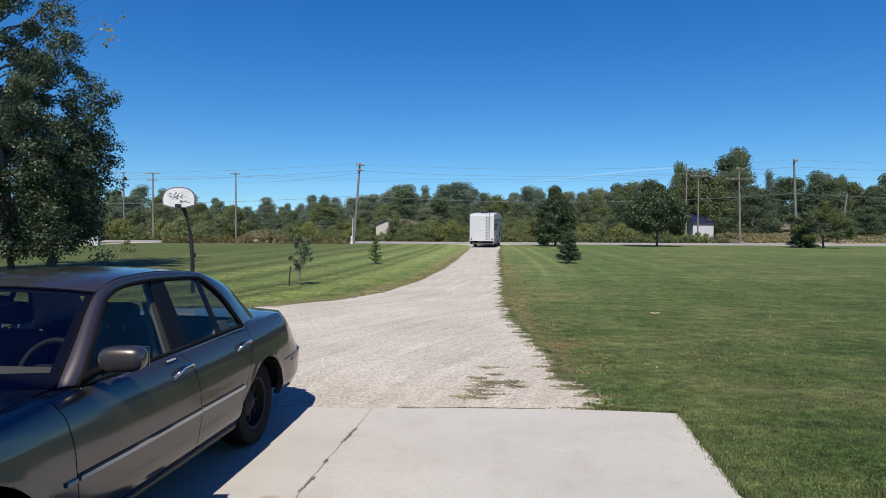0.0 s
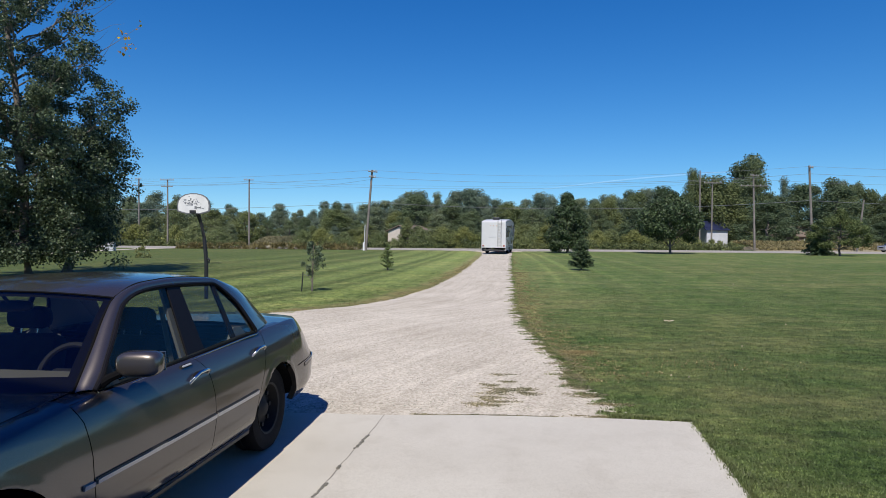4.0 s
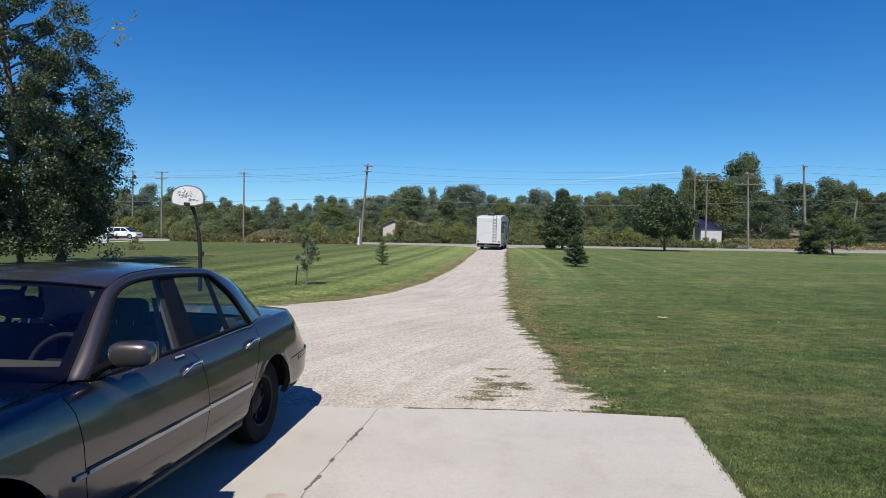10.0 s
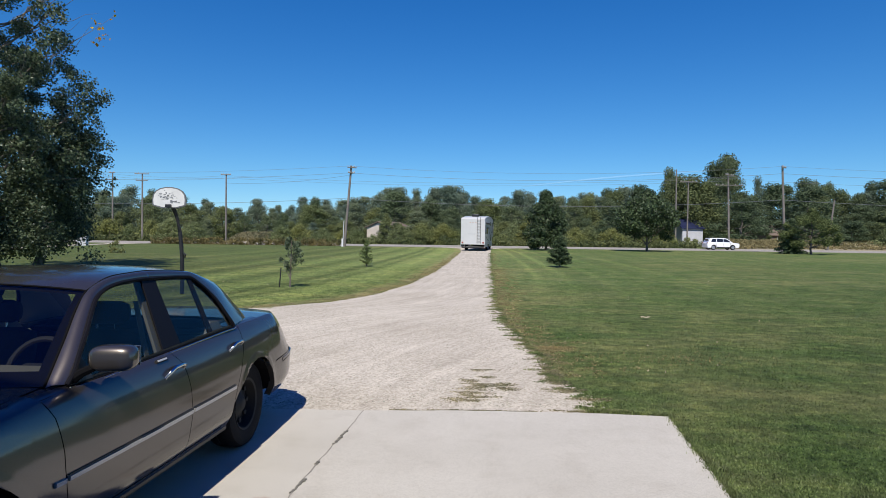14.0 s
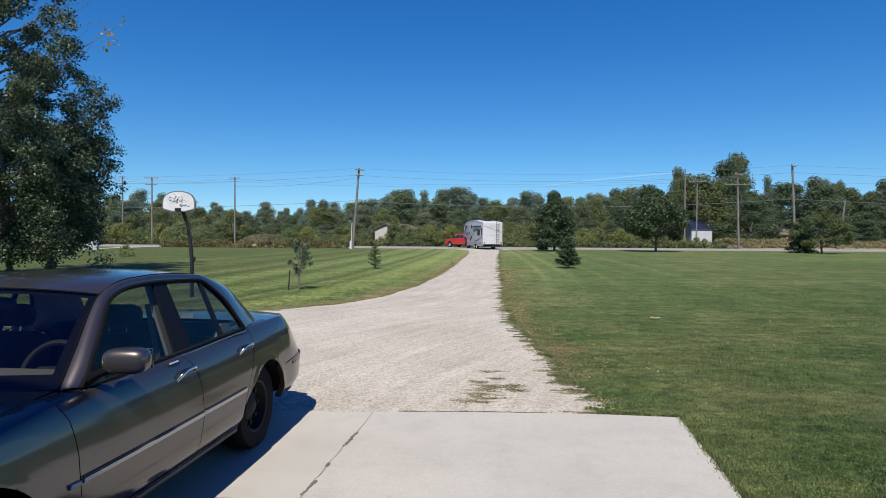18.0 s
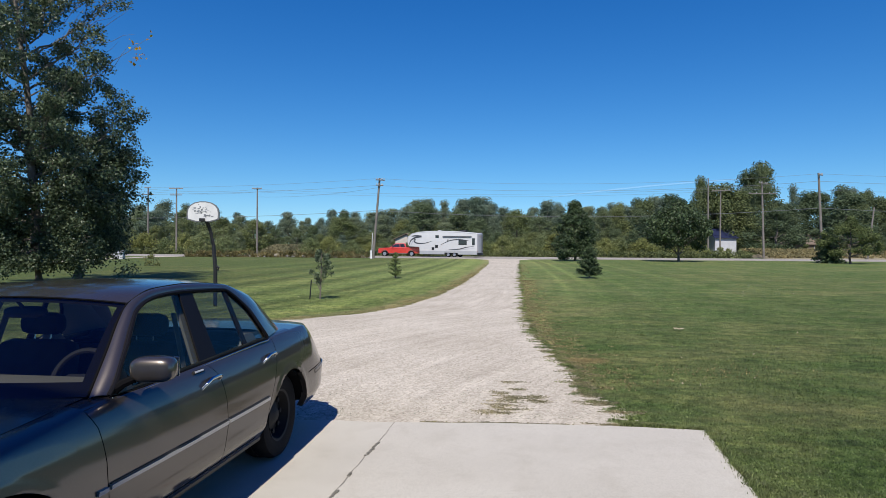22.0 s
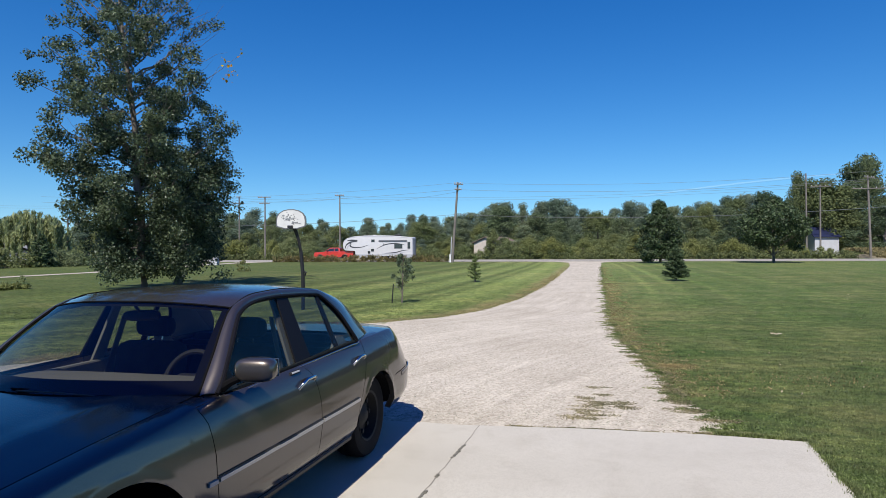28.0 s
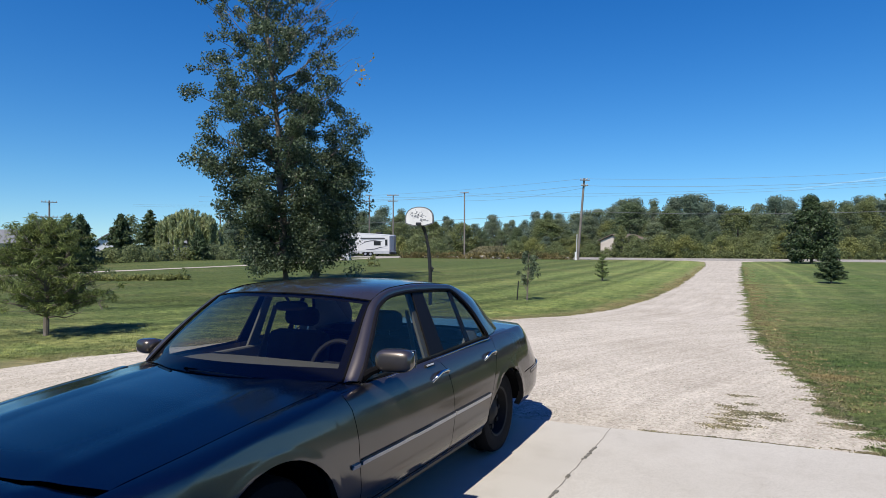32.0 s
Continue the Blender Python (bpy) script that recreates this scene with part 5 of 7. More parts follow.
        for x in xs:
            for k in range(5):
                q = body_at(x, 0.665 + (min(0.85, deck(x) - 0.03) - 0.665) * k / 4)
                v.append((q.x - 0.005, (q.y + 0.005) * s, q.z))
        part("tail_lamp", Geo().put(v, [(a * 5 + k, (a + 1) * 5 + k, (a + 1) * 5 + k + 1, a * 5 + k + 1) for a in range(len(xs) - 1) for k in range(4)]), LAMP_RED, car, "red tail lamp", smooth=True)
        v, xs = [], [x for x in stations(3.34, 3.80)]
        for x in xs:
            zt = deck(x) - 0.045
            for k in range(5):
                q = body_at(x, zt - 0.14 + 0.14 * k / 4)
                v.append((q.x + 0.004, (q.y + 0.005) * s, q.z))
        hl = part("headlamp", Geo().put(v, [(a * 5 + k, (a + 1) * 5 + k, (a + 1) * 5 + k + 1, a * 5 + k + 1) for a in range(len(xs) - 1) for k in range(4)]), LAMP_CLEAR, car, "clear headlamp", smooth=True)
        part("headlamp_rim", flank_band([(3.33, 0.60), (3.325, 0.68), (3.335, 0.755), (3.40, 0.752)], 0.012, 0.006, s), CHROME, hl, "bright lamp surround")
        part("bumper_groove", flank_band([(-0.40, 0.60), (-0.7, 0.610), (-1.0, 0.617), (-1.16, 0.620), (-1.225, 0.620)], 0.009, 0.0015, s), MATTE, car, "dark bumper groove")
        part("bumper_strip", flank_band([(-0.58, 0.575), (-0.75, 0.582), (-1.0, 0.588), (-1.16, 0.592), (-1.225, 0.592)], 0.030, 0.004, s), PAINT, car)
        part("bumper_line", flank_band([(-0.58, 0.556), (-0.75, 0.563), (-1.0, 0.569), (-1.16, 0.573)], 0.006, 0.002, s), MATTE, car, "dark line under the bumper strip")
        part("rear_valance", Geo().box((-0.66, 0.76 * s, 0.44), (0.40, 0.12, 0.24), 0.02), TRIM, car)
        part("rocker", Geo().box((1.4, 0.875 * s, 0.285), (1.95, 0.05, 0.06), 0.015), TRIM, car, "dark sill")
        part("sill_closing", Geo().box((1.25, 0.82 * s, 0.40), (1.62, 0.20, 0.05), 0.01), TRIM, car, "dark sill underside")
        part("door_lining", Geo().box((1.2, 0.80 * s, 0.68), (1.9, 0.04, 0.54), 0.015), BEIGE, car)
        for a, r in zip(AXLES, ARCHES):
            v = []
            for k in range(17):
                c, d = math.cos(0.12 + k * (math.pi - 0.24) / 16), math.sin(0.12 + k * (math.pi - 0.24) / 16)
                v += [(a + c * q, (0.74 + y) * s, AXLE_Z - 0.02 + d * q) for q, y in ((r * 1.02, 0.185), (r * 1.02, -0.16), (0.02, -0.16))]
            part("wheel_liner", Geo().put(v, [(k * 3 + j, k * 3 + j + 1, k * 3 + j + 4, k * 3 + j + 3) for k in range(16) for j in range(2)]), MATTE, car)
    # lids, roof, glass
    part("bonnet", bonnet(), PAINT, car, smooth=True)
    part("nose", nose(), PAINT, car, smooth=True)
    part("bonnet_well", Geo().put([(x, y, lid_z(x) - 0.025) for x in (2.1, 2.6, 3.1, 3.55) for y in (-0.79, -0.4, 0.4, 0.79)], [(a * 4 + k, a * 4 + k + 1, a * 4 + k + 5, a * 4 + k + 4) for a in range(3) for k in range(3)]), MATTE, car)
    part("boot_lid", boot_lid(), PAINT, car, smooth=True)
    part("boot_well", Geo().box((-0.5, 0, 0.90), (0.8, 1.3, 0.03), 0.005), MATTE, car)
    part("tail_panel", Geo().box((-1.14, 0, 0.74), (0.06, 1.1, 0.26), 0.03), PAINT, car, smooth=True)
    roof_rows = [(1.60, 1.755, 0.660, 1.380, 1.428), (1.51, 1.60, 0.652, 1.414, 1.456), (1.40, 1.46, 0.647, 1.440, 1.472), (1.195, 1.22, 0.641, 1.453, 1.483), (0.958, 0.96, 0.641, 1.455, 1.486), (0.75, 0.72, 0.643, 1.445, 1.478), (0.604, 0.54, 0.645, 1.432, 1.466), (0.41, 0.31, 0.652, 1.400, 1.438)]
    rows = [arc_row(*r) for r in roof_rows]
    n = len(rows[0])
    quads = [(a * n + k, a * n + k + 1, (a + 1) * n + k + 1, (a + 1) * n + k) for a in range(len(rows) - 1) for k in range(n - 1)]
    part("roof", Geo().put([p for r in rows for p in r], quads), PAINT, car, smooth=True)
    part("roof_lining", Geo().put([(0.95 + (x - 0.95) * 0.9, y * 0.97, z - 0.028) for r in rows for x, y, z in r], quads), BEIGE, car)
    low, high = arc_row(2.085, 2.335, 0.80, 0.968, 0.992), arc_row(1.60, 1.755, 0.660, 1.380, 1.428)
    part("windscreen", sheet(low, high, 8, 0.02), SCREEN_GLASS, car, "tinted windscreen", smooth=True)
    inside = [tuple(Vector(p) + Vector((-0.012, 0, -0.010))) for p in low], [tuple(Vector(p) + Vector((-0.012, 0, -0.010))) for p in high]
    at = lambda t: [tuple(Vector(p).lerp(Vector(q), t) + Vector((0, 0, 0.02 * 4 * t * (1 - t)))) for p, q in zip(*inside)]
    part("screen_band", sheet(at(0.0), at(0.15), 2), MATTE, car, "black band along the windscreen's foot", smooth=True)
    part("screen_band", sheet(at(0.955), at(1.0), 1), MATTE, car, "black band along the windscreen's top", smooth=True)
    for k in (0, -2):
        edge = [[Vector(p).lerp(Vector(q), t) + Vector((-0.012, 0, 0.02 * 4 * t * (1 - t) - 0.008)) for t in np.linspace(0, 1, 9)] for p, q in zip(low[k:][:2], high[k:][:2])]
        part("screen_band", sheet(edge[0], [p.lerp(q, 0.55) for p, q in zip(*edge)] if k == 0 else [p.lerp(q, 0.45) for p, q in zip(*edge)], 1) if k == 0 else sheet([p.lerp(q, 0.45) for p, q in zip(*edge)], edge[1], 1), MATTE, car, "black band along the windscreen's side")
    part("screen_seal", Geo().tube(low, 0.009, 6), MATTE, car, "black windscreen seal", smooth=True)
    part("screen_seal", Geo().tube(high, 0.006, 6), MATTE, car, "black windscreen seal", smooth=True)
    part("rear_screen", sheet(arc_row(0.41, 0.31, 0.640, 1.396, 1.436), arc_row(-0.12, -0.28, 0.750, 1.000, 1.024), 8, 0.0), CAR_GLASS, car, "tinted rear screen", smooth=True)
    part("cowl", sheet(arc_row(2.075, 2.372, 0.80, 0.955, 0.984), arc_row(2.00, 2.20, 0.80, 0.945, 0.965), 1), MATTE, car)
    for pts in ([(2.28, 0.42, 0.984), (2.31, 0.10, 1.004), (2.32, -0.14, 1.008)], [(2.345, -0.26, 0.992), (2.27, -0.45, 0.998), (2.17, -0.66, 0.984)]):
        wp = part("wiper", Geo().tube(pts, [0.009, 0.007, 0.005], 6), TRIM, car, "black wiper", smooth=True)
        part("wiper_blade", Geo().tube([Vector(p) + Vector((-0.014, -0.01 - 0.02 * i, 0.006)) for i, p in enumerate(pts)], 0.006, 5), MATTE, wp)
    # cabin
    part("floor_pan", Geo().box((1.2, 0, 0.33), (4.2, 1.5, 0.06), 0.01), TRIM, car)
    for cx, w in ((-0.66, 0.55), (3.25, 0.5)):
        part("floor_end", Geo().box((cx, 0, 0.40), (w, 1.5, 0.05), 0.01), TRIM, car)
    part("rear_bulkhead", Geo().box((0.33, 0, 0.64), (0.04, 1.70, 0.60), 0.01), TRIM, car)
    part("firewall", Geo().box((2.16, 0, 0.64), (0.05, 1.66, 0.54), 0.01), TRIM, car)
    part("dashboard", sheet(arc_row(2.02, 2.20, 0.77, 0.955, 0.975), arc_row(1.66, 1.70, 0.80, 0.965, 0.985), 4, 0.014), DASH, car, "tan dashboard", smooth=True)
    part("dash_face", Geo().box((1.68, 0, 0.80), (0.06, 1.56, 0.33), 0.03), DASH, car)
    part("dash_card", Geo().box((1.90, 0.50, 0.983), (0.10, 0.16, 0.004)), BEIGE, car, "pale paper on the dashboard")
    part("parcel_shelf", Geo().box((0.10, 0, 0.965), (0.5, 1.40, 0.04), 0.01), CLOTH, car)
    seat("front_seat", car, 1.38, 0.38, 0.56), seat("front_seat", car, 1.38, -0.38, 0.56), seat("rear_seat", car, 0.56, 0, 1.3, False)
    ring = [(1.60 - 0.07 * math.sin(a), 0.37 + 0.19 * math.cos(a), 0.925 + 0.175 * math.sin(a)) for a in np.linspace(0, math.tau, 33)]
    sw = part("steering_wheel", Geo().tube(ring, 0.017, 8, False), STEEL, car, "dark grey steering wheel", smooth=True)
    part("wheel_hub", Geo().box((1.62, 0.37, 0.925), (0.05, 0.15, 0.11), 0.02), TRIM, sw)
    part("column", Geo().tube([(1.62, 0.37, 0.92), (1.80, 0.37, 0.87)], 0.04, 8), TRIM, sw)
    part("inside_mirror", rounded(0.05, 0.25, 0.07, 3.0, 16, 8), TRIM, car, "dark rear-view mirror", smooth=True).matrix_basis = pose(1.58, 0.0, 1.325, 0, 0, 12)
    part("mirror_stem", Geo().tube([(1.59, 0, 1.34), (1.66, 0, 1.42)], 0.01, 6), TRIM, car)
    for s in (1, -1):
        part("seat_belt", Geo().box((1.10, 0.67 * s, 1.05), (0.05, 0.010, 0.46), 0.004, pose(0, 0, 0, 16 * s, -8, 0)), BEIGE, car, "pale seat belt")
        part("quarter_trim", cabin_skin([(0.62, 0.96), (0.50, 1.06), (0.40, 1.05), (0.30, 0.96)], s, 0.02, -0.05), BEIGE, car, "pale inner quarter trim")
    for a in AXLES:
        for s in (1, -1):
            wheel(car, a, 0.772 * s, AXLE_Z - 0.002 + (0.0 if s > 0 else 0.022), 0.335, 0.225, s, TYRE, STEEL)
    part("underbody", Geo().box((1.3, 0, 0.30), (4.4, 1.1, 0.14), 0.03), TRIM, car)
    part("grille", Geo().box((3.80, 0, 0.60), (0.04, 0.75, 0.16), 0.02), CHROME, car, "bright grille")
    car.matrix_basis = Matrix.Translation((-2.346, 5.058, 0.034)) @ Matrix.Rotation(math.atan2(-0.993, -0.118), 4, "Z") @ Matrix.Translation((0, 0.8, 0)) @ Matrix.Rotation(radians(0.8), 4, "X") @ Matrix.Translation((0, -0.8, 0))
    return car


sedan()


# ---- things on the lawn ----
PAINT_BLACK = plain("black_paint", (0.02, 0.02, 0.022), 0.5, 0.2, var=0.3)
BOARD_WHITE = plain("board_white", (0.62, 0.62, 0.60), 0.6, var=0.12, scale=10)
BOARD_GREY = plain("board_rim", (0.13, 0.135, 0.14), 0.6)
BOARD_MARK = plain("board_mark", (0.24, 0.25, 0.26), 0.7, var=0.3, scale=30)


def hoop():
    root = thing("basketball_hoop", "old basketball hoop with faded white board and black pole", "basketball hoop", at=pose(-6.90, 17.0, 0))
    pole = Geo().tube([(0, 0, -0.05), (0.0, 0, 1.0), (-0.05, -0.02, 1.7), (-0.15, -0.06, 2.18), (-0.25, -0.2, 2.5)], [0.055, 0.055, 0.05, 0.045, 0.04], 10)
    part("pole", pole, PAINT_BLACK, root, smooth=True)
    part("brace", Geo().tube([(0.02, 0.0, 1.25), (-0.06, 0, 1.8), (-0.13, -0.15, 2.32)], 0.025, 8), PAINT_BLACK, root, smooth=True)
    part("crank", Geo().tube([(0.05, -0.03, 1.12), (0.11, -0.05, 1.08), (0.09, -0.05, 1.0)], 0.03, 8), PAINT_BLACK, root, "black height crank", smooth=True)
    part("brace", Geo().tube([(-0.08, -0.02, 2.0), (-0.22, -0.22, 2.6)], 0.022, 8), PAINT_BLACK, root)
    c = (-0.245, -0.26)
    fan = [(-0.42, 0), (-0.445, 0.02), (-0.455, 0.16), (-0.43, 0.30), (-0.36, 0.40), (-0.24, 0.47), (-0.08, 0.505), (0.08, 0.505), (0.24, 0.47), (0.36, 0.40), (0.43, 0.30), (0.455, 0.16), (0.445, 0.02), (0.42, 0), (0.2, -0.06), (-0.2, -0.06)]
    z0 = 2.40
    part("board_rim", Geo().plate([(x + c[0], z + z0) for x, z in fan], c[1] - 0.012, c[1] + 0.03), BOARD_GREY, root, "grey board edge")
    part("backboard", Geo().plate([(x * 0.92 + c[0], (z - 0.22) * 0.90 + 0.22 + z0) for x, z in fan], c[1] - 0.018, c[1] - 0.013), BOARD_WHITE, root, "weathered white backboard")
    rng = np.random.default_rng(3)
    spots = [(rng.normal() * 0.13, 0.23 + rng.normal() * 0.055, 0.02 + 0.075 * rng.random() ** 2, 0.012 + 0.05 * rng.random() ** 2) for _ in range(46)]
    for cx, cz, w, h in spots:
        blob = [(c[0] + cx + math.cos(a) * w * (0.4 + 0.3 * rng.random()), z0 + cz + math.sin(a) * h * (0.4 + 0.3 * rng.random())) for a in np.linspace(0, math.tau, 13)[:-1]]
        part("faded_mark", Geo().plate(blob, c[1] - 0.0205, c[1] - 0.018), BOARD_MARK, root, "worn dark print")
    part("rim_bracket", Geo().box((c[0], c[1] - 0.06, z0 + 0.0), (0.14, 0.1, 0.08), 0.01), PAINT_BLACK, root)
    return root


hoop()


def sapling():
    rng = np.random.default_rng(71)
    root = thing("sapling", "thin young broadleaf sapling tied to a stake", "sapling", at=pose(-4.55, 19.55, 0))
    wood, cs = Geo(), []
    spine = limb(wood, rng, (0, 0, -0.04), (0.05, 0, 1.5), 0.03, 0.008, 7, 0.03, 5)
    limb(wood, rng, (0.0, 0, 0.3), (-0.2, 0.05, 0.72), 0.012, 0.005, 5)
    for i in range(34):
        t = 0.25 + 0.75 * rng.random() ** 0.9
        a = rng.random() * math.tau
        r = (0.24 * math.sin(min(1, (t - 0.15) * 1.1) * math.pi) + 0.05) * (0.4 + 0.9 * rng.random())
        p = (math.cos(a) * r + 0.03, math.sin(a) * r, 0.25 + 1.28 * t)
        cs.append((*p, 0.5))
        limb(wood, rng, spine[min(5, int(t * 5))], p, 0.007, 0.002, 4, 0.05, 2)
    part("trunk", wood, BARK, root)
    part("crown", leaf_mesh("crown", rng, cs, 820, 0.15, 0.058, 1.5, 0.3, material=LEAF_SAPLING), LEAF_SAPLING, root)
    stake = thing("stake", "dark leaning wooden stake beside the sapling", "stake", at=pose(-4.87, 19.5, 0))
    part("post", Geo().tube([(0, 0, -0.05), (0.05, 0, 0.62)], [0.022, 0.020], 6), PAINT_BLACK, stake)
    part("tie", Geo().tube([(0.05, 0, 0.56), (0.2, 0.03, 0.5), (0.32, 0.05, 0.55)], 0.006, 4), WIRE, stake)


sapling()


def poplar(name, label, base, h, reach, limbs, leaves, seed, low=0.5, top_thin=True, twin=False, lean=0.0):
    """A tall tree of steep limbs, clothed in clumps along their outer length, thin and gappy towards the top."""
    rng = np.random.default_rng(seed)
    root = thing(name, label, "tree", at=pose(*base, 0))
    wood, cs = Geo(), []
    spine = limb(wood, rng, (0, 0, -0.1), (lean + rng.normal() * 0.1, rng.normal() * 0.3, h * 0.97), 0.19 if not twin else 0.22, 0.02, 10, 0.015, 10)
    for i in range(limbs):
        t = (i + rng.random() * 0.8) / limbs
        z0 = low + (h * 0.80 - low) * t
        a = i * 2.4 + rng.normal() * 0.3
        out = reach * (0.62 + 0.38 * math.sin(min(1.0, 0.25 + t) * math.pi)) * (0.7 + 0.35 * rng.random()) * (1 + 0.10 * t) * (0.60 if t < 0.10 else 0.8 if t < 0.22 else 1.0)
        rise = out * (0.15 + 0.75 * t + 0.35 * rng.random()) - (0.5 if t < 0.15 else 0)
        k = min(len(spine) - 2, int(z0 / (h * 0.97) * (len(spine) - 1)))
        f = z0 / (h * 0.97) * (len(spine) - 1) - k
        s = spine[k].lerp(spine[k + 1], min(1, max(0, f)))
        tip = s + Vector((math.cos(a) * out, math.sin(a) * out, rise))
        pts = limb(wood, rng, s, tip, 0.075 * (1 - 0.6 * t), 0.010, 6, 0.05, 6)
        dense = 1.0 if t < 0.6 or not top_thin else 0.62
        for q in range(2, len(pts)):
            for _ in range(3 if t < 0.7 else 2):
                if rng.random() < dense:
                    c = pts[q] + Vector(rng.normal(size=3)) * 0.34
                    cs.append((*c, (0.6 + 0.8 * rng.random()) * (1.7 if t < 0.3 else 1.25 if t < 0.45 else 0.8)))
                    if rng.random() < 0.4:
                        limb(wood, rng, pts[q - 1], c, 0.014, 0.004, 4, 0.08, 2)
        for _ in range(2):
            q = pts[int(rng.integers(2, len(pts)))]
            limb(wood, rng, q, q + Vector((math.cos(a) * 0.7, math.sin(a) * 0.7, 0.9)) * (0.5 + rng.random() * 0.7), 0.010, 0.003, 4, 0.06, 3)
    for q in range(3, len(spine)):
        for _ in range(4):
            c = spine[q] + Vector(rng.normal(size=3)) * 0.45
            cs.append((*c, 0.8))
    part("trunk", wood, BARK, root, smooth=True)
    part("crown", leaf_mesh("crown", rng, cs, leaves, 0.40, 0.092, 1.1, material=LEAF_POPLAR, facing=0.4), LEAF_POPLAR, root)
    return root, rng


tree, trng = poplar("poplar", "tall dark green poplar with a thin gappy top", (-16.85, 24.1), 18.5, 4.0, 60, 112000, 81, 0.9, lean=-1.7)
dead = Geo()
for k in range(6):
    z = 7.6 + k * 0.7
    limb(dead, trng, (-0.6, 0.2, z), (1.3 + 0.9 * trng.random(), 0.9, z + 1.6 + 0.4 * k), 0.035, 0.005, 5, 0.05, 5)
    limb(dead, trng, (0.6, 0.5, z + 0.9), (1.6, 0.4, z + 2.3), 0.014, 0.003, 4, 0.06, 3)
for k in range(26):
    z = 8.2 + 4.6 * trng.random()
    x = 0.7 + 1.5 * trng.random()
    limb(dead, trng, (x, 0.5, z), (x + 0.5 + 0.9 * trng.random(), 0.5 + trng.normal() * 0.3, z + 0.35 + 0.7 * trng.random()), 0.012, 0.003, 4, 0.06, 3)
limb(dead, trng, (0.2, 0.3, 7.4), (3.95, 0.9, 10.2), 0.03, 0.004, 5, 0.03, 5)
limb(dead, trng, (2.4, 0.6, 8.7), (3.1, 0.9, 9.9), 0.012, 0.003, 4, 0.03, 3)
part("bare_branch", dead, BARK, tree, "bare greyish branches")
part("yellow_leaves", leaf_mesh("yellow_leaves", trng, [(3.15, 0.9, 9.85, 0.3), (3.5, 0.9, 9.35, 0.3), (3.6, 0.9, 9.6, 0.2), (3.95, 0.9, 10.2, 0.2), (3.3, 0.9, 9.2, 0.2)], 30, 0.62, 0.14, material=LEAF_YELLOW), LEAF_YELLOW, tree, "a few yellow leaves")
poplar("poplar", "lower dark bushy poplar close beside a taller one", (-17.27, 27.0), 7.0, 1.9, 26, 30000, 82, 2.0, False, True, 1.6)


def shrub(name, label, x, y, h, w, leaves, size, material, seed, cat="bush"):
    ob = broadleaf(name, label, seed, h, w, 0.03, 18, leaves, size, material, 0.3 * w * 0.6, 0.02)
    tagged(ob, category=cat)
    return at_pose(ob, x, y)


shrub("lawn_shrub", "small yellowing shrub alone on the lawn", -23.6, 46.4, 1.0, 1.2, 500, 0.10, LEAF_WEED, 91)
shrub("lawn_seedling", "knee-high seedling on the lawn", -14.7, 12.5, 0.42, 0.25, 90, 0.06, LEAF_BUSH, 92)
shrub("flower_clump", "green perennial clump in the grass", -27.0, 23.4, 0.62, 0.9, 350, 0.08, LEAF_BUSH, 93)
shrub("flower_clump", "tall green perennial clump in the grass", -23.7, 25.0, 0.60, 0.7, 260, 0.08, LEAF_BUSH, 94)
rng = np.random.default_rng(15)
cs = [(-28.2 + 4.6 * t + rng.normal() * 0.2, 21.9 + 2.7 * t + rng.normal() * 0.3, 0.06 + 0.10 * rng.random(), 0.5) for t in rng.random(160)]
tagged(part("flower_bed", leaf_mesh("flower_bed", rng, cs, 6000, 0.24, 0.09, 2.2, -1.2, LEAF_BUSH), LEAF_BUSH), "strip of unmown green plants in the lawn", "plants", kind="stuff")


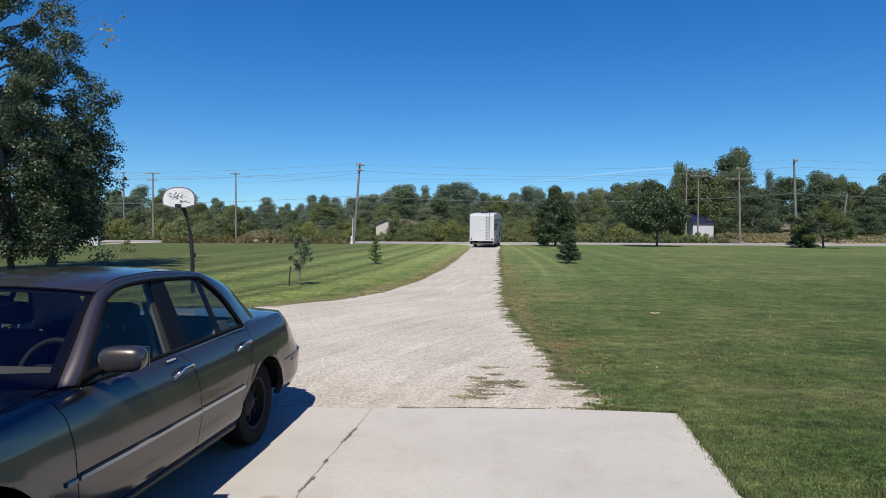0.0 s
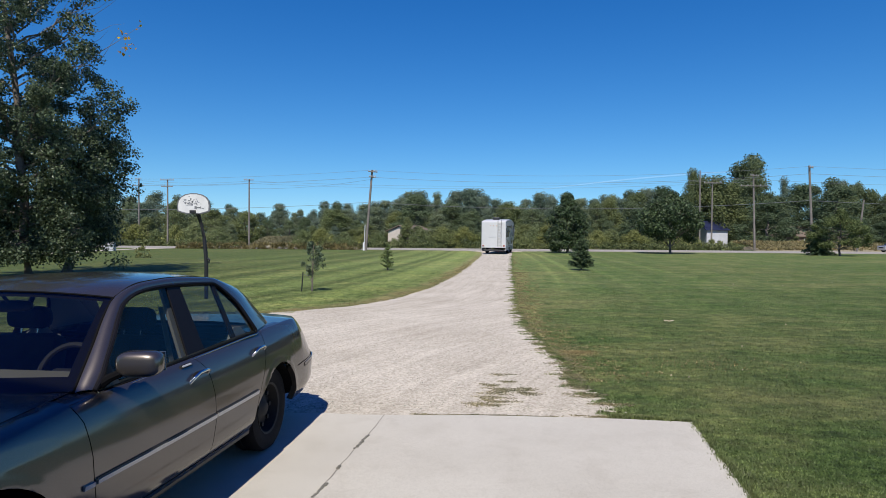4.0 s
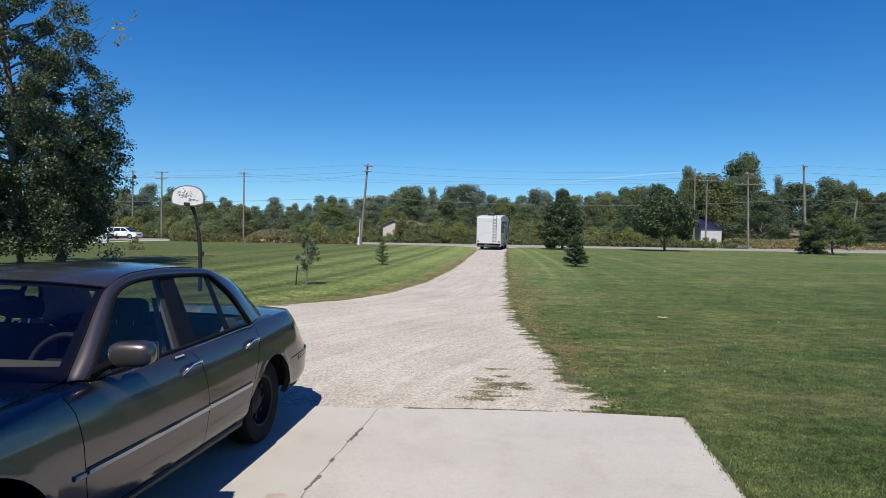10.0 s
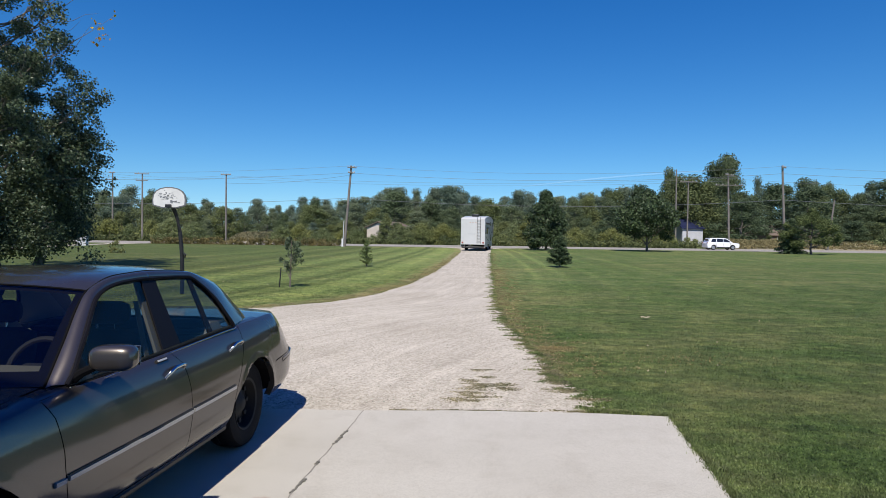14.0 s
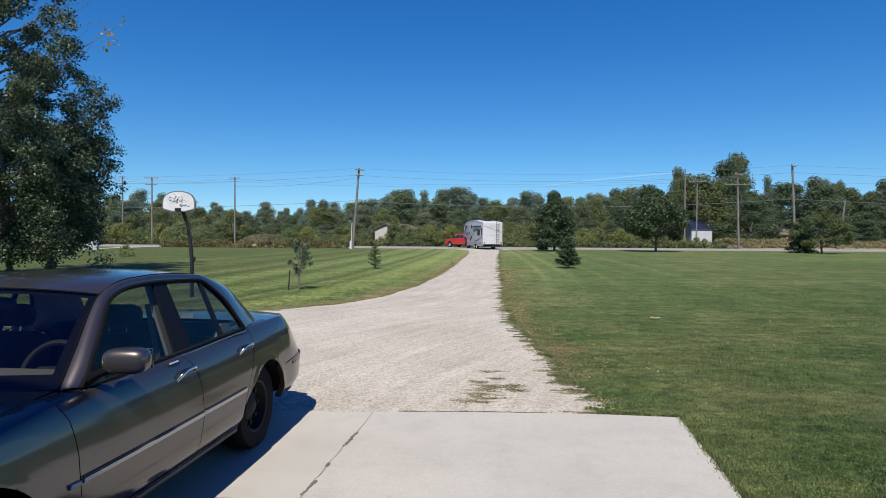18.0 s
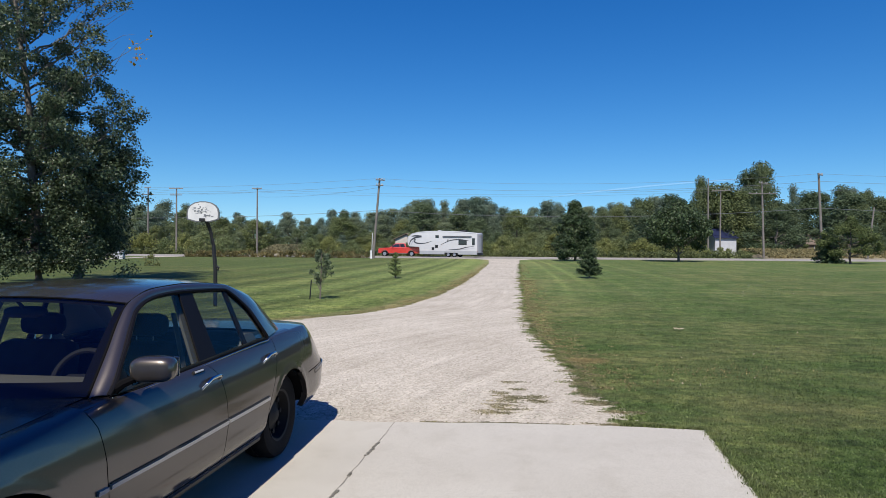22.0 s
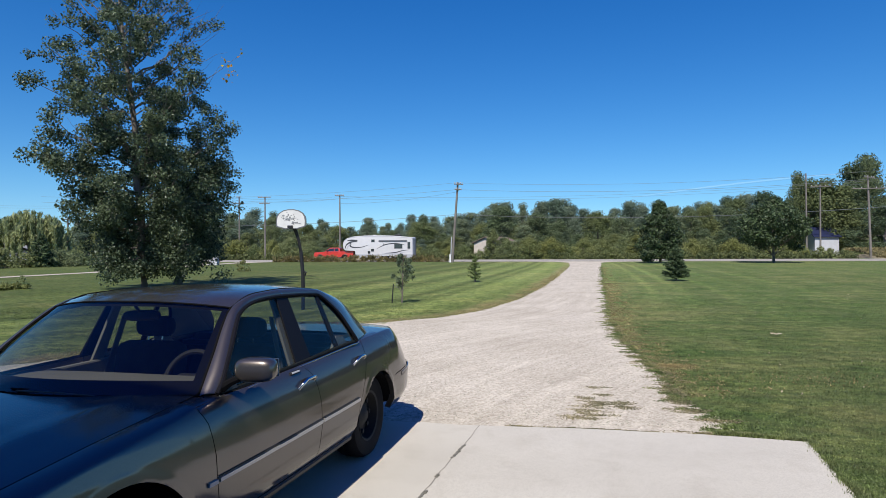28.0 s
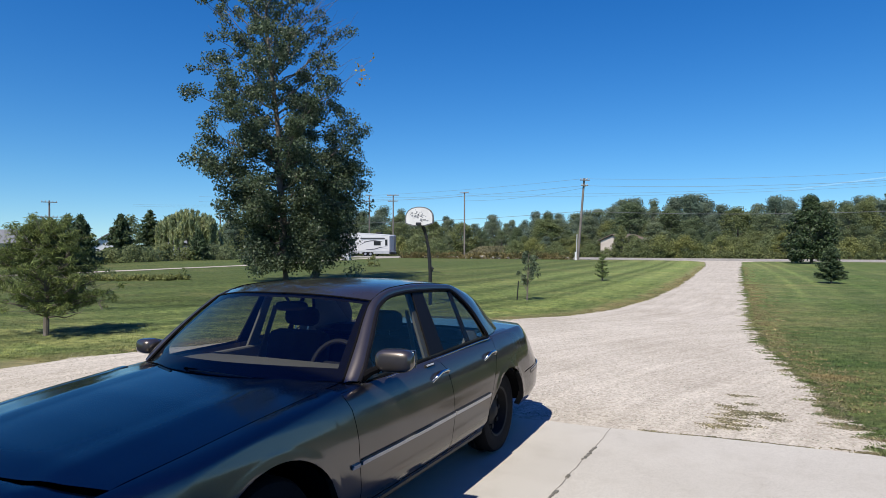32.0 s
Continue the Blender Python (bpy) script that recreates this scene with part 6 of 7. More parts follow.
# ---- left background ----
def neighbourhood():
    r = np.random.default_rng(33)
    ob = broadleaf("willow", "pale yellow-green weeping willow behind the hedge", 101, 6.6, 9.0, 1.2, 60, 200, 0.2, LEAF_WILLOW, 0.8, 0.3)
    at_pose(ob, -60, 64.5)
    cs = []
    for i in range(130):
        a, rad = r.random() * math.tau, 4.3 * r.random() ** 0.5
        top = 6.4 - 0.16 * rad ** 2 * (0.7 + 0.4 * r.random())
        for z in np.arange(max(0.9, top - 3.4 + r.random()), top, 0.35):
            cs.append((math.cos(a) * rad * (1 + 0.02 * (6 - z)), math.sin(a) * rad, z, 0.25))
    part("fronds", leaf_mesh("fronds", r, cs, 9000, 0.4, 0.20, 3.2, 2.5, LEAF_WILLOW), LEAF_WILLOW, ob, "hanging willow fronds")
    for x, y, h, w, s in ((-58, 52.1, 5.2, 5.2, 102), (-65, 63.0, 6.4, 6.2, 103), (-50, 40.5, 4.4, 4.0, 104), (-52, 57.5, 3.4, 3.0, 105), (-49, 37.0, 3.8, 3.6, 106)):
        at_pose(conifer("spruce", "dark green spruce behind the side road", s, h, w, 0.2, 16, 7, 0.2, LEAF_SPRUCE, 11, up=-0.05), x, y)
    y = 30.0
    k = 0
    while y < 82:
        h = 0.9 + 0.8 * r.random() + (0.8 if y > 66 else 0)
        ob = broadleaf("hedge_bush", "tangled green hedge bush beside the side road", 110 + k, h, 4.4, 0.05, 26, 1300, 0.21, LEAF_OLIVE if k % 3 == 0 else LEAF_WOOD, 0.75, 0.05)
        tagged(ob, category="bush", group="hedge beside the side road")
        at_pose(ob, -50.5 - r.random() * 3 - 0.12 * (y - 30) * 0.3, y, r.random() * 360)
        y += 2.3 + r.random() * 0.8
        k += 1
    for i in range(9):
        ob = broadleaf("far_tree", "distant dark tree among houses", 140 + i, 5 + 2.5 * r.random(), 5.5, 0.5, 34, 1500, 0.35, LEAF_WOOD, 1.1, 0.15)
        tagged(ob, group="far trees among houses")
        at_pose(ob, -88 - 14 * r.random(), 40 + i * 7 + 3 * r.random())


neighbourhood()

SIDING_WHITE = plain("white_siding", (0.70, 0.71, 0.72), 0.6, var=0.05)
SIDING_PALE = plain("pale_grey_siding", (0.46, 0.47, 0.50), 0.7, var=0.06)
# the trees' shade on this wall is put into its darker colour
SIDING_SHADED = plain("shaded_brown_wall", (0.20, 0.155, 0.12), 0.8, var=0.08)
SIDING_TAN = plain("tan_wall", (0.54, 0.475, 0.41), 0.8, var=0.08)
SIDING_GREY = plain("grey_siding", (0.36, 0.38, 0.42), 0.7, var=0.06)
ROOF_BROWN = plain("brown_shingle", (0.15, 0.115, 0.09), 0.9, var=0.2, scale=12)
ROOF_BLUE = plain("blue_metal_roof", (0.016, 0.022, 0.065), 0.5, 0.2, var=0.1)
ROOF_GREY = plain("grey_shingle", (0.20, 0.205, 0.21), 0.9, var=0.2, scale=12)
PANE = plain("dark_pane", (0.03, 0.035, 0.04), 0.08, var=0.05)


def house(label, x, y, w, d, eave, ridge, wall_m, roof_m, turn=0.0, along=True, windows=((0.0, 1.0, 0.9, 1.0),)):
    """Walls with gables, a two-sided roof with eaves, and windows set into frames."""
    root = thing("house", label, "house", at=pose(x, y, 0, 0, 0, turn))
    if along:
        prof = [(-d / 2, 0), (d / 2, 0), (d / 2, eave), (0, ridge - 0.12), (-d / 2, eave)]
        v = [(sx * w / 2, p, z) for sx in (-1, 1) for p, z in prof]
    else:
        prof = [(-w / 2, 0), (w / 2, 0), (w / 2, eave), (0, ridge - 0.12), (-w / 2, eave)]
        v = [(p, sy * d / 2, z) for sy in (-1, 1) for p, z in prof]
    part("wall", Geo().put(v, [(0, 1, 2, 3, 4), (9, 8, 7, 6, 5)] + [(i, (i + 1) % 5, 5 + (i + 1) % 5, 5 + i) for i in range(5)]), wall_m, root)
    for s in (-1, 1):
        if along:
            a, b = (d / 2 + 0.35) * s, eave - 0.35 * (ridge - eave) / (d / 2)
            q = [(-w / 2 - 0.3, a, b), (w / 2 + 0.3, a, b), (w / 2 + 0.3, 0, ridge), (-w / 2 - 0.3, 0, ridge)]
        else:
            a, b = (w / 2 + 0.35) * s, eave - 0.35 * (ridge - eave) / (w / 2)
            q = [(a, -d / 2 - 0.3, b), (a, d / 2 + 0.3, b), (0, d / 2 + 0.3, ridge), (0, -d / 2 - 0.3, ridge)]
        part("roof", Geo().put(q + [(p[0], p[1], p[2] + 0.14) for p in q], [(0, 1, 2, 3), (7, 6, 5, 4)] + [(i, (i + 1) % 4, 4 + (i + 1) % 4, 4 + i) for i in range(4)]), roof_m, root)
    for cx, cz, ww, hh in windows:
        f = part("window", Geo().box((cx, -d / 2 - 0.02, cz + hh / 2), (ww + 0.16, 0.06, hh + 0.16), 0.01), SIDING_WHITE, root)
        part("pane", Geo().box((cx, -d / 2 - 0.055, cz + hh / 2), (ww, 0.02, hh), 0.004), PANE, f)
    return root


house("pale tan shed with a brown roof behind bushes", -8.0, 108, 5.0, 6.0, 2.7, 3.6, SIDING_TAN, ROOF_BROWN, -32, False, ())
house("white building with a dark blue metal roof", 49.2, 120.5, 3.9, 6.0, 3.55, 5.1, SIDING_PALE, ROOF_BLUE, 0, True, ())
house("low brown-roofed house among trees", 67.5, 119, 9.0, 7.0, 2.4, 4.2, SIDING_SHADED, ROOF_BROWN, 0, True, ((-2.6, 0.9, 1.0, 1.1), (0.5, 0.9, 1.0, 1.1)))
house("white house end with a gable", -75.5, 65.8, 4.4, 7.0, 1.9, 3.3, SIDING_WHITE, ROOF_GREY, 49, False, ())
house("grey house with a grey shingled roof", -77.7, 80.8, 8.0, 7.0, 2.0, 3.7, SIDING_GREY, ROOF_GREY, 42, True, ((-2.2, 0.8, 0.9, 0.9),))
house("blue-grey house with a dark roof", -78.0, 50.0, 7.0, 7.0, 2.0, 3.5, SIDING_GREY, ROOF_GREY, 58, True, ())


def mailbox():
    root = thing("utility_box", "grey utility box standing by the side road", "utility box", at=pose(-36.5, 64.6, 0))
    part("cabinet", Geo().box((0, 0, 0.45), (1.0, 0.5, 0.9), 0.03), METAL_GREY, root)
    part("lid", Geo().box((0, 0, 0.93), (1.08, 0.58, 0.06), 0.02), METAL_GREY, root)
    post = thing("marker_post", "short dark post by the side road", "post", at=pose(-37.4, 63.8, 0))
    part("post", Geo().tube([(0, 0, -0.05), (0, 0, 0.7)], 0.06, 8), POLE_WOOD, post)


mailbox()


# ---- wires ----
def wire(a, b, sag, r=0.014, label="thin sagging overhead wire"):
    pts = []
    for i in range(17):
        t = i / 16
        p = Vector(a).lerp(Vector(b), t)
        p.z -= sag * 4 * t * (1 - t)
        pts.append(p)
    ob = part("power_line", Geo().tube(pts, r, 5), WIRE, smooth=True)
    tagged(ob, label, "power line", "overhead wires")


PA, PR = (-10.6, 76.6), (40.9, 72.6)
for z, r in ((9.95, 0.012), (9.1, 0.016), (6.0, 0.022)):
    wire((*PA, z), (*PR, z + 0.3), 0.9, r)
    wire((*PR, z + 0.3), (98, 67.0, z + 0.2), 0.8, r)
    wire((-75, 83, z), (*PA, z), 1.0, r)
for z in (10.6, 10.2):
    wire((-33.6, 100, z), (46.6, 98, z + 0.6), 1.0)
    wire((-51.7, 100, z), (-33.6, 100, z), 0.4)
    wire((-110, 102, z), (-51.7, 100, z), 0.7)
wire((-10.6, 76.6, 8.8), (-33.6, 100, 9.4), 0.4)
wire((46.6, 98, 11.2), (98, 97, 11.0), 0.8)


# ---- grass, weeds and litter ----
def blades(name, rng, px, py, h, w, material, z=0.0):
    """Single grass blades, one bent triangle each."""
    n = len(px)
    a = rng.random(n) * math.tau
    lean = h * (0.25 + 0.6 * rng.random(n))
    hh = h * (0.5 + 0.7 * rng.random(n))
    b = a + math.pi / 2 + rng.normal(size=n) * 0.4
    base = np.stack([px, py, np.full(n, z)], 1)
    side = np.stack([np.cos(b) * w, np.sin(b) * w, np.zeros(n)], 1)
    tip = base + np.stack([np.cos(a) * lean, np.sin(a) * lean, hh], 1)
    v = np.stack([base - side, base + side, tip], 1).reshape(-1, 3)
    me = bpy.data.meshes.new(name)
    me.vertices.add(len(v))
    me.vertices.foreach_set("co", v.astype(np.float32).ravel())
    me.loops.add(3 * n)
    me.loops.foreach_set("vertex_index", np.arange(3 * n, dtype=np.int32))
    me.polygons.add(n)
    me.polygons.foreach_set("loop_start", np.arange(0, 3 * n, 3, dtype=np.int32))
    me.update(calc_edges=True)
    me.materials.append(material)
    return me


def edge_x(line, y):
    pts = sorted((b, a) for a, b in line)
    return np.interp(y, [p[0] for p in pts], [p[1] for p in pts])


def lawn_grass():
    rng = np.random.default_rng(55)
    slab_edge = [(1.95, -4), (1.97, 3.2), (2.0, 4.05), (2.10, 4.72), (2.14, 5.04), (2.21, 5.48), (2.27, 5.80), (1.55, 5.98), (1.5, 6.15)]
    n = 300000
    y = 3.0 + 19.0 * rng.random(n) ** 1.9
    x0 = np.where(y < 6.15, edge_x(slab_edge, y), edge_x(RIGHT[2:-1], y)) - 0.03
    x = x0 + rng.normal(size=n) * 0.028 + 0.02 + (1.2 + y * 0.75) * rng.random(n) ** 1.15
    tagged(part("lawn_grass", blades("lawn_grass", rng, x, y, 0.013, 0.0055, BLADE), BLADE), "short green grass blades beside the drive", "grass", kind="stuff")
    n = 80000
    y = 8.5 + 34 * rng.random(n) ** 1.25 + rng.normal(size=n) * 1.3
    x = edge_x(RIGHT[2:-1], y) + (4 + 0.7 * y) * rng.random(n)
    tagged(part("lawn_grass", blades("lawn_grass", rng, x, y, 0.020, 0.009, BLADE), BLADE), "short green grass over the open lawn", "grass", kind="stuff")
    n = 60000
    y = 6.5 + 15 * rng.random(n) ** 1.7
    x = edge_x(LEFT, y) - 15 * rng.random(n) ** 1.9
    y2 = 14.0 + 18 * rng.random(n) ** 1.9
    x2 = edge_x(LEFT[8:], y2) - 14 * rng.random(n) ** 1.9
    tagged(part("lawn_grass", blades("lawn_grass", rng, np.r_[x, x2], np.r_[y, y2], 0.020, 0.009, BLADE), BLADE), "short green grass along the gravel", "grass", kind="stuff")


def edge_weeds():
    """Straggling tufts that creep over the gravel and the slab's lip."""
    rng = np.random.default_rng(56)
    xs, ys = [], []
    for cx, cy, rx, ry, n in ((0.46, 7.1, 0.08, 0.13, 260), (0.42, 6.75, 0.10, 0.14, 300), (0.45, 6.43, 0.10, 0.06, 160), (0.60, 7.05, 0.10, 0.07, 160), (0.80, 7.1, 0.08, 0.07, 170),
                              (0.84, 6.93, 0.03, 0.05, 110), (0.60, 7.88, 0.05, 0.02, 70), (0.67, 7.46, 0.03, 0.02, 66), (0.28, 6.6, 0.08, 0.1, 66), (0.55, 6.02, 0.26, 0.016, 900), (1.67, 6.03, 0.16, 0.05, 900),
                              (1.47, 7.35, 0.06, 0.12, 420), (1.50, 7.8, 0.05, 0.1, 380), (1.50, 6.86, 0.09, 0.06, 420), (1.66, 6.52, 0.08, 0.03, 300),
                              (1.55, 8.6, 0.10, 0.4, 500), (1.46, 10.5, 0.10, 1.0, 700), (1.45, 13, 0.12, 1.6, 800), (-0.05, 6.03, 0.3, 0.014, 200)):
        for _ in range(max(4, n // 22)):
            x, y = cx + rng.normal() * rx, cy + rng.normal() * ry
            k = 44
            xs += list(x + rng.normal(size=k) * 0.050)
            ys += list(y + rng.normal(size=k) * (0.026 if cy > 6.3 else 0.012))
    tagged(part("gravel_weeds", blades("gravel_weeds", rng, np.array(xs), np.array(ys), 0.009, 0.012, EDGE_WEED, 0.012), EDGE_WEED), "straggling dull green weeds in the gravel", "weeds", kind="stuff")
    xs, ys = [], []
    for line in (LEFT[4:15], RIGHT[3:11]):
        for (x0, y0), (x1, y1) in zip(line, line[1:]):
            length = math.hypot(x1 - x0, y1 - y0)
            for _ in range(int(length * ((36 if x0 < 1.0 and y0 > 12 else 40 if line[0][0] > 3 else 22) if max(y0, y1) < 40 else 9))):
                t = rng.random()
                x, y = x0 + (x1 - x0) * t + (abs(rng.normal()) * 0.38 - 0.06 if line[0][0] > 3 else 0.06 - abs(rng.normal()) * 0.32), y0 + (y1 - y0) * t + rng.normal() * 0.05
                xs += list(x + rng.normal(size=20) * 0.05)
                ys += list(y + rng.normal(size=20) * 0.05)
    for cx, cy, rx, ry, k in ((1.95, 9.47, 0.18, 0.14, 26), (1.72, 9.2, 0.08, 0.06, 8)):
        for _ in range(k):
            xs += list(cx + rng.normal() * rx + rng.normal(size=16) * 0.04)
            ys += list(cy + rng.normal() * ry + rng.normal(size=16) * 0.04)
    tagged(part("edge_grass", blades("edge_grass", rng, np.array(xs), np.array(ys), 0.016, 0.012, EDGE_STRAW, 0.004), EDGE_STRAW), "straw-coloured grass fringe along the gravel", "grass", kind="stuff")


def turf_tongues():
    """Low dark turf that straggles over the drive's right edge."""
    rng = np.random.default_rng(60)
    xs, ys = [], []
    line = RIGHT[3:14]
    for (x0, y0), (x1, y1) in zip(line, line[1:]):
        length = math.hypot(x1 - x0, y1 - y0)
        for _ in range(int(length * (3.2 if y0 > 20 else 5.5)) + 1):
            t, reach, k = rng.random(), 0.06 + 0.16 * rng.random() ** 1.5, 150
            x, y = x0 + (x1 - x0) * t, y0 + (y1 - y0) * t
            u = rng.random(k)
            xs += list(x + 0.08 - reach * u * 1.6 + rng.normal(size=k) * 0.03)
            ys += list(y + rng.normal(size=k) * (0.05 + 0.06 * rng.random()) * (1.1 - 0.8 * u))
    tagged(part("turf_tongues", blades("turf_tongues", rng, np.array(xs), np.array(ys), 0.016, 0.010, BLADE, 0.010), BLADE), "ragged green turf creeping over the gravel", "grass", kind="stuff")


def slab_fringe():
    """Grass creeping over the slab's broken edge, and a scorched patch by the gravel."""
    rng = np.random.default_rng(59)
    line = [(1.97, 3.2), (2.0, 4.05), (2.04, 4.35), (2.10, 4.72), (2.14, 5.04), (2.21, 5.48), (2.27, 5.84), (1.9, 5.93), (1.55, 6.0)]
    xs, ys = [], []
    for (x0, y0), (x1, y1) in zip(line, line[1:]):
        out = (0.03, 0.0) if x1 > x0 else (0.0, 0.03)
        for _ in range(int(math.hypot(x1 - x0, y1 - y0) * 170)):
            t, k = rng.random(), 18
            reach = 0.014 + 0.020 * rng.random() ** 2
            xs += list(x0 + (x1 - x0) * t + rng.normal() * 0.018 + out[0] + rng.normal(size=k) * reach)
            ys += list(y0 + (y1 - y0) * t + rng.normal() * 0.015 + out[1] + rng.normal(size=k) * reach)
    tagged(part("edge_tufts", blades("edge_tufts", rng, np.array(xs), np.array(ys), 0.034, 0.005, BLADE, 0.02), BLADE), "green grass tufts creeping over the slab edge", "grass", kind="stuff")
    n = 1500
    x = np.r_[1.86 + rng.normal(size=n) * 0.16, 3.3 + rng.normal(size=n // 3) * 0.8]
    y = np.r_[9.45 + rng.normal(size=n) * 0.10, 8.7 + rng.normal(size=n // 3) * 0.3]
    tagged(part("dry_patch", blades("dry_patch", rng, x, y, 0.022, 0.006, SCORCHED, 0.004), SCORCHED), "scorched brown patch in the grass", "grass", kind="stuff")


def litter():
    rng = np.random.default_rng(57)
    scrap = thing("paper_scrap", "crumpled pale scrap lying on the lawn", "litter", at=pose(4.47, 12.94, 0.02, 0, 0, 20))
    v = [(rng.normal() * 0.012 + (i - 2) * 0.05, rng.normal() * 0.012 + (j - 1) * 0.05, 0.02 + 0.035 * rng.random()) for j in range(3) for i in range(5)]
    part("sheet", Geo().put(v, [(j * 5 + i, j * 5 + i + 1, j * 5 + i + 6, j * 5 + i + 5) for j in range(2) for i in range(4)]), PALE_LEAF, scrap)
    cs = [(1.8 + 14 * rng.random() ** 1.2, 6 + 20 * rng.random(), 0.05, 0.01) for _ in range(130)] + [(-5 - 4 * rng.random(), 15 + 6 * rng.random(), 0.05, 0.01) for _ in range(50)]
    tagged(part("fallen_leaves", leaf_mesh("fallen_leaves", rng, cs, 110, 0.2, 0.030, material=PALE_LEAF), PALE_LEAF), "scattered pale dry leaves on the lawn", "leaves", kind="stuff")
    n = 9000
    y = 6.2 + 9 * rng.random(n) ** 1.4
    x = edge_x(RIGHT[5:-2], y) - 0.05 - 5.5 * rng.random(n)
    y2 = 4.0 + 3.2 * rng.random(2500)
    x2 = -9.0 + 3.6 * rng.random(2500)
    px, py = np.r_[x, x2], np.r_[y, y2]
    g, s = Geo(), 0.004 + 0.007 * rng.random(len(px)) ** 2
    vv, ff = [], []
    for i in range(len(px)):
        a, k = rng.random() * math.tau, len(vv)
        c, d = math.cos(a) * s[i], math.sin(a) * s[i]
        vv += [(px[i] + c, py[i] + d, 0.011), (px[i] - d, py[i] + c * 1.2, 0.011), (px[i] - c, py[i] - d, 0.011), (px[i] + d, py[i] - c * 0.9, 0.011), (px[i] + 0.3 * c, py[i] + 0.2 * d, 0.012 + s[i] * 0.9)]
        ff += [(k, k + 1, k + 4), (k + 1, k + 2, k + 4), (k + 2, k + 3, k + 4), (k + 3, k, k + 4)]
    me = bpy.data.meshes.new("loose_stones")
    me.from_pydata(vv, [], ff)
    tagged(part("loose_stones", me, STONE), "loose pale limestone chips on the drive", "stones", kind="stuff")


SCORCHED = foliage("scorched_grass", (0.17, 0.138, 0.072), (0.34, 0.285, 0.17), 0.7, 0.2, 2.0)
EDGE_WEED = foliage("gravel_weed", (0.145, 0.138, 0.088), (0.265, 0.245, 0.165), 0.6, 0.2, 2.0)
EDGE_STRAW = foliage("edge_straw", (0.150, 0.135, 0.060), (0.36, 0.30, 0.165), 0.6, 0.2, 0.8)
PALE_LEAF = plain("pale_leaf", (0.50, 0.42, 0.28), 0.7, var=0.2)
STONE = foliage("limestone_chip", (0.26, 0.235, 0.20), (0.50, 0.465, 0.41), 0.9, 0.0, 2.0, 0.6)
lawn_grass(), edge_weeds(), turf_tongues(), slab_fringe(), litter()


# ---- small marks and far things ----
utility_pole("far utility pole with two crossarms behind the pine", (-85.0, 64.0, 0), (-85.0, 64.0, 8.2), [(0.25, 1.0, 50), (2.4, 1.1, 50)], 0.16)
utility_pole("short utility pole beside the willow", (-60.0, 70.6, 0), (-60.0, 70.6, 6.0), [(0.3, 0.5, 40)], 0.14)


def stain():
    rng = np.random.default_rng(77)

    def patch(cx, cy, rx, ry, turn, n=25):
        ring = []
        for a in np.linspace(0, math.tau, n)[:-1]:
            k = 0.8 + 0.4 * rng.random()
            x, y = math.cos(a) * rx * k, math.sin(a) * ry * k
            ring.append((cx + x * math.cos(turn) - y * math.sin(turn), cy + x * math.sin(turn) + y * math.cos(turn)))
        return ring

    tagged(part("rust_stain", Geo().slab(patch(-1.08, 3.93, 0.075, 0.045, 0), 0.028, 0.0315), RUST), "small faint reddish-brown stain on the concrete", "stain")
    line = rough_edge(CRACK, 0.05, 0.008, 5)[:-3]
    fill = []
    for x, y in line:
        w = 0.0022 + 0.0034 * rng.random()
        fill += [(x - 0.0025 - w, y, 0.0372), (x - 0.0025 + w, y, 0.0372)]
    tagged(part("crack_fill", Geo().put(fill, [(2 * i, 2 * i + 1, 2 * i + 3, 2 * i + 2) for i in range(len(line) - 1)]), DIRT), "grey dirt filling the concrete's long crack", "crack", kind="stuff")
    for x, y, long in ((-0.745, 5.24, 0.07), (-0.775, 5.06, 0.08), (-0.896, 4.14, 0.11), (-0.845, 4.55, 0.03)):
        bits = Geo()
        for k in range(9):
            u = (k / 8 - 0.5) * 2
            bits.slab(patch(x + 0.13 * long * u * 1.4 + rng.normal() * 0.006, y + long * u * 0.9, long * 0.14, 0.006 + 0.006 * rng.random(), 1.38 + rng.normal() * 0.5, 12), 0.024, 0.0385 + 0.0008 * k)
        tagged(part("crack_moss", bits, MOSS), "dark moss growing in the concrete's crack", "moss")


DIRT = plain("crack_dirt", (0.235, 0.218, 0.19), 0.95, var=0.3, scale=40)
MOSS = plain("crack_moss", (0.15, 0.142, 0.12), 0.95, var=0.4, scale=40, bump=0.004)
RUST = plain("rust_stain", (0.43, 0.36, 0.295), 0.9, var=0.15, scale=30)
stain()


def contrail():
    """A thin broken vapour trail far away, high over the horizon."""
    rng = np.random.default_rng(78)
    g = Geo()
    a, b = Vector((420, 3020, 236)), Vector((1420, 3030, 330))
    n = 40
    v = []
    for i in range(n + 1):
        t = i / n
        p = a.lerp(b, t) + Vector((0, 0, 10 * math.sin(t * 3.0)))
        w = (2.0 + 4.5 * math.sin(t * math.pi) * (0.7 + 0.5 * rng.random()))
        v += [p + Vector((0, 0, w)), p + Vector((0, -w * 0.6, 0)), p - Vector((0, 0, w * 0.8))]
    f = [(i * 3 + k, (i + 1) * 3 + k, (i + 1) * 3 + k + 1, i * 3 + k + 1) for i in range(n) for k in range(2)]
    tagged(part("contrail", g.put(v, f), VAPOUR, smooth=True), "thin white vapour trail low in the blue sky", "vapour trail", kind="structure")


def vapour_material():
    m, nt, b = nodes_of("vapour")
    b.inputs["Base Color"].default_value = (0.9, 0.9, 0.9, 1)
    b.inputs["Roughness"].default_value = 1.0
    b.inputs["Alpha"].default_value = 0.085
    return m


VAPOUR = vapour_material()
contrail()


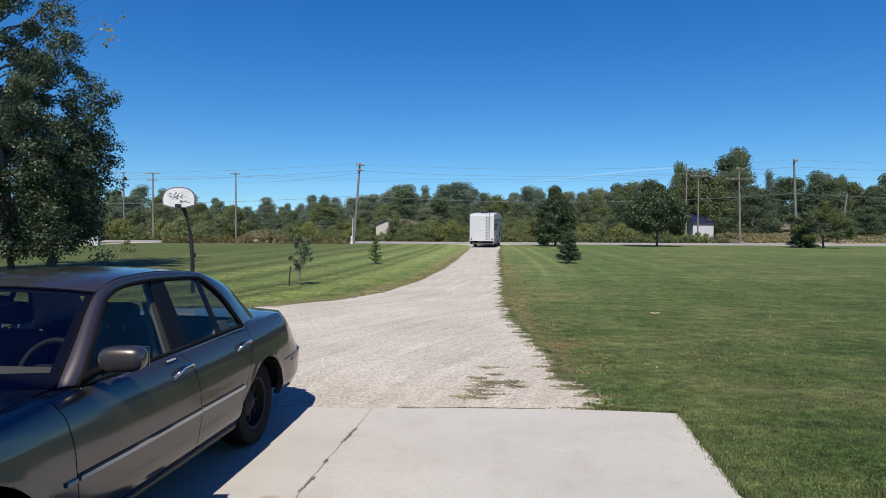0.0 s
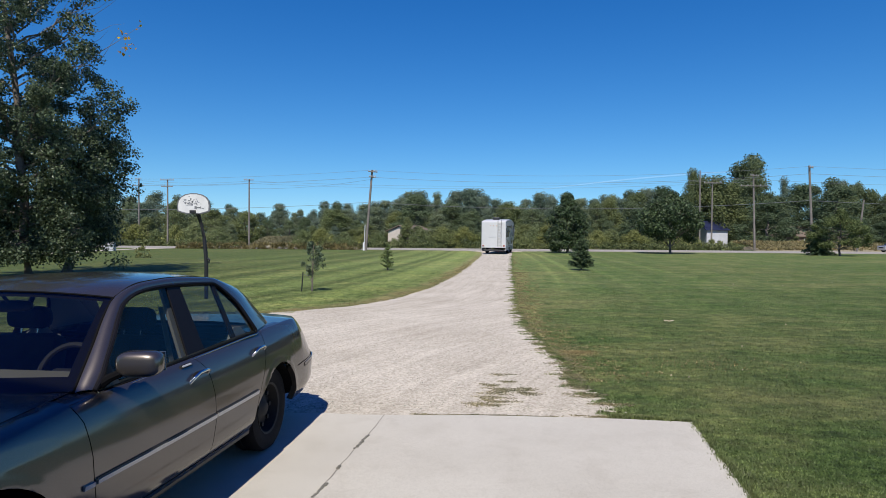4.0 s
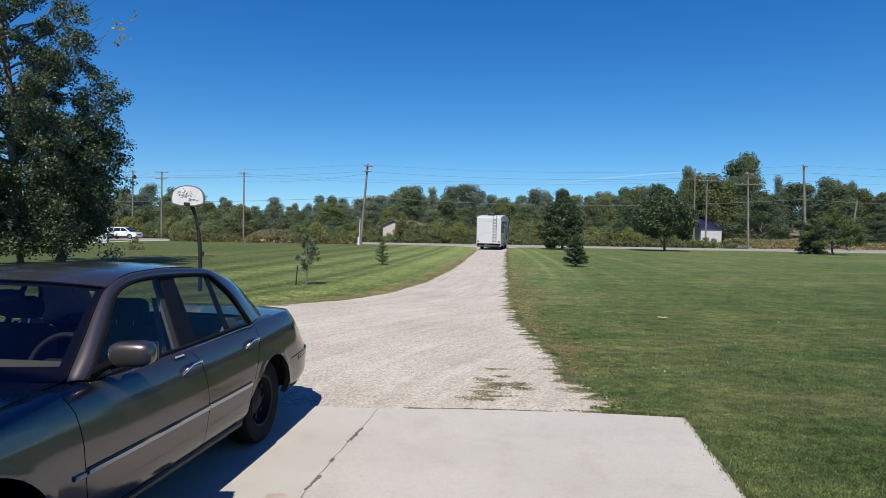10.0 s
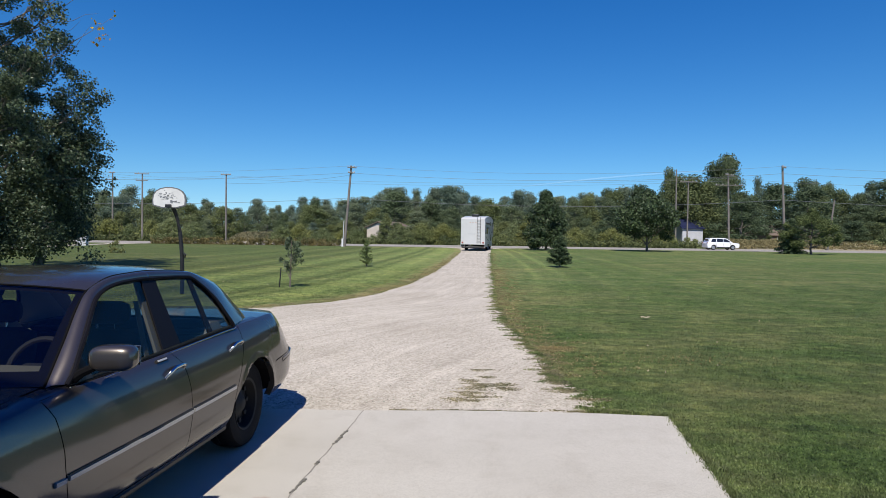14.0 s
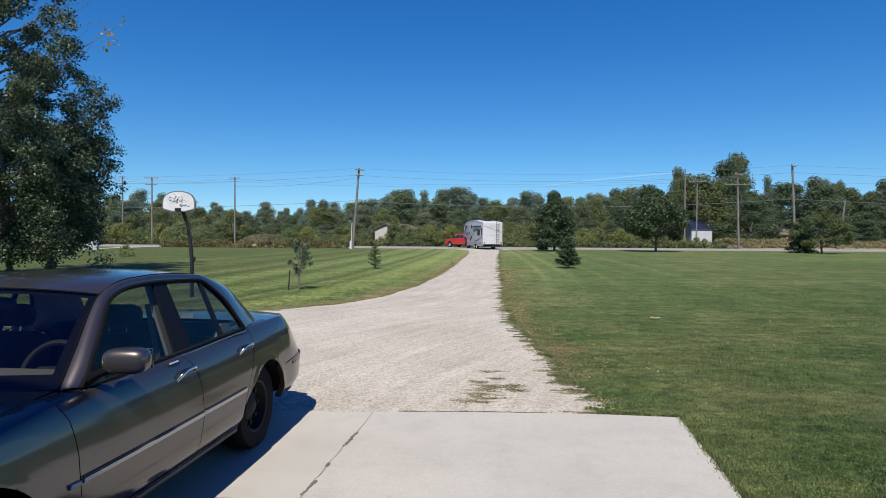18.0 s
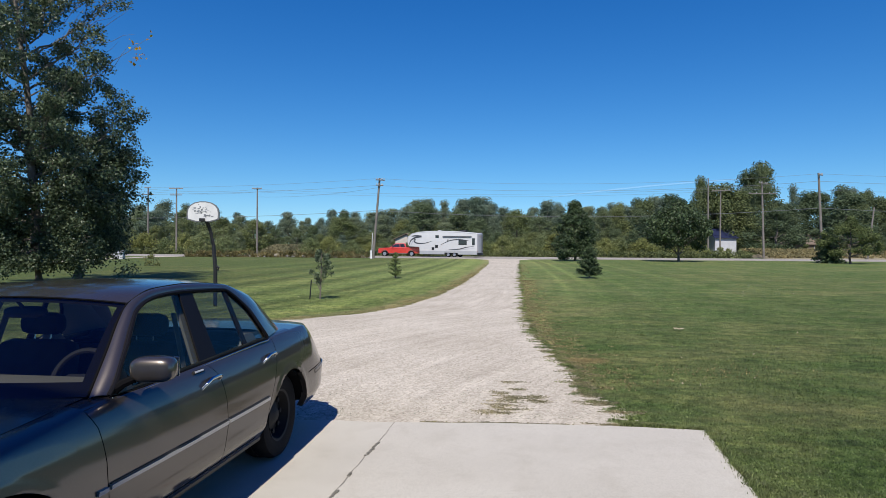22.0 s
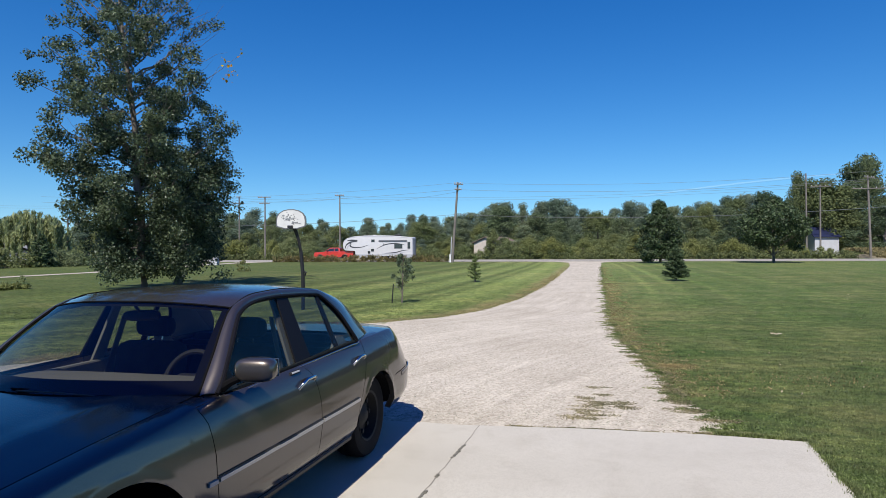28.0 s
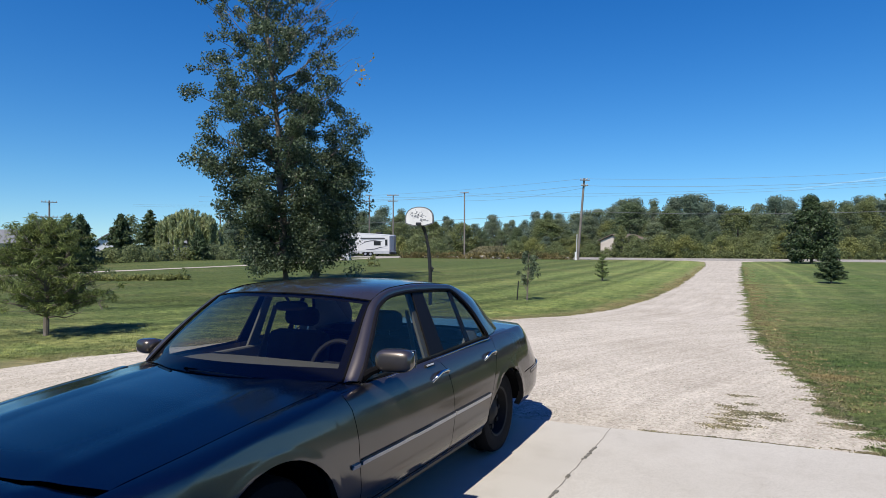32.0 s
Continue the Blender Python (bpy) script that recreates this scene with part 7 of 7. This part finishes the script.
def verge_post():
    root = thing("verge_post", "short white marker post on the road verge", "post", at=pose(VERGE_X, 96.0, 0))
    part("post", Geo().tube([(0, 0, -0.05), (0, 0, 0.8)], [0.06, 0.055], 8), BOARD_WHITE, root)


VERGE_X = 8.74
verge_post()


def home():
    """The plain house behind the camera, whose eave shades the near end of the slab."""
    root = thing("wall_south", "plain pale two-storey house wall with a shingled roof", "house", kind="structure")
    for y in (-1.4, -10.6):
        part("wall", Geo().box((-3.0, y, 2.65), (16.0, 0.2, 5.3), 0.01), SIDING_WHITE, root)
    for x in (-10.9, 4.9):
        part("wall", Geo().box((x, -6.0, 2.65), (0.2, 8.96, 5.3), 0.01), SIDING_WHITE, root)
    for y0, y1 in ((-0.40, -6.0), (-11.6, -6.0)):
        q = [(-11.6, y0, 5.22), (5.6, y0, 5.22), (5.6, y1, 7.4), (-11.6, y1, 7.4)]
        part("roof", Geo().put(q + [(x, y, z + 0.16) for x, y, z in q], [(0, 1, 2, 3), (7, 6, 5, 4)] + [(i, (i + 1) % 4, 4 + (i + 1) % 4, 4 + i) for i in range(4)]), ROOF_GREY, root)


home()


# ---- vehicles on the move ----
RV_WHITE = plain("fibreglass_white", (0.51, 0.51, 0.505), 0.4, var=0.03, coat=0.3)
RV_GREY = plain("skirt_grey", (0.33, 0.34, 0.35), 0.5, var=0.06)
RV_DARK = plain("graphic_dark", (0.045, 0.047, 0.052), 0.4, var=0.05)
RV_SILVER = plain("graphic_silver", (0.40, 0.41, 0.43), 0.4, var=0.05)
RED_PAINT = paint_material("red_paint", (0.50, 0.030, 0.018), 0.0, 0.35, 1.0, 0.03)
SILVER_PAINT = paint_material("silver_paint", (0.50, 0.51, 0.53), 0.5, 0.3, 1.0, 0.04)
WHITE_PAINT = paint_material("white_paint", (0.80, 0.80, 0.80), 0.0, 0.35, 1.0, 0.02)
ALLOY = plain("alloy", (0.42, 0.43, 0.44), 0.3, 0.8, var=0.05)
DARK_GLASS = plain("vehicle_glass", (0.02, 0.023, 0.027), 0.06, var=0.03, spec=0.8)
LAMP_AMBER = plain("lamp_amber", (0.55, 0.20, 0.03), 0.2, coat=1.0)


def curve_strip(pts, widths, side, y, off=0.012):
    """A flat painted band on a flank, following a curve of (x, z)."""
    p = smooth_path([(x, 0, z) for x, z in pts], 0.12)
    v, n = [], len(p)
    for i, q in enumerate(p):
        d = (p[min(i + 1, n - 1)] - p[max(i - 1, 0)]).normalized()
        w = float(np.interp(i / (n - 1), np.linspace(0, 1, len(widths)), widths)) / 2
        nx, nz = -d.z * w, d.x * w
        v += [(q.x + nx, (y + off) * side, q.z + nz), (q.x - nx, (y + off) * side, q.z - nz), (q.x + nx, y * side, q.z + nz), (q.x - nx, y * side, q.z - nz)]
    f = []
    for i in range(n - 1):
        a, b = i * 4, i * 4 + 4
        f += [(a, a + 1, b + 1, b), (a, b, b + 2, a + 2), (a + 1, a + 3, b + 3, b + 1)]
    return Geo().put(v, f)


def trailer():
    """Fifth-wheel travel trailer. x ahead, y left, measured from the middle of its two axles."""
    rv = thing("travel_trailer", "white fifth-wheel travel trailer with dark swoosh graphics", "trailer")
    w = 1.27
    prof = [(-3.9, 0.66), (4.75, 0.66), (4.95, 0.80), (5.0, 1.42), (6.55, 1.50), (6.85, 1.80), (6.92, 2.40), (6.75, 2.95), (6.25, 3.33), (5.3, 3.58), (3.5, 3.72), (1.0, 3.73), (-1.0, 3.66), (-3.72, 3.44), (-3.9, 3.28)]
    shell = Geo()
    rings = ((-w, 0.10), (-w + 0.02, 0.03), (-w + 0.10, 0.0), (w - 0.10, 0.0), (w - 0.02, 0.03), (w, 0.10))
    cx, cz, v, n = 1.2, 1.9, [], len(prof)
    for y, k in rings:
        for x, z in prof:
            v.append((x - math.copysign(min(k, 0.09), x - cx), y, z - math.copysign(k, z - cz) if z > 3.0 else z))
    f = [tuple(range(n))[::-1], tuple(range(5 * n, 6 * n))]
    for r in range(5):
        f += [(r * n + i, r * n + (i + 1) % n, (r + 1) * n + (i + 1) % n, (r + 1) * n + i) for i in range(n)]
    part("shell", shell.put(v, f), RV_WHITE, rv, smooth=True, angle=35)
    for s in (1, -1):
        for x0, x1 in ((-3.88, -1.02), (1.02, 4.9)):
            part("skirt", Geo().box(((x0 + x1) / 2, (w - 0.01) * s, 0.64), (x1 - x0, 0.05, 0.50), 0.01), RV_GREY, rv, "grey lower skirt")
        part("wheel_arch", Geo().box((0, (w - 0.012) * s, 0.83), (2.08, 0.05, 0.14), 0.03), RV_GREY, rv, "grey wheel arch")
        part("wheel_well", Geo().box((0, (w - 0.35) * s, 0.62), (2.0, 0.1, 0.3), 0.02), TRIM, rv)
        part("awning", Geo().box((-0.88, (w + 0.06) * s, 2.90), (4.36, 0.13, 0.17), 0.05), RV_DARK, rv, "dark rolled awning", smooth=True)
        for x0, x1, z0, z1 in ((-2.34, -1.10, 1.75, 2.42), (-3.54, -3.12, 1.72, 2.70), (1.92, 2.44, 2.72, 3.12), (2.02, 2.48, 1.32, 1.72), (2.6, 3.0, 1.0, 1.4)):
            fr = part("window", Geo().box(((x0 + x1) / 2, (w + 0.012) * s, (z0 + z1) / 2), (x1 - x0, 0.04, z1 - z0), 0.03), TRIM, rv, smooth=True)
            part("pane", Geo().box(((x0 + x1) / 2, (w + 0.034) * s, (z0 + z1) / 2), (x1 - x0 - 0.1, 0.008, z1 - z0 - 0.1), 0.003), DARK_GLASS, fr)
        part("hatch", Geo().box((4.0, (w + 0.004) * s, 0.82), (1.1, 0.02, 0.6), 0.01), RV_WHITE, rv)
        for pts, wd, mt in ((((6.2, 2.95), (5.6, 3.02), (4.6, 2.98)), (0.06, 0.16, 0.1), RV_DARK), (((6.55, 1.75), (6.3, 2.35), (5.6, 2.75), (4.6, 2.85)), (0.05, 0.16, 0.05), RV_DARK),
                            (((6.3, 1.65), (6.0, 2.2), (5.5, 2.5)), (0.05, 0.14, 0.03), RV_SILVER), (((5.6, 2.55), (5.75, 2.2), (5.2, 1.95), (4.0, 1.98), (2.9, 2.3)), (0.16, 0.12, 0.09, 0.06, 0.02), RV_DARK),
                            (((1.6, 1.75), (0.2, 2.35), (-1.2, 2.5), (-2.6, 2.35)), (0.02, 0.08, 0.10, 0.03), RV_DARK), (((0.4, 1.05), (-1.2, 1.15), (-2.3, 1.42), (-3.4, 1.55)), (0.03, 0.10, 0.08, 0.02), RV_DARK),
                            (((0.8, 1.0), (-1.0, 1.02), (-2.6, 1.2), (-3.6, 1.3)), (0.02, 0.06, 0.06, 0.02), RV_SILVER)):
            part("graphic", curve_strip(pts, tuple(q * 1.5 for q in wd), s, w + 0.001), mt, rv, "dark painted swoosh" if mt is RV_DARK else "silver painted swoosh")
        part("roof_trim", curve_strip(((6.78, 2.35), (6.62, 2.90), (6.15, 3.24), (5.3, 3.46), (3.5, 3.59), (1.0, 3.60), (-1.0, 3.53), (-3.7, 3.31)), (0.05, 0.05, 0.05, 0.05), s, w - 0.012, 0.03), RV_SILVER, rv, "grey roof edge trim")
        part("porch_lamp", Geo().box((0.5, (w + 0.02) * s, 2.42), (0.16, 0.05, 0.14), 0.02), TRIM, rv, "small black porch lamp")
        part("landing_leg", Geo().box((4.3, 0.8 * s, 0.40), (0.12, 0.12, 0.5), 0.02), RV_DARK, rv)
    # rear wall
    for s in (1, -1):
        part("tail_lamp", Geo().box((-3.92, 1.08 * s, 0.86), (0.05, 0.16, 0.16), 0.02), LAMP_RED, rv, "red tail lamp")
        part("ladder_rail", Geo().tube([(-3.90, -0.62 + 0.17 * s, 0.75), (-3.98, -0.62 + 0.17 * s, 0.80), (-3.98, -0.62 + 0.17 * s, 3.42), (-3.75, -0.62 + 0.17 * s, 3.56)], 0.022, 6), RV_DARK, rv, "dark ladder rail")
    for k in range(8):
        part("ladder_rung", Geo().tube([(-3.98, -0.79, 0.95 + k * 0.31), (-3.98, -0.45, 0.95 + k * 0.31)], 0.02, 6), RV_DARK, rv)
    part("bumper", Geo().box((-3.98, 0, 0.36), (0.14, 2.3, 0.14), 0.02), TRIM, rv, "black rear bumper")
    for y in (-0.3, 0.0, 0.3):
        part("marker_lamp", Geo().box((-3.91, y, 2.92), (0.03, 0.10, 0.05), 0.01), LAMP_AMBER, rv)
    part("maker_mark", Geo().box((-3.905, 0.15, 1.75), (0.012, 0.75, 0.06), 0.003), RV_SILVER, rv, "plain grey bar of lettering")
    part("air_conditioner", Geo().box((-1.4, 0, 3.74), (0.95, 0.75, 0.26), 0.08), TRIM, rv, "black roof air conditioner", smooth=True)
    part("roof_vent", Geo().box((2.2, 0.2, 3.77), (0.5, 0.4, 0.12), 0.04), RV_WHITE, rv)
    part("chassis", Geo().box((0.4, 0, 0.40), (8.4, 1.5, 0.12), 0.02), TRIM, rv)
    part("hitch_pin", Geo().box((6.0, 0, 1.40), (0.5, 0.5, 0.3), 0.03), TRIM, rv)
    wheels = [wheel(rv, x, 1.13 * s, 0.37, 0.37, 0.24, s, TYRE, ALLOY, 6) for x in (-0.46, 0.46) for s in (1, -1)]
    return rv, wheels


def vehicle_body(lower, upper, half, half_top, deck_z):
    """Body and cabin: a rounded lower shell and a narrowing upper one from side outlines in x and z."""
    a, b = Geo(), Geo()
    n, v = len(lower), []
    for y, k in ((-half, 0.07), (-half + 0.05, 0.015), (-half + 0.16, 0.0), (half - 0.16, 0.0), (half - 0.05, 0.015), (half, 0.07)):
        mid = sum(x for x, _ in lower) / n
        v += [(x - math.copysign(k, x - mid), y, z - (k * 0.6 if z > deck_z - 0.12 else 0)) for x, z in lower]
    f = [tuple(range(n))[::-1], tuple(range(5 * n, 6 * n))] + [(r * n + i, r * n + (i + 1) % n, (r + 1) * n + (i + 1) % n, (r + 1) * n + i) for r in range(5) for i in range(n)]
    a.put(v, f)
    top = max(z for _, z in upper)
    n, v = len(upper), []
    for s in (-1, 1):
        v += [(x, s * (half - 0.04 + (half_top - half + 0.04) * max(0, (z - deck_z) / (top - deck_z))), z) for x, z in upper]
    b.put(v, [tuple(range(n))[::-1], tuple(range(n, 2 * n))] + [(i, (i + 1) % n, n + (i + 1) % n, n + i) for i in range(n)])
    return a, b


def side_pane(poly, half, half_top, deck_z, top, s, off=0.006):
    o = [(x, s * (half - 0.04 + (half_top - half + 0.04) * max(0, (z - deck_z) / (top - deck_z)) + off), z) for x, z in poly]
    i = [(x, y - s * 0.03, z) for x, y, z in o]
    n = len(poly)
    return Geo().put(o + i, [tuple(range(n)), tuple(range(n, 2 * n))[::-1]] + [(k, n + k, n + (k + 1) % n, (k + 1) % n) for k in range(n)])


def arches(x0, x1, z0, axles, r, zc, top):
    """The lower edge of a body side, with round wheel arches cut into it."""
    pts = [(x0, z0)]
    for a in axles:
        for k in range(9):
            t = math.pi - k * math.pi / 8
            pts.append((a + math.cos(t) * r, max(z0, zc + math.sin(t) * r * 0.95) if 0 < k < 8 else z0))
    return pts + [(x1, z0)] + top


def pickup():
    tr = thing("pickup_truck", "bright red crew-cab pickup truck towing a trailer", "pickup truck")
    half, ht = 0.98, 0.78
    low = arches(-1.3, 4.85, 0.48, (0.0, 3.95), 0.50, 0.42, [(4.92, 0.62), (4.90, 1.05), (4.75, 1.22), (3.1, 1.30), (0.75, 1.34), (0.70, 1.36), (-1.28, 1.38), (-1.32, 1.2)])
    up = [(0.78, 1.32), (3.25, 1.28), (2.45, 1.86), (2.2, 1.92), (1.05, 1.93), (0.88, 1.86)]
    a, b = vehicle_body(low, up, half, ht, 1.3)
    part("body", a, RED_PAINT, tr, smooth=True, angle=30)
    part("cab", b, RED_PAINT, tr, smooth=True, angle=30)
    for s in (1, -1):
        part("side_window", side_pane([(1.72, 1.36), (2.95, 1.36), (2.45, 1.78), (1.78, 1.82)], half, ht, 1.3, 1.93, s), DARK_GLASS, tr)
        part("side_window", side_pane([(0.98, 1.36), (1.64, 1.36), (1.70, 1.82), (1.08, 1.82)], half, ht, 1.3, 1.93, s), DARK_GLASS, tr)
        part("mirror", Geo().box((2.75, 1.14 * s, 1.46), (0.14, 0.22, 0.32), 0.04), TRIM, tr, smooth=True)
        part("headlamp", Geo().box((4.86, 0.76 * s, 0.98), (0.08, 0.34, 0.22), 0.03), LAMP_CLEAR, tr)
        part("tail_lamp", Geo().box((-1.31, 0.88 * s, 1.12), (0.06, 0.14, 0.36), 0.02), LAMP_RED, tr)
        part("step_bar", Geo().tube([(0.7, 0.98 * s, 0.44), (3.2, 0.98 * s, 0.44)], 0.045, 8), TRIM, tr)
        for x in (1.25, 2.2):
            part("door_handle", Geo().box((x, 0.985 * s, 1.16), (0.18, 0.03, 0.04), 0.01), TRIM, tr)
        for x in (1.68, 0.92, 2.98):
            part("door_seam", Geo().box((x, 0.982 * s, 0.98), (0.012, 0.006, 0.62)), TRIM, tr)
        for x in (0.0, 3.95):
            part("fender_flare", Geo().tube([(x + 0.52 * math.cos(t), 0.97 * s, 0.42 + 0.50 * math.sin(t)) for t in np.linspace(0.1, math.pi - 0.1, 12)], 0.03, 6), TRIM, tr)
    part("windscreen", Geo().put([(3.20, -0.84, 1.33), (3.20, 0.84, 1.33), (2.52, 0.72, 1.83), (2.52, -0.72, 1.83), (3.24, -0.84, 1.34), (3.24, 0.84, 1.34), (2.56, 0.72, 1.845), (2.56, -0.72, 1.845)],
                                 [(0, 1, 2, 3), (7, 6, 5, 4), (0, 4, 5, 1), (1, 5, 6, 2), (2, 6, 7, 3), (3, 7, 4, 0)]), DARK_GLASS, tr)
    part("grille", Geo().box((4.91, 0, 0.92), (0.06, 1.1, 0.34), 0.03), TRIM, tr)
    part("front_bumper", Geo().box((4.93, 0, 0.60), (0.16, 1.86, 0.22), 0.05), CHROME, tr, "bright front bumper")
    part("rear_bumper", Geo().box((-1.36, 0, 0.60), (0.14, 1.8, 0.2), 0.04), CHROME, tr)
    part("bed_floor", Geo().box((-0.3, 0, 1.385), (1.9, 1.6, 0.02), 0.004), TRIM, tr, "dark load bed")
    part("bed_box", Geo().box((-0.85, 0, 1.62), (0.85, 1.7, 0.55), 0.05), TRIM, tr, "dark load behind the cab")
    wheels = [wheel(tr, x, 0.84 * s, 0.41, 0.41, 0.27, s, TYRE, ALLOY, 6, 0.03, 0.62) for x in (0.0, 3.95) for s in (1, -1)]
    return tr, wheels


def suv(label, paint, square=0.0):
    """A five-door crossover, measured from between its axles."""
    ob = thing("suv", label, "car")
    half, ht = 0.93, 0.70
    low = arches(-2.2, 2.2, 0.30, (-1.38, 1.38), 0.41, 0.35, [(2.30, 0.45), (2.32, 0.75), (2.22, 0.92), (1.1, 1.06), (-2.1, 1.06), (-2.28, 0.9), (-2.30, 0.5)])
    up = [(-2.12, 1.04), (1.35, 1.03), (0.55, 1.58), (0.2, 1.66), (-1.5, 1.67 + square), (-1.85, 1.60 + square)]
    a, b = vehicle_body(low, up, half, ht, 1.04)
    part("body", a, paint, ob, smooth=True, angle=30)
    part("cabin", b, paint, ob, smooth=True, angle=30)
    for s in (1, -1):
        for poly in ([(0.02, 1.09), (1.12, 1.09), (0.52, 1.50), (0.06, 1.57)], [(-0.95, 1.09), (-0.05, 1.09), (-0.01, 1.57), (-0.90, 1.57)], [(-1.75, 1.12), (-1.02, 1.09), (-0.97, 1.57), (-1.52, 1.55)]):
            part("side_window", side_pane(poly, half, ht, 1.04, 1.67 + square, s), DARK_GLASS, ob)
        part("mirror", Geo().box((0.95, 1.0 * s, 1.12), (0.14, 0.18, 0.14), 0.05), paint, ob, smooth=True)
        part("headlamp", Geo().box((2.22, 0.68 * s, 0.82), (0.14, 0.36, 0.13), 0.04), LAMP_CLEAR, ob)
        part("tail_lamp", Geo().box((-2.22, 0.76 * s, 0.95), (0.14, 0.26, 0.16), 0.04), LAMP_RED, ob)
        part("sill", Geo().box((0, 0.91 * s, 0.34), (1.9, 0.06, 0.16), 0.02), TRIM, ob, "black sill cladding")
        part("roof_bar", Geo().tube([(0.1, 0.62 * s, 1.69), (-1.4, 0.62 * s, 1.71 + square)], 0.022, 6), TRIM, ob)
        for x in (-0.98, 0.0, 1.0):
            part("door_seam", Geo().box((x, 0.932 * s, 0.74), (0.012, 0.006, 0.56)), TRIM, ob)
    part("windscreen", Geo().put([(1.36, -0.80, 1.06), (1.36, 0.80, 1.06), (0.60, 0.67, 1.575), (0.60, -0.67, 1.575), (1.40, -0.80, 1.07), (1.40, 0.80, 1.07), (0.64, 0.67, 1.585), (0.64, -0.67, 1.585)],
                                 [(0, 1, 2, 3), (7, 6, 5, 4), (0, 4, 5, 1), (1, 5, 6, 2), (2, 6, 7, 3), (3, 7, 4, 0)]), DARK_GLASS, ob)
    part("rear_screen", Geo().box((-2.02, 0, 1.34), (0.04, 1.25, 0.40), 0.01, pose(0, 0, 0, 0, -25, 0)), DARK_GLASS, ob)
    part("grille", Geo().box((2.31, 0, 0.66), (0.05, 0.9, 0.2), 0.03), TRIM, ob)
    wheels = [wheel(ob, x, 0.80 * s, 0.35, 0.35, 0.22, s, TYRE, ALLOY, 5, 0.02, 0.66) for x in (-1.38, 1.38) for s in (1, -1)]
    return ob, wheels


RV, RV_WHEELS = trailer()
TRUCK, TRUCK_WHEELS = pickup()
SUV_A, SUV_A_WHEELS = suv("silver five-door crossover passing on the road", SILVER_PAINT, 0.04)
SUV_B, SUV_B_WHEELS = suv("white five-door crossover passing on the road", WHITE_PAINT)


# ---- movement ----
def motions():
    # the truck's rear axle follows: straight up the drive, a left turn, then along the far lane
    start, ahead = Vector((5.77, 74.5)), radians(86)
    straight, radius, lane = 7.0, 9.0, radians(180)
    speeds = [(0, 0), (14.2, 0), (15.0, 4.0), (15.7, 5.0), (16.6, 4.4), (17.4, 3.1), (20, 3.2), (24, 3.25), (26, 3.8),
              (28, 4.75), (30, 6.0), (32, 7.2)]

    def truck_at(s):
        turn = lane - ahead
        if s < straight:
            return start + Vector((math.cos(ahead), math.sin(ahead))) * s, ahead
        corner = start + Vector((math.cos(ahead), math.sin(ahead))) * straight
        centre = corner + Vector((-math.sin(ahead), math.cos(ahead))) * radius
        a = min((s - straight) / radius, turn)
        p = centre + Vector((math.sin(ahead + a), -math.cos(ahead + a))) * radius
        rest = max(0.0, s - straight - radius * turn)
        return p + Vector((-rest, 0)), ahead + a

    step = 1 / FPS
    s, yaw_t, pin = 0.0, radians(80), 6.7
    p, h = truck_at(0)
    rows_truck, rows_rv, rows_wt, rows_wr = [], [], [], []
    axle = p - Vector((math.cos(yaw_t), math.sin(yaw_t))) * pin
    rolled, n = 0.0, round(32 * FPS)
    for i in range(n + 1):
        t = i * step
        p, h = truck_at(s)
        d = p - axle
        moved = d.length - pin
        axle = axle + d.normalized() * moved
        rolled += moved
        yaw_t = math.atan2(d.y, d.x)
        if i == 0 or i == n or (t >= 14.3 and i % 6 == 0):
            rows_truck.append((t, pose(p.x, p.y, 0.03, 0, 0, math.degrees(h))))
            rows_rv.append((t, pose(axle.x, axle.y, 0.03, 0, 0, math.degrees(yaw_t))))
        if i == 0 or i == n or (t >= 14.3 and i % 2 == 0):
            rows_wt.append((t, s / 0.41))
            rows_wr.append((t, rolled / 0.37))
        s += float(np.interp(t, [a for a, _ in speeds], [b for _, b in speeds])) * step
    walk(TRUCK, rows_truck)
    walk(RV, rows_rv)
    for wheels, rows in ((TRUCK_WHEELS, rows_wt), (RV_WHEELS, rows_wr)):
        for w in wheels:
            x, y, z = w.matrix_basis.translation
            walk(w, [(t, pose(x, y, z, 0, math.degrees(a), 0)) for t, a in rows])
    # crossovers pass at steady speed, one each way
    walk(SUV_A, [(0, pose(180, 91.6, 0.03, 0, 0, 180)), (5.5, pose(20.1, 91.6, 0.03, 0, 0, 180)), (6.5, pose(-9.4, 91.6, 0.03, 0, 0, 180)),
                 (7.5, pose(-37.2, 91.6, 0.03, 0, 0, 180)), (8.3, pose(-59, 91.6, 0.03, 0, 0, 180)), (32, pose(-390, 91.6, 0.03, 0, 0, 180))])
    walk(SUV_B, [(0, pose(-240, 87.6, 0.03)), (9, pose(-66.5, 87.6, 0.03)), (10, pose(-46.6, 87.6, 0.03)), (11, pose(-26.0, 87.6, 0.03)), (12, pose(-4.95, 87.6, 0.03)),
                 (13, pose(17.4, 87.6, 0.03)), (14, pose(40.7, 87.6, 0.03)), (15, pose(64, 87.6, 0.03)), (32, pose(395, 87.6, 0.03))])
    for wheels, t0, t1 in ((SUV_A_WHEELS, 5.0, 8.4), (SUV_B_WHEELS, 9.0, 15.0)):
        for w in wheels:
            x, y, z = w.matrix_basis.translation
            n = round((t1 - t0) * FPS)
            rows = [(0, pose(x, y, z))] + [(t0 + k / FPS, pose(x, y, z, 0, 80 * k, 0)) for k in range(n + 1)] + [(32, pose(x, y, z, 0, 80 * n, 0))]
            walk(w, rows)


motions()
